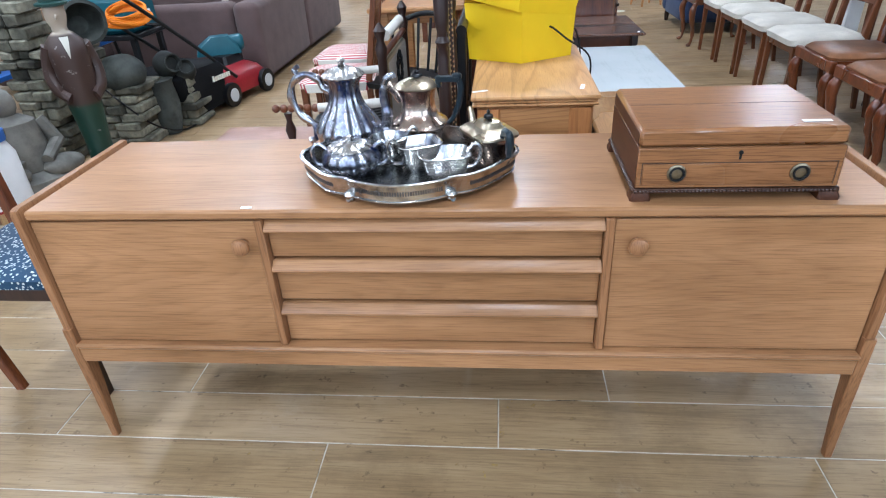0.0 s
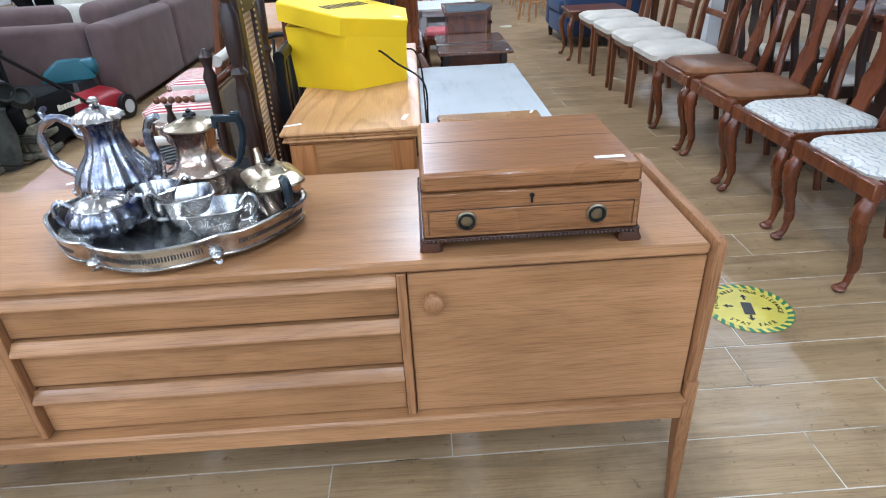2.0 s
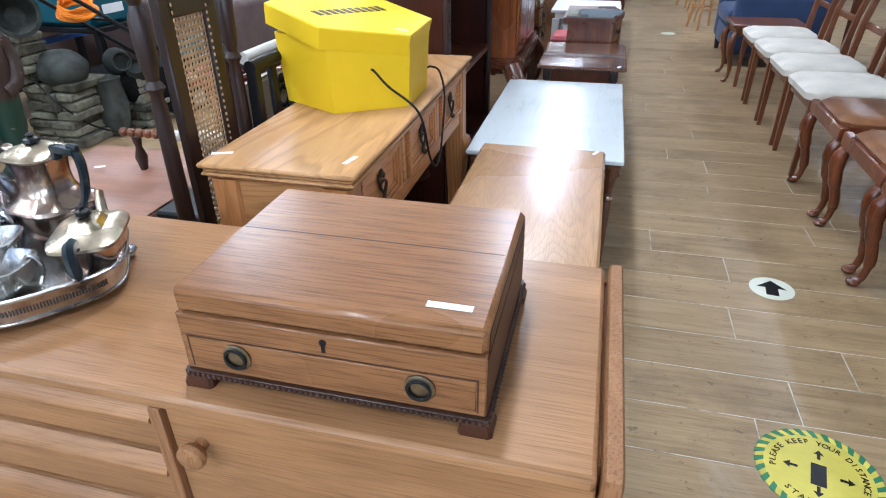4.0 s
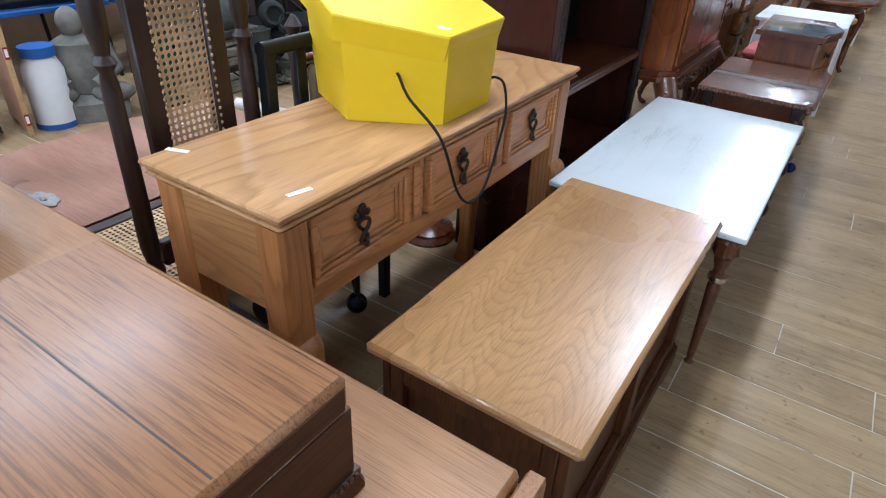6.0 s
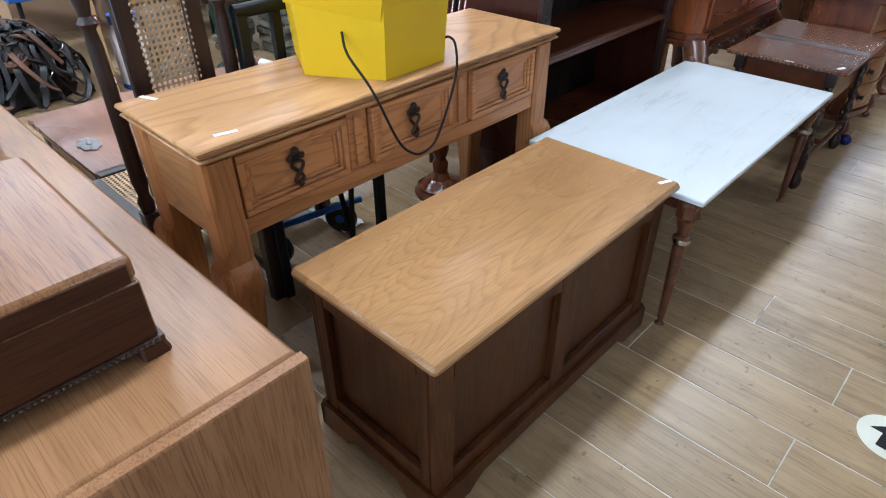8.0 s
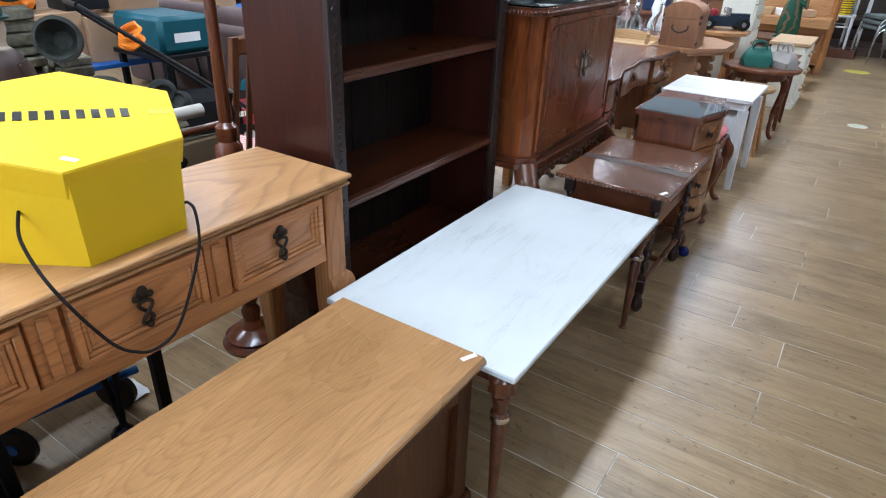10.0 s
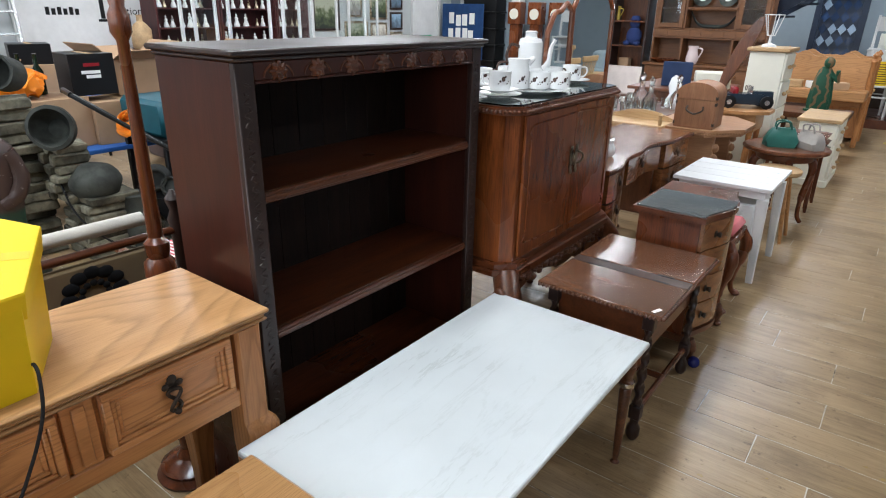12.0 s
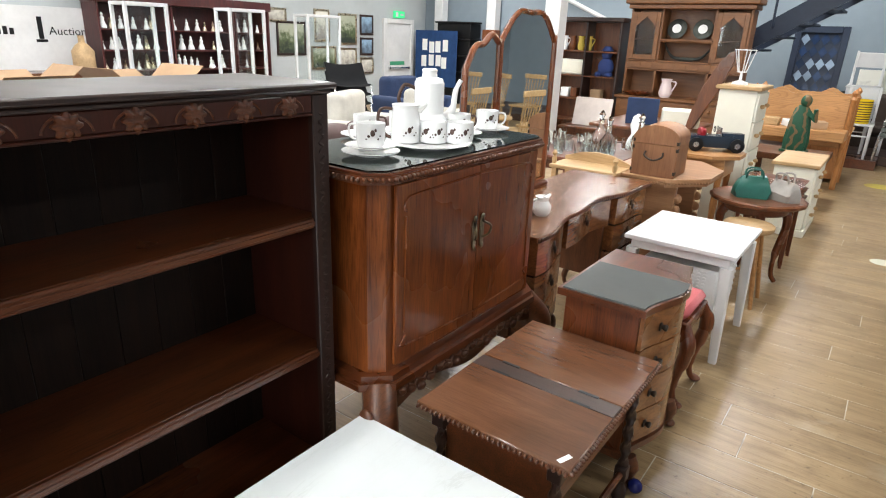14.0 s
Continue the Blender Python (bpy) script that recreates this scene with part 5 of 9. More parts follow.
def sewing_table():
    t = thing("sewing_machine_table", "brown sewing table with folding top and twisted legs", "table")
    xa, xb, ya, yb, z = 0.565, 1.018, 4.127, 4.778, 0.53
    ym = 4.43
    for a, b in ((ya, ym - 0.033), (ym + 0.033, yb)):
        part("top_leaf", M().box(xa, a, z - 0.018, xb, b - 0.0006, z, 0.003), SEW_Y, t)
    part("hinge_strip", M().box(xa, ym - 0.0325, z - 0.018, xb - 0.003, ym + 0.032, z - 0.001, 0.002), BOXDARK, t, "dark hinge strip")
    for y in (ym - 0.031, ym + 0.031):
        for x in (xa + 0.1, xb - 0.1):
            part("hinge", M().box(x - 0.03, y - 0.006, z - 0.002, x + 0.03, y + 0.006, z + 0.0006, 0.001), BLACKIRON, t, "dark brass hinge")
    g = M()
    gadroon(g, (xb + 0.002, ya, z - 0.011), (xb + 0.002, yb, z - 0.011), 0.009, 44, "x")
    gadroon(g, (xa, ya - 0.002, z - 0.011), (xb, ya - 0.002, z - 0.011), 0.009, 30, "y")
    part("carved_edge", g, CARVED, t)
    part("price_label", M().box(-0.02, -0.007, 0, 0.02, 0.007, 0.0008, 0).move(pose(xb - 0.03, ya + 0.035, z + 0.0003, 0, 0, 70)), LABEL, t, "white paper label")
    i = 0.05
    part("case", M().box(xa + 0.06, ya + 0.06, 0.33, xb - 0.06, yb - 0.06, z - 0.0185, 0.003), DARK_Y, t)
    for x in (xa + i, xb - i):
        for y in (ya + i, yb - i):
            leg = part("leg", M().box(x - 0.02, y - 0.02, z - 0.08, x + 0.02, y + 0.02, z - 0.019), DARK_Z, t)
            part("leg_block", M().box(x - 0.02, y - 0.02, 0.09, x + 0.02, y + 0.02, 0.145), DARK_Z, leg)
            part("twisted_shaft", twist(x, y, 0.145, z - 0.08, 0.017), DARK_Z, leg)
            part("bun_foot", M().lathe([(0.014, 0), (0.024, 0.02), (0.024, 0.05), (0.014, 0.07), (0.018, 0.09)], c=(x, y, 0), seg=14), DARK_Z, leg)
    for x in (xa + i, xb - i):
        part("stretcher", M().tube([(x, ya + i + 0.02, 0.118), (x, yb - i - 0.02, 0.118)], 0.012, 8), DARK_Y, t)
    part("stretcher", M().tube([(xa + i, (ya + yb) / 2, 0.118), (xb - i, (ya + yb) / 2, 0.118)], 0.012, 8), DARK_Y, t)


sewing_table()

# ---- serpentine chest of drawers with glass top ----


def drawer_pedestal():
    t = thing("drawer_pedestal", "narrow four-drawer mahogany pedestal with glass top", "chest of drawers")
    xa, xb, ya, yb, z = 0.655, 0.985, 4.80, 5.30, 0.68

    def front(y, e=0.0):
        u = (y - ya) / (yb - ya)
        return xb + e - 0.02 + 0.032 * math.cos((u - 0.5) * 2 * math.pi) * 0.9

    def outline(e):
        n = 24
        return [(xa - e, ya - e)] + [(front(ya + (yb - ya) * k / n, e), ya - e + (yb - ya + 2 * e) * k / n) for k in range(n + 1)] + [(xa - e, yb + e)]

    part("top", M().prism(outline(0.012), z - 0.03, z - 0.006, "z"), MAHO_Y, t)
    n = 20
    sheet_line = [(xa + 0.004, ya - 0.004)] + [(front(ya + 0.31 * k / n, 0.004), ya - 0.004 + 0.314 * k / n) for k in range(n + 1)] + [(xa + 0.004, ya + 0.31)]
    # glass sheet: grey of the reflected ceiling is put into its base colour
    part("glass_sheet", M().prism(sheet_line, z - 0.0055, z + 0.001, "z"), plain("glass_reflection_grey", (0.12, 0.13, 0.13), 0.05, vary=0.05, relief=0.0, spec=1.0), t, "loose sheet of glass")
    part("carcass", M().prism(outline(-0.012), 0.13, z - 0.0305, "z"), CHAIR_W, t)
    for k in range(4):
        z0 = 0.142 + k * 0.126
        n = 20
        rows = []
        for zz in (z0, z0 + 0.12):
            rows.append([(front(ya + 0.02 + (yb - ya - 0.04) * q / n, 0.002), ya + 0.02 + (yb - ya - 0.04) * q / n, zz) for q in range(n + 1)]
                        + [(front(ya + 0.02 + (yb - ya - 0.04) * q / n, -0.014), ya + 0.02 + (yb - ya - 0.04) * q / n, zz) for q in range(n, -1, -1)])
        d = part("drawer", M().rings(rows), WALNUT_Y, t)
        for y in (ya + 0.12,):
            x = front(y, 0.002)
            part("knob", M().lathe([(0.016, 0), (0.016, 0.004), (0.007, 0.008), (0.012, 0.018), (0.01, 0.024), (0.002, 0.026)], m=pose(0, 0, 0, 0, 90), c=(x - 0.002, y, z0 + 0.06), seg=14), IRON, d, "dark metal knob")
    part("base_moulding", M().prism(outline(0.006), 0.105, 0.13, "z"), CARVED, t)
    for x in (xa + 0.03, xb - 0.03):
        for y in (ya + 0.03, yb - 0.03):
            part("foot", M().tube(bezier([(x, y, 0.11), (x + 0.016, y, 0.07), (x + 0.006, y, 0.03), (x + 0.02, y, 0.012)], 4), [0.026] * 5 + [0.02] * 4 + [0.016] * 4, 10).ball(x + 0.02, y, 0.017, 0.022, 0.022, 0.016), CARVED, t)


drawer_pedestal()
single("desk_castor", M().ball(1.0, 4.80, 0.028, 0.026, 0.022, 0.027, 14, 10), plain("shiny_blue_wheel", (0.01, 0.015, 0.12), 0.15), "shiny dark blue castor on the floor", "castor")

# ---- things along the aisle beyond ----


def cabriole(x, y, z, s, t, mat, sx=1, sy=1, name="leg"):
    return part(name, M().tube(bezier([(x, y, z), (x + sx * 0.03 * s, y + sy * 0.02 * s, z * 0.82), (x + sx * 0.022 * s, y + sy * 0.014 * s, z * 0.6), (x - sx * 0.004 * s, y, z * 0.3), (x + sx * 0.004 * s, y, z * 0.1), (x + sx * 0.026 * s, y + sy * 0.012 * s, 0.018 * s)], 5),
                               [0.026 * s] * 4 + [0.032 * s] * 4 + [0.028 * s] * 4 + [0.021 * s] * 5 + [0.014 * s] * 5 + [0.016 * s] * 4, 10)
                .ball(x + sx * 0.026 * s, y + sy * 0.012 * s, 0.015 * s, 0.027 * s, 0.024 * s, 0.015 * s, 10, 6), mat, t)


def pink_stool():
    t = thing("dressing_stool", "mahogany cabriole stool with worn pink seat", "stool", 0.74, 5.56)
    part("seat", M().box(-0.22, -0.15, 0.40, 0.2, 0.15, 0.45, 0.02), PINKSEAT, t, "worn pink velvet seat")
    part("rail", M().box(-0.23, -0.16, 0.35, 0.21, 0.16, 0.4, 0.008), CHAIR_W, t)
    for x, sx in ((-0.2, -1), (0.19, 1)):
        for y, sy in ((-0.13, -1), (0.13, 1)):
            cabriole(x, y, 0.38, 1.0, t, CHAIR_W, sx, sy)


pink_stool()


def white_table():
    t = thing("white_side_table", "white painted planked table with woven basket drawers", "side table")
    xa, xb, ya, yb, z = 0.47, 1.0, 5.905, 6.5, 0.56
    for k in range(4):
        w = (yb - ya) / 4
        part("top_board", M().box(xa, ya + k * w, z - 0.022, xb, ya + (k + 1) * w - 0.0025, z, 0.003), WHITEWOOD, t)
    part("apron", M().box(xa + 0.03, ya + 0.03, z - 0.07, xb - 0.03, yb - 0.03, z - 0.0225, 0.002), WHITEWOOD, t)
    for x, sx in ((xa + 0.04, -1), (xb - 0.04, 1)):
        for y, sy in ((ya + 0.04, -1), (yb - 0.04, 1)):
            part("leg", M().loft([(x + sx * 0.02, y + sy * 0.01, 0, 0.018, 0.018), (x, y, z - 0.0705, 0.028, 0.028)]), WHITEWOOD, t)
    b = M().box(xa + 0.08, ya + 0.08, 0.2, xb - 0.075, yb - 0.08, 0.44, 0.012)
    bs = part("basket", b, WHITEWOOD, t, "white woven basket")
    wv = M()
    for i in range(12):
        for j in range(14):
            wv.ball(xa + 0.1 + i * 0.0265, ya + 0.078 + 0.004 * ((i + j) % 2), 0.215 + j * 0.0165, 0.012, 0.005, 0.008, seg=6, rows=4)
            wv.ball(xb - 0.073 - 0.004 * ((i + j) % 2), ya + 0.1 + i * 0.035, 0.215 + j * 0.0165, 0.005, 0.016, 0.008, seg=6, rows=4)
    part("weave", wv, WHITEWOOD, bs)


white_table()


def round_stool():
    t = thing("round_stool", "small round wooden stool with splayed legs", "stool", 0.88, 6.86)
    part("seat", M().lathe([(0.13, 0.45), (0.14, 0.46), (0.14, 0.48), (0.13, 0.487), (0.01, 0.488)], seg=32), PINE_PALE, t)
    for a in (45, 135, 225, 315):
        c, s = math.cos(radians(a)), math.sin(radians(a))
        part("leg", M().tube([(c * 0.085, s * 0.085, 0.452), (c * 0.16, s * 0.16, 0)], [0.016, 0.012], 10), PINE_X, t)
    part("stretcher", M().tube([(-0.085, -0.085, 0.2), (0.085, 0.085, 0.2)], 0.009, 8), PINE_X, t)


round_stool()


def wine_table():
    t = thing("pie_crust_table", "round mahogany table with scalloped edge", "table", 0.84, 7.24)
    n = 96
    ring = lambda r, z: [((r + 0.007 * abs(math.sin(a * 8))) * math.cos(a), (r + 0.007 * abs(math.sin(a * 8))) * math.sin(a), z) for a in [2 * math.pi * k / n for k in range(n)]]
    part("top", M().rings([ring(0.262, 0.54), ring(0.277, 0.55), ring(0.277, 0.566), ring(0.264, 0.573), ring(0.25, 0.5655)]), CHAIR_L, t)
    part("apron", M().lathe([(0.18, 0.48), (0.19, 0.49), (0.19, 0.5405)], seg=32), CHAIR_L, t)
    for a in (20, 110, 200, 290):
        c, s = math.cos(radians(a)), math.sin(radians(a))
        part("leg", M().tube(bezier([(c * 0.16, s * 0.16, 0.5), (c * 0.2, s * 0.2, 0.42), (c * 0.17, s * 0.17, 0.2), (c * 0.17, s * 0.17, 0.07), (c * 0.2, s * 0.2, 0.015)], 5), [0.028] * 6 + [0.024] * 5 + [0.015] * 10, 10), CHAIR_W, t)


wine_table()
GREENBAG = plain("green_leather", (0.02, 0.11, 0.085), 0.4, vary=0.2, scale=24)
GREYBAG = plain("grey_leather", (0.33, 0.3, 0.27), 0.55, vary=0.2, scale=24)


def handbag(x, y, rz, mat, label, sc):
    t = thing("handbag", label, "handbag", x, y, 0.566, rz, "handbags on the round table")
    part("bag", M().loft([(0, 0, 0, 0.1 * sc, 0.055 * sc), (0, 0, 0.05 * sc, 0.105 * sc, 0.06 * sc), (0, 0, 0.1 * sc, 0.085 * sc, 0.04 * sc), (0, 0, 0.13 * sc, 0.07 * sc, 0.012 * sc)]).rough(0.02, 0.05, x), mat, t)
    for s in (-1, 1):
        part("strap", M().tube(bezier([(-0.05 * sc, s * 0.02, 0.12 * sc), (-0.04 * sc, s * 0.035, 0.17 * sc), (0.03 * sc, s * 0.03, 0.175 * sc), (0.05 * sc, s * 0.02, 0.12 * sc)], 6), 0.006, 7), mat, t)


handbag(0.80, 7.22, 20, GREENBAG, "slouched green leather handbag", 1.0)
handbag(0.97, 7.26, -35, GREYBAG, "slouched grey leather handbag", 0.95)


def dressing_table():
    t = thing("dressing_table", "serpentine walnut dressing table with carved edge and drawers", "dressing table")
    xa, xb, ya, yb, z = -0.06, 0.41, 5.06, 6.40, 0.73

    def fx(u, e=0.0):
        return xb + e - 0.036 + 0.036 * math.cos(u * 2 * math.pi) + 0.012 * math.sin(u * 6 * math.pi)

    n = 40

    def outline(e):
        return [(xa, ya - e)] + [(fx(k / n, e), ya - e + (yb - ya + 2 * e) * k / n) for k in range(n + 1)] + [(xa, yb + e)]

    part("top", M().prism(outline(0.006), z - 0.022, z, "z"), WALNUT_Y, t, "figured walnut top with carved edge")
    g = M()
    for k in range(76):
        u = (k + 0.5) / 76
        g.ball(fx(u, 0.006), ya + (yb - ya) * u, z - 0.013, 0.008, 0.011, 0.011, seg=6, rows=4)
    part("carved_edge", g, CARVED, t)
    for u0, u1, rows in ((0.0, 0.3, 3), (0.3, 0.7, 1), (0.7, 1.0, 3)):
        y0, y1 = ya + (yb - ya) * u0 + 0.02, ya + (yb - ya) * u1 - 0.02
        low = z - 0.03 - 0.15 * rows
        part("case", M().box(xa + 0.01, y0 - 0.018, low, xb - 0.095, y1 + 0.018, z - 0.0225, 0.002), WALNUT_Z, t)
        for r in range(rows):
            z1 = z - 0.034 - 0.15 * r
            rr = []
            for zz in (z1 - 0.14, z1):
                us = [u0 + 0.02 + (u1 - u0 - 0.04) * k / 14 for k in range(15)]
                rr.append([(fx(q, -0.008), ya + (yb - ya) * q, zz) for q in us] + [(xb - 0.094, ya + (yb - ya) * q, zz) for q in reversed(us)])
            d = part("drawer", M().rings(rr), WALNUT_Y, t)
            q = (u0 + u1) / 2
            part("handle", M().ball(fx(q, -0.006), ya + (yb - ya) * q, z1 - 0.05, 0.006, 0.016, 0.018, 10, 6).ball(fx(q, 0.002), ya + (yb - ya) * q, z1 - 0.07, 0.008, 0.011, 0.018, 10, 6), IRON, d, "dark metal handle")
    for x in (xa + 0.04, xb - 0.1):
        for y in (ya + 0.05, ya + 0.36, yb - 0.36, yb - 0.05):
            cabriole(x, y, 0.26, 0.9, t, CARVED, 1, 0.2)
    return t


dressing_table()
MIRROR, _nt, _bs = base("mirror_silvering")
_bs.inputs["Base Color"].default_value = (0.82, 0.85, 0.84, 1)
_bs.inputs["Metallic"].default_value, _bs.inputs["Roughness"].default_value = 1.0, 0.02


def triple_mirror():
    t = thing("triple_mirror", "three-panel mahogany dressing mirror with shaped arches", "mirror", -0.03, 5.67, 0.73)

    def leaf(w, h, arch, m, name, slope=0.0):
        n = 28
        pts = [(-w, 0.0)] + [(-w + 2 * w * k / n, h + slope * (k / n - 0.5) + arch * (math.sin(math.pi * k / n) ** 0.8) - 0.012 * math.cos(4 * math.pi * k / n)) for k in range(n + 1)] + [(w, 0.0)]
        g = part(name, M().prism([(u * 0.965, 0.012 + v * 0.975) for u, v in pts], -0.002, 0.004, "x").move(m), MIRROR, t, "bevelled mirror glass", angle=20)
        loop = pts + [pts[0]]
        part("frame", M().tube([tuple(m @ Vector((0.004, u, v))) for u, v in loop], 0.013, 8), MAHO_Z, g, "dark mahogany frame")
        part("backing", M().prism(pts, -0.016, -0.003, "x").move(m), DARK_Z, g)

    leaf(0.255, 0.70, 0.13, pose(0, 0, 0.03, 0, 0, 0), "centre_glass")
    leaf(0.14, 0.64, 0.05, pose(0.01, -0.41, 0.03, 0, 0, 4), "wing_glass", 0.1)
    leaf(0.14, 0.64, 0.05, pose(-0.07, 0.395, 0.03, 0, 0, 27), "wing_glass", -0.1)
    part("base", M().box(-0.03, -0.24, 0, 0.05, 0.24, 0.026, 0.006), MAHO_Y, t)


triple_mirror()


def little_jug(x, y, label, r):
    t = thing("china_jug", label, "jug", x, y, 0.7305, 70)
    part("body", M().lathe([(0.03 * r, 0), (0.045 * r, 0.02 * r), (0.047 * r, 0.05 * r), (0.03 * r, 0.075 * r), (0.036 * r, 0.095 * r), (0.033 * r, 0.094 * r), (0.02 * r, 0.07 * r)], seg=28).tube([(0.02 * r, 0, 0.08 * r), (0.05 * r, 0, 0.1 * r)], [0.015 * r, 0.007 * r], 8), CHINA, t)
    part("handle", M().tube(bezier([(-0.03 * r, 0, 0.085 * r), (-0.062 * r, 0, 0.08 * r), (-0.06 * r, 0, 0.045 * r), (-0.042 * r, 0, 0.03 * r)], 5), 0.0045, 7), CHINA, t)
    s = M()
    spray(s, 0.046 * r, 0.045 * r, 1.2)
    part("flower_print", s, GREENBAG, t, "green leaf print")


little_jug(0.2, 5.23, "round white china jug with green leaf print", 1.25)
little_jug(0.27, 5.36, "small white china cream jug", 0.9)
single("glass_bottle", M().lathe([(0.026, 0), (0.03, 0.004), (0.028, 0.05), (0.012, 0.062), (0.011, 0.08), (0.017, 0.084), (0.017, 0.1), (0.002, 0.102)], seg=20), GLASS, "small clear glass scent bottle on the dressing table", "bottle", pose(0.13, 5.44, 0.7305))

# ---- octagonal pine table and trunk ----


OCTWOOD = wood("pinkish_pine", (0.42, 0.22, 0.11), (0.32, 0.155, 0.072), "x", 1.5, 0.42, rings=0.3, pores=0.15, count=40.0)


def octagon_table():
    t = thing("octagonal_pine_table", "low octagonal pine table with roped edge and carved ends", "table", 0.3, 6.98, 0, 0)
    z = 0.715
    oc = lambda rx, ry: [(rx * math.cos(radians(45 * k + 22.5)), ry * math.sin(radians(45 * k + 22.5))) for k in range(8)]
    part("top", M().prism(oc(0.36, 0.43), z - 0.016, z, "z").prism(oc(0.34, 0.41), z - 0.05, z - 0.0165, "z"), OCTWOOD, t)
    g = M()
    pts = oc(0.352, 0.422)
    for k in range(8):
        gadroon(g, (*pts[k], z - 0.026), (*pts[(k + 1) % 8], z - 0.026), 0.011, 14, "x")
    part("roped_edge", g, OCTWOOD, t)
    for y in (-0.24, 0.24):
        e = part("end_support", M().box(-0.17, y - 0.02, 0.09, 0.17, y + 0.02, z - 0.051, 0.006), OCTWOOD, t)
        for s in (-1, 1):
            sc = M()
            for k in range(7):
                sc.ball(s * 0.18, y, 0.16 + k * 0.07, 0.026, 0.024, 0.03, 10, 6)
            part("carved_side", sc, OCTWOOD, e)
        part("foot", M().box(-0.24, y - 0.03, 0, 0.24, y + 0.03, 0.088, 0.012), OCTWOOD, t)
    part("lower_shelf", M().box(-0.15, -0.21, 0.14, 0.15, 0.21, 0.165, 0.004), OCTWOOD, t)


octagon_table()
TRUNKW = wood("worn_trunk_wood", (0.38, 0.18, 0.085), (0.24, 0.1, 0.044), "z", 1.4, 0.5, pores=0.2, wear=0.35)


def trunk_box():
    t = thing("domed_trunk_box", "small worn domed wooden trunk with iron handle", "trunk", 0.33, 6.76, 0.7155, 2)
    part("box", M().box(-0.13, -0.13, 0, 0.13, 0.13, 0.19, 0.004), TRUNKW, t)
    n = 14
    arc = [(-0.131, 0.1905)] + [(0.131 * -math.cos(math.pi * k / n), 0.225 + 0.075 * math.sin(math.pi * k / n)) for k in range(n + 1)] + [(0.131, 0.1905)]
    part("lid", M().prism(arc, -0.131, 0.131, "y"), TRUNKW, t)
    part("handle", M().tube(bezier([(-0.05, -0.133, 0.145), (-0.05, -0.15, 0.12), (0, -0.152, 0.098), (0.05, -0.15, 0.12), (0.05, -0.133, 0.145)], 5), 0.006, 7), IRON, t, "iron drop handle")
    for x in (-0.126, 0.126):
        for zz in (0.03, 0.165, 0.205):
            part("corner_strap", M().box(x - 0.006, -0.134, zz - 0.01, x + 0.006, -0.1, zz + 0.01, 0.001), IRON, t)


trunk_box()

# ---- dining chairs in a row along the aisle ----


def queen_anne(x, y, seatmat, woodmat, label, group, seatname):
    """Faces -x; back posts lean away from the aisle."""
    t = thing("dining_chair", label, "chair", x, y, 0, random.uniform(-1.5, 1.5), group)
    for s in (-1, 1):
        cabriole(-0.2, s * 0.205, 0.39, 1.0, t, woodmat, -1, s * 0.2)
        part("back_post", M().tube(bezier([(0.23, s * 0.15, 0), (0.2, s * 0.165, 0.25), (0.2, s * 0.17, 0.43), (0.225, s * 0.19, 0.62), (0.255, s * 0.175, 0.8), (0.285, s * 0.185, 0.93), (0.29, s * 0.14, 0.99)], 5), [0.019] * 10 + [0.021] * 8 + [0.016] * 13, 8), woodmat, t)
        part("side_rail", M().loft([(0, s * 0.2, 0.37, 0.19, 0.013), (0, s * 0.2, 0.43, 0.19, 0.013)]), woodmat, t)
    part("front_rail", M().box(-0.235, -0.235, 0.37, -0.2, 0.235, 0.432, 0.005), woodmat, t)
    part("rear_rail", M().box(0.18, -0.16, 0.37, 0.205, 0.16, 0.43, 0.003), woodmat, t)
    part("top_rail", M().tube(bezier([(0.29, -0.145, 0.985), (0.295, -0.07, 1.005), (0.297, 0, 0.99), (0.295, 0.07, 1.005), (0.29, 0.145, 0.985)], 6), [0.018] * 8 + [0.024] * 9 + [0.018] * 8, 8), woodmat, t)
    prof = [(0.05, 0.43), (0.04, 0.5), (0.062, 0.57), (0.045, 0.62), (0.035, 0.7), (0.06, 0.82), (0.07, 0.9), (0.05, 0.98)]
    rr = []
    for w, z in prof:
        xx = 0.2 + 0.09 * ((z - 0.43) / 0.55) + 0.012 * math.sin((z - 0.43) * 9)
        rr.append([(xx - 0.006, -w, z), (xx - 0.006, w, z), (xx + 0.006, w, z), (xx + 0.006, -w, z)])
    part("splat", M().rings(rr), woodmat, t)
    part("seat", M().loft([(-0.015, 0, 0.425, 0.2, 0.2), (-0.015, 0, 0.442, 0.205, 0.205), (-0.012, 0, 0.46, 0.185, 0.185), (-0.01, 0, 0.466, 0.13, 0.13)]), seatmat, t, seatname, angle=60)
    return t


for _y in (2.35, 2.865):
    queen_anne(2.14, _y, BROCADE, CHAIR_W, "mahogany cabriole dining chair, pale seat with blue stripes", "brocade chairs in the row", "pale seat with dark stripes")
for _y in (3.37, 3.875):
    queen_anne(2.15, _y, LEATHER, CHAIR_W, "mahogany cabriole dining chair with worn tan leather seat", "leather chairs in the row", "worn tan leather seat")


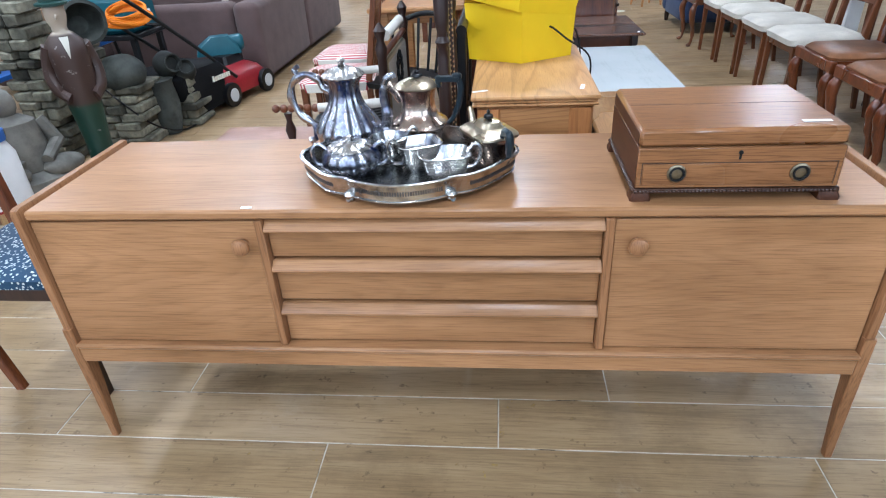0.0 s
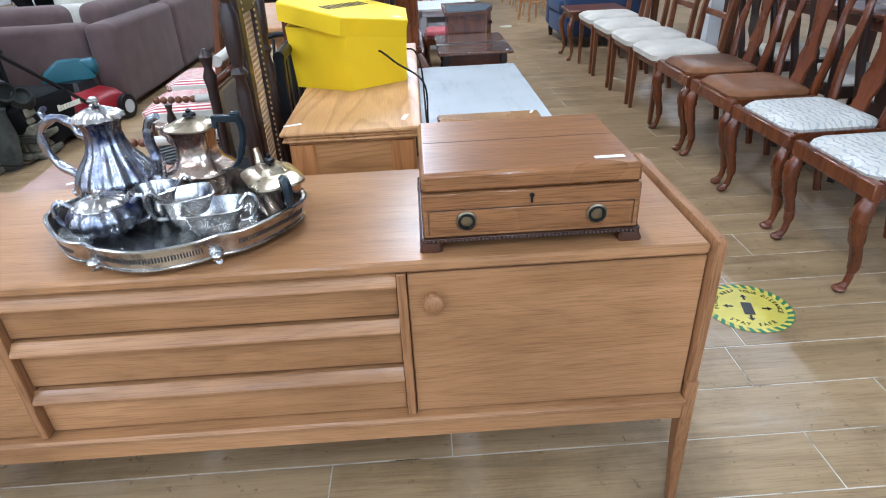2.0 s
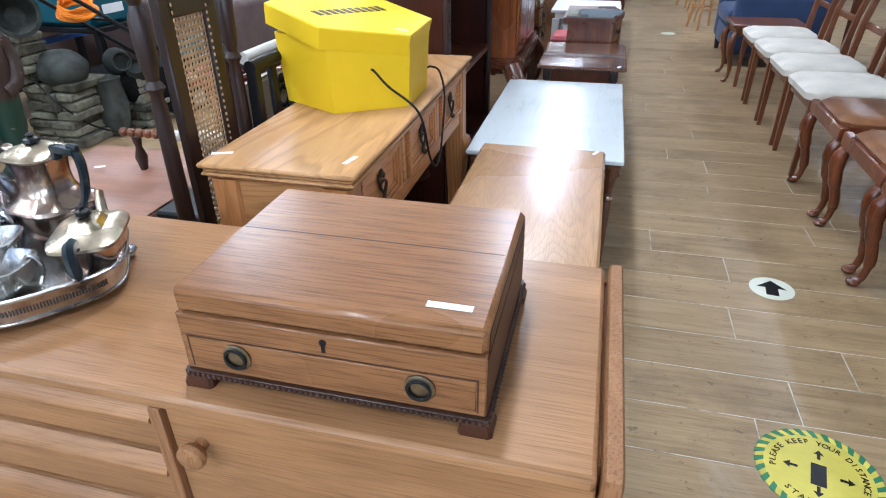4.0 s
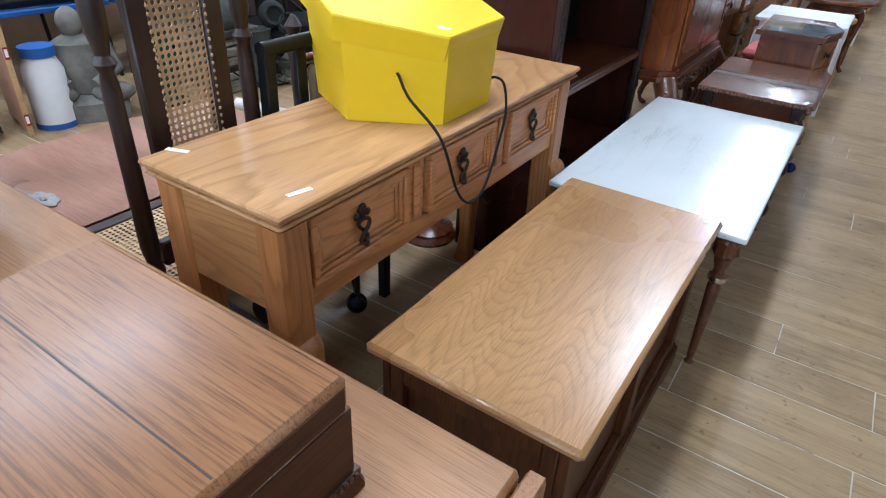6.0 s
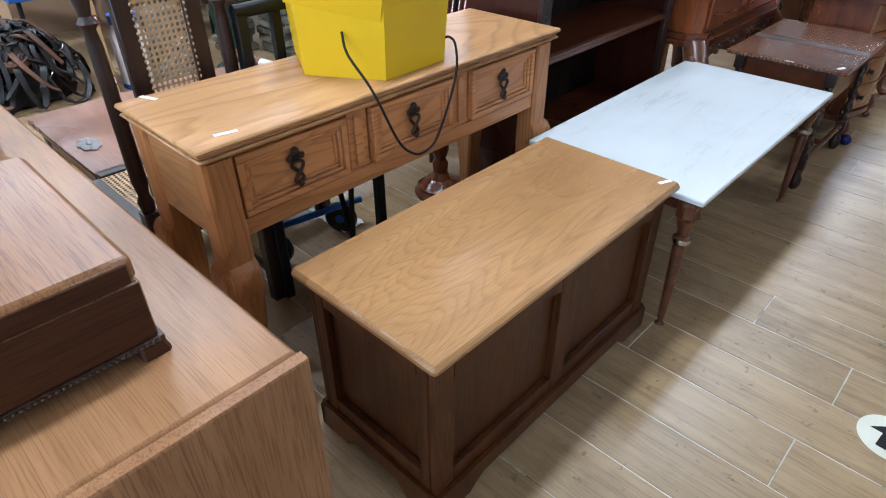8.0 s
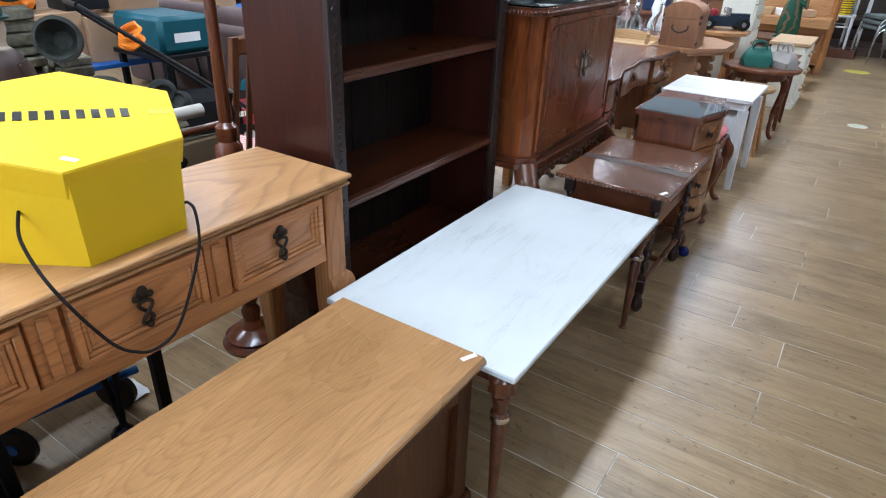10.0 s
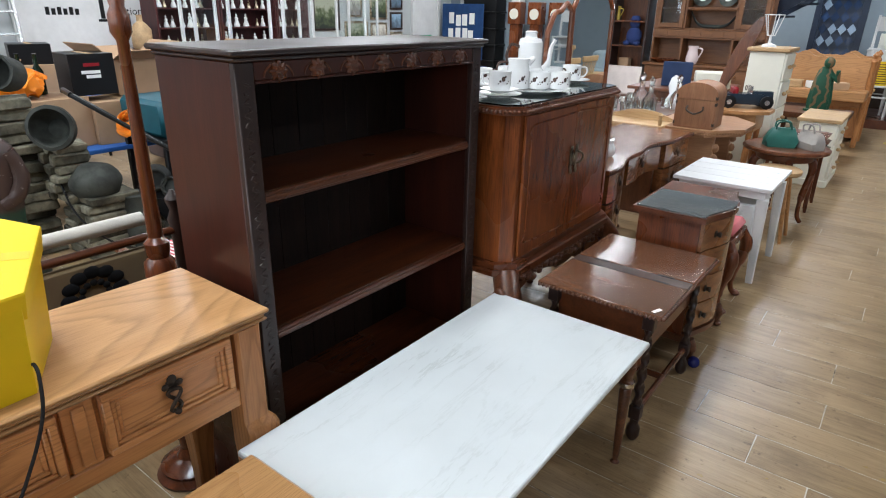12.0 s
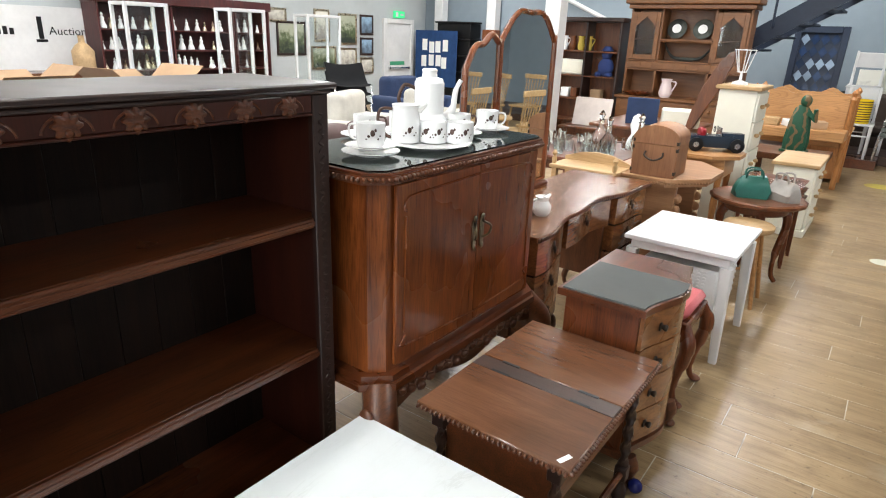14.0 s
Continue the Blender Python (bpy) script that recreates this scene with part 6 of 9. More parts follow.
def straight_chair(x, y):
    t = thing("dining_chair", "mid-brown dining chair with cream upholstered seat", "chair", x, y, 0, random.uniform(-1.5, 1.5), "cream chairs in the row")
    for s in (-1, 1):
        part("front_leg", M().loft([(-0.2, s * 0.2, 0, 0.012, 0.012), (-0.195, s * 0.2, 0.4, 0.018, 0.018)]), CHAIR_L, t)
        part("back_post", M().loft([(0.26, s * 0.17, 0, 0.014, 0.014), (0.2, s * 0.175, 0.42, 0.019, 0.016), (0.225, s * 0.18, 0.66, 0.016, 0.016), (0.285, s * 0.185, 0.93, 0.013, 0.015)]), CHAIR_L, t)
        part("side_rail", M().box(-0.19, s * 0.2 - 0.011, 0.36, 0.19, s * 0.2 + 0.011, 0.405), CHAIR_L, t)
    part("front_rail", M().box(-0.21, -0.185, 0.36, -0.19, 0.185, 0.405), CHAIR_L, t)
    part("top_rail", M().box(0.262, -0.175, 0.83, 0.284, 0.175, 0.915, 0.008), CHAIR_L, t)
    part("mid_rail", M().box(0.23, -0.17, 0.62, 0.248, 0.17, 0.66, 0.006), CHAIR_L, t)
    part("seat", M().loft([(-0.01, 0, 0.406, 0.22, 0.225), (-0.01, 0, 0.44, 0.225, 0.228), (-0.005, 0, 0.462, 0.2, 0.205), (0, 0, 0.47, 0.13, 0.14)]), CREAMSEAT, t, "cream upholstered seat", angle=60)


for _y in (4.375, 4.865, 5.36, 5.85):
    straight_chair(2.14, _y)


def long_stool():
    t = thing("side_table", "low dark table with cabriole legs", "table", 2.13, 6.36)
    part("top", M().box(-0.27, -0.2, 0.42, 0.27, 0.2, 0.45, 0.008), MAHO_Y, t)
    part("apron", M().box(-0.24, -0.17, 0.36, 0.24, 0.17, 0.419, 0.004), CHAIR_L, t)
    for x, sx in ((-0.23, -1), (0.23, 1)):
        for y, sy in ((-0.16, -1), (0.16, 1)):
            cabriole(x, y, 0.38, 0.9, t, CHAIR_L, sx, sy)


long_stool()


def armchair(x, y, rz, mat, label, w=0.42, name="armchair"):
    t = thing(name, label, "armchair", x, y, 0, rz)
    part("base", M().soft(-0.4, -w + 0.1, 0.1, 0.34, w - 0.1, 0.3, 0.03), mat, t)
    part("cushion", M().soft(-0.42, -w + 0.11, 0.3, 0.26, w - 0.11, 0.45, 0.05), mat, t)
    part("backrest", M().soft(0.2, -w + 0.1, 0.305, 0.42, w - 0.1, 0.86, 0.07), mat, t)
    for s in (-1, 1):
        part("arm", M().soft(-0.4, s * w - 0.09, 0.1, 0.4, s * w + 0.09, 0.6, 0.06), mat, t)
        for xx in (-0.36, 0.36):
            part("foot", M().lathe([(0.02, 0), (0.028, 0.1)], c=(xx, s * (w - 0.06), 0), seg=12), DARK_Z, t)


armchair(2.36, 7.25, 0, NAVY, "navy blue upholstered armchair on short legs")


def dining_table(x, y, w, d, z, mat, label):
    t = thing("dining_table", label, "table", x, y)
    part("top", M().box(-w, -d, z - 0.03, w, d, z, 0.008), mat, t)
    part("apron", M().box(-w + 0.06, -d + 0.06, z - 0.1, w - 0.06, d - 0.06, z - 0.031, 0.003), mat, t)
    for sx in (-1, 1):
        for sy in (-1, 1):
            part("leg", M().loft([(sx * (w - 0.09), sy * (d - 0.09), 0, 0.025, 0.025), (sx * (w - 0.09), sy * (d - 0.09), z - 0.0315, 0.035, 0.035)]), mat, t)


dining_table(3.2, 3.6, 0.42, 1.0, 0.74, MAHO_Y, "long dark mahogany dining table")
single("white_tablecloth", M().sheet(30, 30, lambda u, v: (2.85 + 0.6 * u, 2.95 + 0.7 * v, 0.758 + 0.03 * noise.noise(Vector((u * 5, v * 5, 1))) + 0.012)).rough(0.01, 0.1), CREAMSEAT, "crumpled white tablecloth on the dining table", "tablecloth")
dining_table(3.25, 6.0, 0.45, 0.9, 0.74, CHAIR_L, "mid-brown wooden dining table")
single("white_post", M().box(2.62, 5.0, 0, 2.72, 5.1, CEIL, 0.006), WHITEWOOD, "white painted steel roof post", "post", kind="structure")
for _y in (2.4, 2.95, 3.5, 4.1):
    queen_anne(2.72, _y, CREAMSEAT, DARK_Z, "dark dining chair tucked against the long table", "chairs at the long table", "cream seat").matrix_basis = pose(2.72, _y, 0, 0, 0, 180)

# ---- chair beside the sideboard ----


def blue_chair():
    t = thing("dining_chair", "dark wooden chair with blue patterned seat", "chair", -1.29, 1.655, 0, 180)
    for s in (-1, 1):
        part("front_leg", M().loft([(-0.2, s * 0.17, 0, 0.014, 0.014), (-0.19, s * 0.175, 0.4, 0.02, 0.02)]), DARK_Z, t)
        part("back_post", M().loft([(0.1, s * 0.155, 0, 0.014, 0.014), (0.17, s * 0.165, 0.4, 0.018, 0.018), (0.19, s * 0.17, 0.6, 0.018, 0.018), (0.26, s * 0.175, 0.95, 0.014, 0.018)]), CHAIR_W, t)
    part("seat_frame", M().box(-0.205, -0.2, 0.365, 0.19, 0.2, 0.408, 0.004), DARK_Z, t)
    part("seat", M().loft([(-0.01, 0, 0.409, 0.2, 0.205), (-0.01, 0, 0.435, 0.2, 0.205), (0, 0, 0.452, 0.15, 0.16)]), BLUESEAT, t, "blue cloth seat with pale dots", angle=60)
    part("seat_trim", M().tube([(-0.206, -0.2, 0.405), (-0.206, 0.2, 0.405)], 0.006, 6), CREAMSEAT, t)
    part("top_rail", M().box(0.235, -0.17, 0.82, 0.262, 0.17, 0.92, 0.008), CHAIR_W, t)
    part("mid_rail", M().box(0.2, -0.17, 0.58, 0.222, 0.17, 0.63, 0.006), CHAIR_W, t)


blue_chair()

# ---- cane chair behind the pine table ----


def cane_sheet(w, h, nx, nz, hole=0.36):
    """A woven panel with a hole in every cell, in the plane x = 0, from z = 0."""
    m = M()
    cw, ch = w / nx, h / nz
    for i in range(nx):
        for j in range(nz):
            cy, cz = -w / 2 + (i + 0.5) * cw, (j + 0.5) * ch
            o = [(cy - cw / 2, cz - ch / 2), (cy, cz - ch / 2), (cy + cw / 2, cz - ch / 2), (cy + cw / 2, cz), (cy + cw / 2, cz + ch / 2), (cy, cz + ch / 2), (cy - cw / 2, cz + ch / 2), (cy - cw / 2, cz)]
            q = [(cy + hole * cw * math.cos(radians(225 + 45 * k)), cz + hole * ch * math.sin(radians(225 + 45 * k))) for k in range(8)]
            f = 0.0012
            vs = [(f, *p) for p in o] + [(f, *p) for p in q] + [(-f, *p) for p in q]
            fs = [(k, (k + 1) % 8, 8 + (k + 1) % 8, 8 + k) for k in range(8)] + [(8 + k, 8 + (k + 1) % 8, 16 + (k + 1) % 8, 16 + k) for k in range(8)]
            m.add(vs, fs)
    return m


def cane_chair():
    t = thing("cane_chair", "tall dark carved chair with cane back and seat", "chair", -0.02, 2.065, 0, 0)
    prof = [(0.017, 0.47), (0.021, 0.5), (0.014, 0.52), (0.02, 0.56), (0.017, 0.9), (0.013, 0.93), (0.022, 0.945), (0.013, 0.96), (0.02, 1.0), (0.022, 1.08), (0.012, 1.11), (0.02, 1.13), (0.005, 1.16)]
    for s in (-1, 1):
        p = part("back_post", M().lathe(prof, c=(0, s * 0.155, 0), seg=16).loft([(0, s * 0.155, 0, 0.02, 0.02), (0, s * 0.155, 0.47, 0.021, 0.021)]), DARK_Z, t)
        part("front_leg", M().loft([(-0.4, s * 0.17, 0, 0.02, 0.02), (-0.4, s * 0.17, 0.4, 0.021, 0.021)]), DARK_Z, t)
        part("seat_rail", M().box(-0.38, s * 0.165 - 0.02, 0.385, -0.021, s * 0.165 + 0.02, 0.425), DARK_Z, t)
        part("back_stile", M().box(-0.012, s * 0.081 - 0.022, 0.52, 0.012, s * 0.081 + 0.022, 1.12, 0.004), DARK_Z, t)
        nails = M()
        for k in range(34):
            nails.ball(-0.012, s * 0.062, 0.57 + k * 0.016, 0.003, 0.003, 0.004, seg=5, rows=4)
            nails.ball(0.012, s * 0.062, 0.57 + k * 0.016, 0.003, 0.003, 0.004, seg=5, rows=4)
        part("cane_edging", nails, CANE, t)
    for x in (-0.42, -0.018):
        part("seat_rail", M().box(x - 0.0, -0.145, 0.385, x + 0.036, 0.145, 0.425), DARK_Z, t)
    part("back_rail", M().box(-0.012, -0.134, 0.5, 0.012, 0.134, 0.56, 0.004), DARK_Z, t)
    part("crest_rail", M().box(-0.012, -0.073, 1.07, 0.012, 0.073, 1.12, 0.004), DARK_Z, t)
    part("back_cane", cane_sheet(0.12, 0.51, 9, 36).move(pose(0, 0, 0.56)), CANE, t, "woven cane panel with holes")
    part("seat_cane", cane_sheet(0.29, 0.36, 20, 25).move(pose(-0.02, 0, 0.42, 0, -90, 0)), CANE, t, "woven cane seat")
    part("stretcher", M().tube([(-0.4, -0.15, 0.12), (-0.4, 0.15, 0.12)], 0.013, 8), DARK_Z, t)
    for s in (-1, 1):
        part("stretcher", M().tube([(-0.38, s * 0.165, 0.1), (-0.02, s * 0.155, 0.1)], 0.013, 8), DARK_Z, t)


cane_chair()


def black_chair():
    """Slatted black chair with its back against the pine table."""
    t = thing("black_slatted_chair", "black painted slat-back chair behind the pine table", "chair", 0.0, 2.46)
    for s in (-1, 1):
        part("back_post", M().loft([(0, s * 0.21, 0, 0.016, 0.016), (0, s * 0.21, 0.45, 0.017, 0.017), (0.012, s * 0.21, 0.91, 0.015, 0.015)]), BLACKIRON, t)
        part("front_leg", M().loft([(-0.38, s * 0.2, 0, 0.015, 0.015), (-0.38, s * 0.2, 0.43, 0.018, 0.018)]), BLACKIRON, t)
        part("side_rail", M().box(-0.37, s * 0.2 - 0.012, 0.38, -0.015, s * 0.2 + 0.012, 0.43, 0.003), BLACKIRON, t)
    part("crest_rail", M().tube([(0.012, -0.225, 0.915), (0.012, 0.225, 0.915)], 0.018, 10), BLACKIRON, t)
    part("back_rail", M().box(-0.008, -0.2, 0.56, 0.012, 0.2, 0.59, 0.003), BLACKIRON, t)
    for k in range(3):
        y = -0.105 + 0.105 * k
        part("slat", M().box(-0.002, y - 0.016, 0.59, 0.014, y + 0.016, 0.9, 0.003), BLACKIRON, t)
    part("seat", M().box(-0.41, -0.22, 0.43, 0.01, 0.22, 0.455, 0.008), BLACKIRON, t)


black_chair()


def worn_table():
    t = thing("low_brown_table", "worn low brown table with carved flower ornament", "table")
    xa, xb, ya, yb, z = -1.15, -0.50, 1.93, 2.86, 0.4
    part("top", M().sheet(28, 36, lambda u, v: (xa + (xb - xa) * u, ya + (yb - ya) * v, z + 0.006 * math.sin(v * 16) * math.sin(u * 3.1) + 0.004 * noise.noise(Vector((u * 4, v * 5, 0)))))
         .box(xa, ya, z - 0.03, xb, yb, z - 0.008, 0.004), WORN, t, "buckled brown veneer top")
    part("apron", M().box(xa + 0.03, ya + 0.03, z - 0.11, xb - 0.03, yb - 0.03, z - 0.031, 0.004), DARK_Y, t)
    for x in (xa + 0.05, xb - 0.05):
        for y in (ya + 0.05, yb - 0.05):
            part("leg", M().loft([(x, y, 0, 0.022, 0.022), (x, y, z - 0.031, 0.026, 0.026)]), DARK_Z, t)
    o = M()
    for k in range(7):
        a = 2 * math.pi * k / 7
        o.ball(-0.72 + 0.04 * math.cos(a), 2.0 + 0.022 * math.sin(a), z + 0.006, 0.026, 0.016, 0.007, 8, 5)
    part("carved_flower", o.ball(-0.72, 2.0, z + 0.008, 0.014, 0.01, 0.008, 8, 5), plain("grey_worn_carving", (0.3, 0.29, 0.28), 0.5, vary=0.3), t, "greyed carved flower")
    part("price_label", M().box(-0.02, -0.008, 0, 0.02, 0.008, 0.0012, 0).move(pose(-0.95, 2.62, z + 0.009, 0, 0, 30)), LABEL, t, "white paper label")


worn_table()


def iron_chair():
    t = thing("iron_grate", "round black iron slatted grate lying on the armchair", "grate", -0.56, 2.98, 0.3705, 35)
    part("rim", M().tube([(0.19 * math.cos(a), 0.19 * math.sin(a), 0.03) for a in np.linspace(0, 2 * math.pi, 33)], 0.011, 8), BLACKIRON, t)
    for k in range(8):
        y = -0.15 + k * 0.043
        w = math.sqrt(max(0.185 ** 2 - y * y, 0.001))
        part("slat", M().box(-w, y - 0.013, 0.024, w, y + 0.013, 0.036, 0.003), BLACKIRON, t)
    for a in (45, 165, 285):
        part("foot", M().lathe([(0.012, 0), (0.012, 0.025)], c=(0.17 * math.cos(radians(a)), 0.17 * math.sin(radians(a)), 0), seg=10), BLACKIRON, t)
    t = thing("windsor_chair", "black painted hoop-back wooden chair", "chair", -0.36, 3.52, 0, 60)
    part("seat", M().loft([(0, 0, 0.42, 0.19, 0.19), (0, 0, 0.45, 0.2, 0.2)]), BLACKIRON, t)
    part("back_hoop", M().tube(bezier([(0.02, -0.2, 0.45), (0.04, -0.22, 0.66), (0.2, -0.1, 0.74), (0.24, 0.0, 0.75), (0.2, 0.1, 0.74), (0.04, 0.22, 0.66), (0.02, 0.2, 0.45)], 6), 0.014, 8), BLACKIRON, t)
    for k in range(7):
        a = radians(-66 + k * 22)
        part("spindle", M().tube([(0.16 * math.cos(a), 0.17 * math.sin(a), 0.45), (0.22 * math.cos(a), 0.2 * math.sin(a), 0.73)], 0.008, 6), BLACKIRON, t)
    for a in (45, 135, 225, 315):
        c, s = math.cos(radians(a)), math.sin(radians(a))
        part("leg", M().tube([(c * 0.15, s * 0.15, 0.42), (c * 0.22, s * 0.22, 0)], [0.016, 0.012], 8), BLACKIRON, t)


iron_chair()


def folding_trolley():
    t = thing("folding_trolley", "folded black and blue tubular trolley with wheels", "trolley", 0, 0)
    part("rod", M().tube([(-0.01, 2.54, 0.05), (-0.05, 2.60, 0.5)], 0.01, 8), BLACKIRON, t)
    part("rod", M().tube([(-0.015, 2.55, 0.05), (-0.09, 2.52, 0.5)], 0.01, 8), BLACKIRON, t)
    part("ball_foot", M().ball(-0.012, 2.54, 0.036, 0.036), plain("glossy_black", (0.006, 0.007, 0.015), 0.12), t, "glossy black ball foot")
    part("blue_bar", M().tube([(-0.16, 2.30, 0.16), (-0.1, 2.66, 0.16)], 0.012, 8), BLUE, t, "blue tube")
    part("cross_rod", M().tube([(-0.3, 2.32, 0.1), (-0.06, 2.45, 0.45)], 0.011, 8), BLACKIRON, t)
    for y in (2.33, 2.62):
        w = part("wheel", M().lathe([(0.045, -0.014), (0.062, -0.01), (0.062, 0.01), (0.045, 0.014)], m=pose(0, 0, 0, 90, 0, 30), c=(-0.18, y, 0.063), seg=20), BLACK, t, "black rubber wheel")
        part("hub", M().lathe([(0.018, -0.017), (0.018, 0.017)], m=pose(0, 0, 0, 90, 0, 30), c=(-0.18, y, 0.063), seg=12), BLUE, w)


folding_trolley()
single("crumpled_leaflet", M().sheet(8, 6, lambda u, v: (-0.38 + 0.16 * u, 2.56 + 0.1 * v, 0.004 + 0.02 * abs(noise.noise(Vector((u * 4, v * 4, 3))))))
       .rough(0.006, 0.05), LABEL, "crumpled white printed leaflet on the floor", "leaflet", pose(0.065, 0.05, 0.003))


def standard_lamp():
    t = thing("standard_lamp", "turned dark wooden standard lamp without shade", "floor lamp", -0.118, 3.105)
    part("base", M().lathe([(0.108, 0), (0.112, 0.012), (0.1, 0.025), (0.094, 0.03), (0.098, 0.042), (0.08, 0.055), (0.045, 0.07), (0.03, 0.1)], seg=36), CHAIR_W, t)
    part("stem", M().lathe([(0.03, 0.1), (0.034, 0.14), (0.022, 0.16), (0.036, 0.2), (0.03, 0.4), (0.024, 0.55), (0.042, 0.57), (0.042, 0.6), (0.026, 0.62), (0.044, 0.68), (0.042, 0.75), (0.03, 0.765), (0.034, 0.79), (0.034, 0.81), (0.02, 0.825), (0.021, 0.85), (0.016, 1.2), (0.0145, 1.35), (0.026, 1.37), (0.026, 1.41), (0.017, 1.43), (0.024, 1.47), (0.012, 1.52)], seg=24), CHAIR_W, t)
    part("lamp_holder", M().lathe([(0.016, 1.52), (0.018, 1.56), (0.014, 1.6)], seg=16), BRASS, t, "brass lamp holder")


standard_lamp()


def embroidered_chair():
    """Front towards -x."""
    t = thing("embroidered_armchair", "low bobbin-turned armchair with embroidered back panel", "armchair", -0.56, 2.98, 0, 0)
    part("back_panel", M().box(0.2, -0.26, 0.42, 0.23, 0.26, 0.72, 0.012), cloth("embroidered_cloth", (0.17, 0.12, 0.065)), t, "brown embroidered panel")
    fl = M()
    for k in range(12):
        a = 2 * math.pi * k / 12
        fl.ball(0.232, 0.02 + 0.075 * math.cos(a), 0.62 + 0.07 * math.sin(a), 0.004, 0.026, 0.02, 8, 5)
        fl.ball(0.232, 0.02 + 0.04 * math.cos(a), 0.62 + 0.037 * math.sin(a), 0.004, 0.012, 0.011, 6, 4)
    part("embroidered_flower", fl, BLACKBAG, t, "black embroidered flower")
    part("back_rail", M().tube([(0.215, -0.3, 0.745), (0.215, 0.3, 0.745)], 0.014, 10), DARK_Y, t)
    part("padded_rail", M().tube([(0.215, -0.2, 0.81), (0.215, 0.2, 0.81)], 0.022, 12), OATMEAL, t, "worn pale padded rail")
    for s in (-1, 1):
        part("back_post", M().lathe([(0.018, 0), (0.018, 0.4), (0.024, 0.42), (0.016, 0.46), (0.02, 0.74), (0.026, 0.78), (0.014, 0.81), (0.026, 0.85), (0.006, 0.88)], c=(0.215, s * 0.31, 0), seg=14), DARK_Z, t)
        part("front_leg", M().lathe([(0.016, 0), (0.018, 0.3), (0.026, 0.36), (0.014, 0.4), (0.024, 0.45), (0.012, 0.49), (0.018, 0.525)], c=(-0.22, s * 0.32, 0), seg=14), DARK_Z, t)
        bob = M()
        for k in range(6):
            bob.ball(-0.27 + k * 0.035, s * 0.32, 0.545, 0.0185, 0.018, 0.018, 8, 6)
        part("bobbin_end", bob, CHAIR_L, t)
        part("padded_arm", M().tube([(-0.08, s * 0.32, 0.545), (0.2, s * 0.315, 0.56)], 0.02, 12), OATMEAL, t, "worn pale padded arm")
        part("side_rail", M().box(-0.22, s * 0.32 - 0.012, 0.26, 0.2, s * 0.32 + 0.012, 0.3), DARK_Z, t)
    part("seat", M().box(-0.25, -0.3, 0.3, 0.19, 0.3, 0.37, 0.03), OATMEAL, t, "pale worn seat")


embroidered_chair()


def striped_chair(x, y, rz):
    t = thing("dining_chair", "brown slat-back chair with red striped seat", "chair", x, y, 0, rz, "striped chairs")
    for s in (-1, 1):
        part("front_leg", M().loft([(-0.18, s * 0.18, 0, 0.015, 0.015), (-0.18, s * 0.18, 0.43, 0.019, 0.019)]), CHAIR_L, t)
        part("back_post", M().loft([(0.2, s * 0.17, 0, 0.015, 0.015), (0.18, s * 0.175, 0.44, 0.018, 0.018), (0.27, s * 0.18, 1.0, 0.014, 0.016)]), CHAIR_L, t)
    part("seat", M().loft([(0, 0, 0.41, 0.205, 0.21), (0, 0, 0.455, 0.21, 0.215), (0, 0, 0.48, 0.16, 0.16)]), STRIPED, t, "red and white striped seat", angle=60)
    part("top_rail", M().box(0.25, -0.18, 0.93, 0.275, 0.18, 1.0, 0.01), CHAIR_L, t)
    for k in range(5):
        part("back_slat", M().loft([(0.19, -0.1 + k * 0.05, 0.46, 0.005, 0.014), (0.262, -0.1 + k * 0.05, 0.935, 0.005, 0.014)]), CHAIR_L, t)


striped_chair(-0.78, 3.62, 5)
striped_chair(-0.85, 4.2, 0)
dining_table(-0.37, 4.6, 0.3, 0.62, 0.75, PINE_X, "pine kitchen table with square legs")

# ---- sofa, mower and garden things ----


def sofa():
    t = thing("corner_sofa", "mauve suede corner sofa seen from behind", "sofa")
    for y0, y1 in ((5.22, 6.55), (6.57, 7.95)):
        part("back_section", M().soft(-2.05, y0, 0.04, -1.83, y1, 0.66, 0.06), MAUVE, t)
    for x0, x1 in ((-3.2, -2.06), (-4.4, -3.21)):
        part("back_section", M().soft(x0, 5.24, 0.04, x1, 5.46, 0.66, 0.06), MAUVE, t)
    part("seat", M().soft(-2.75, 5.47, 0.1, -2.06, 7.9, 0.42, 0.05), MAUVE, t)
    part("seat", M().soft(-4.35, 5.47, 0.1, -2.76, 6.2, 0.42, 0.05), MAUVE, t)
    for y0, y1 in ((5.5, 6.5), (6.55, 7.8)):
        part("back_cushion", M().soft(-2.2, y0, 0.45, -1.98, y1, 0.78, 0.08), MAUVE, t)
    for x0, x1 in ((-3.2, -2.25), (-4.3, -3.25)):
        part("back_cushion", M().soft(x0, 5.36, 0.45, x1, 5.6, 0.78, 0.08), MAUVE, t)


sofa()


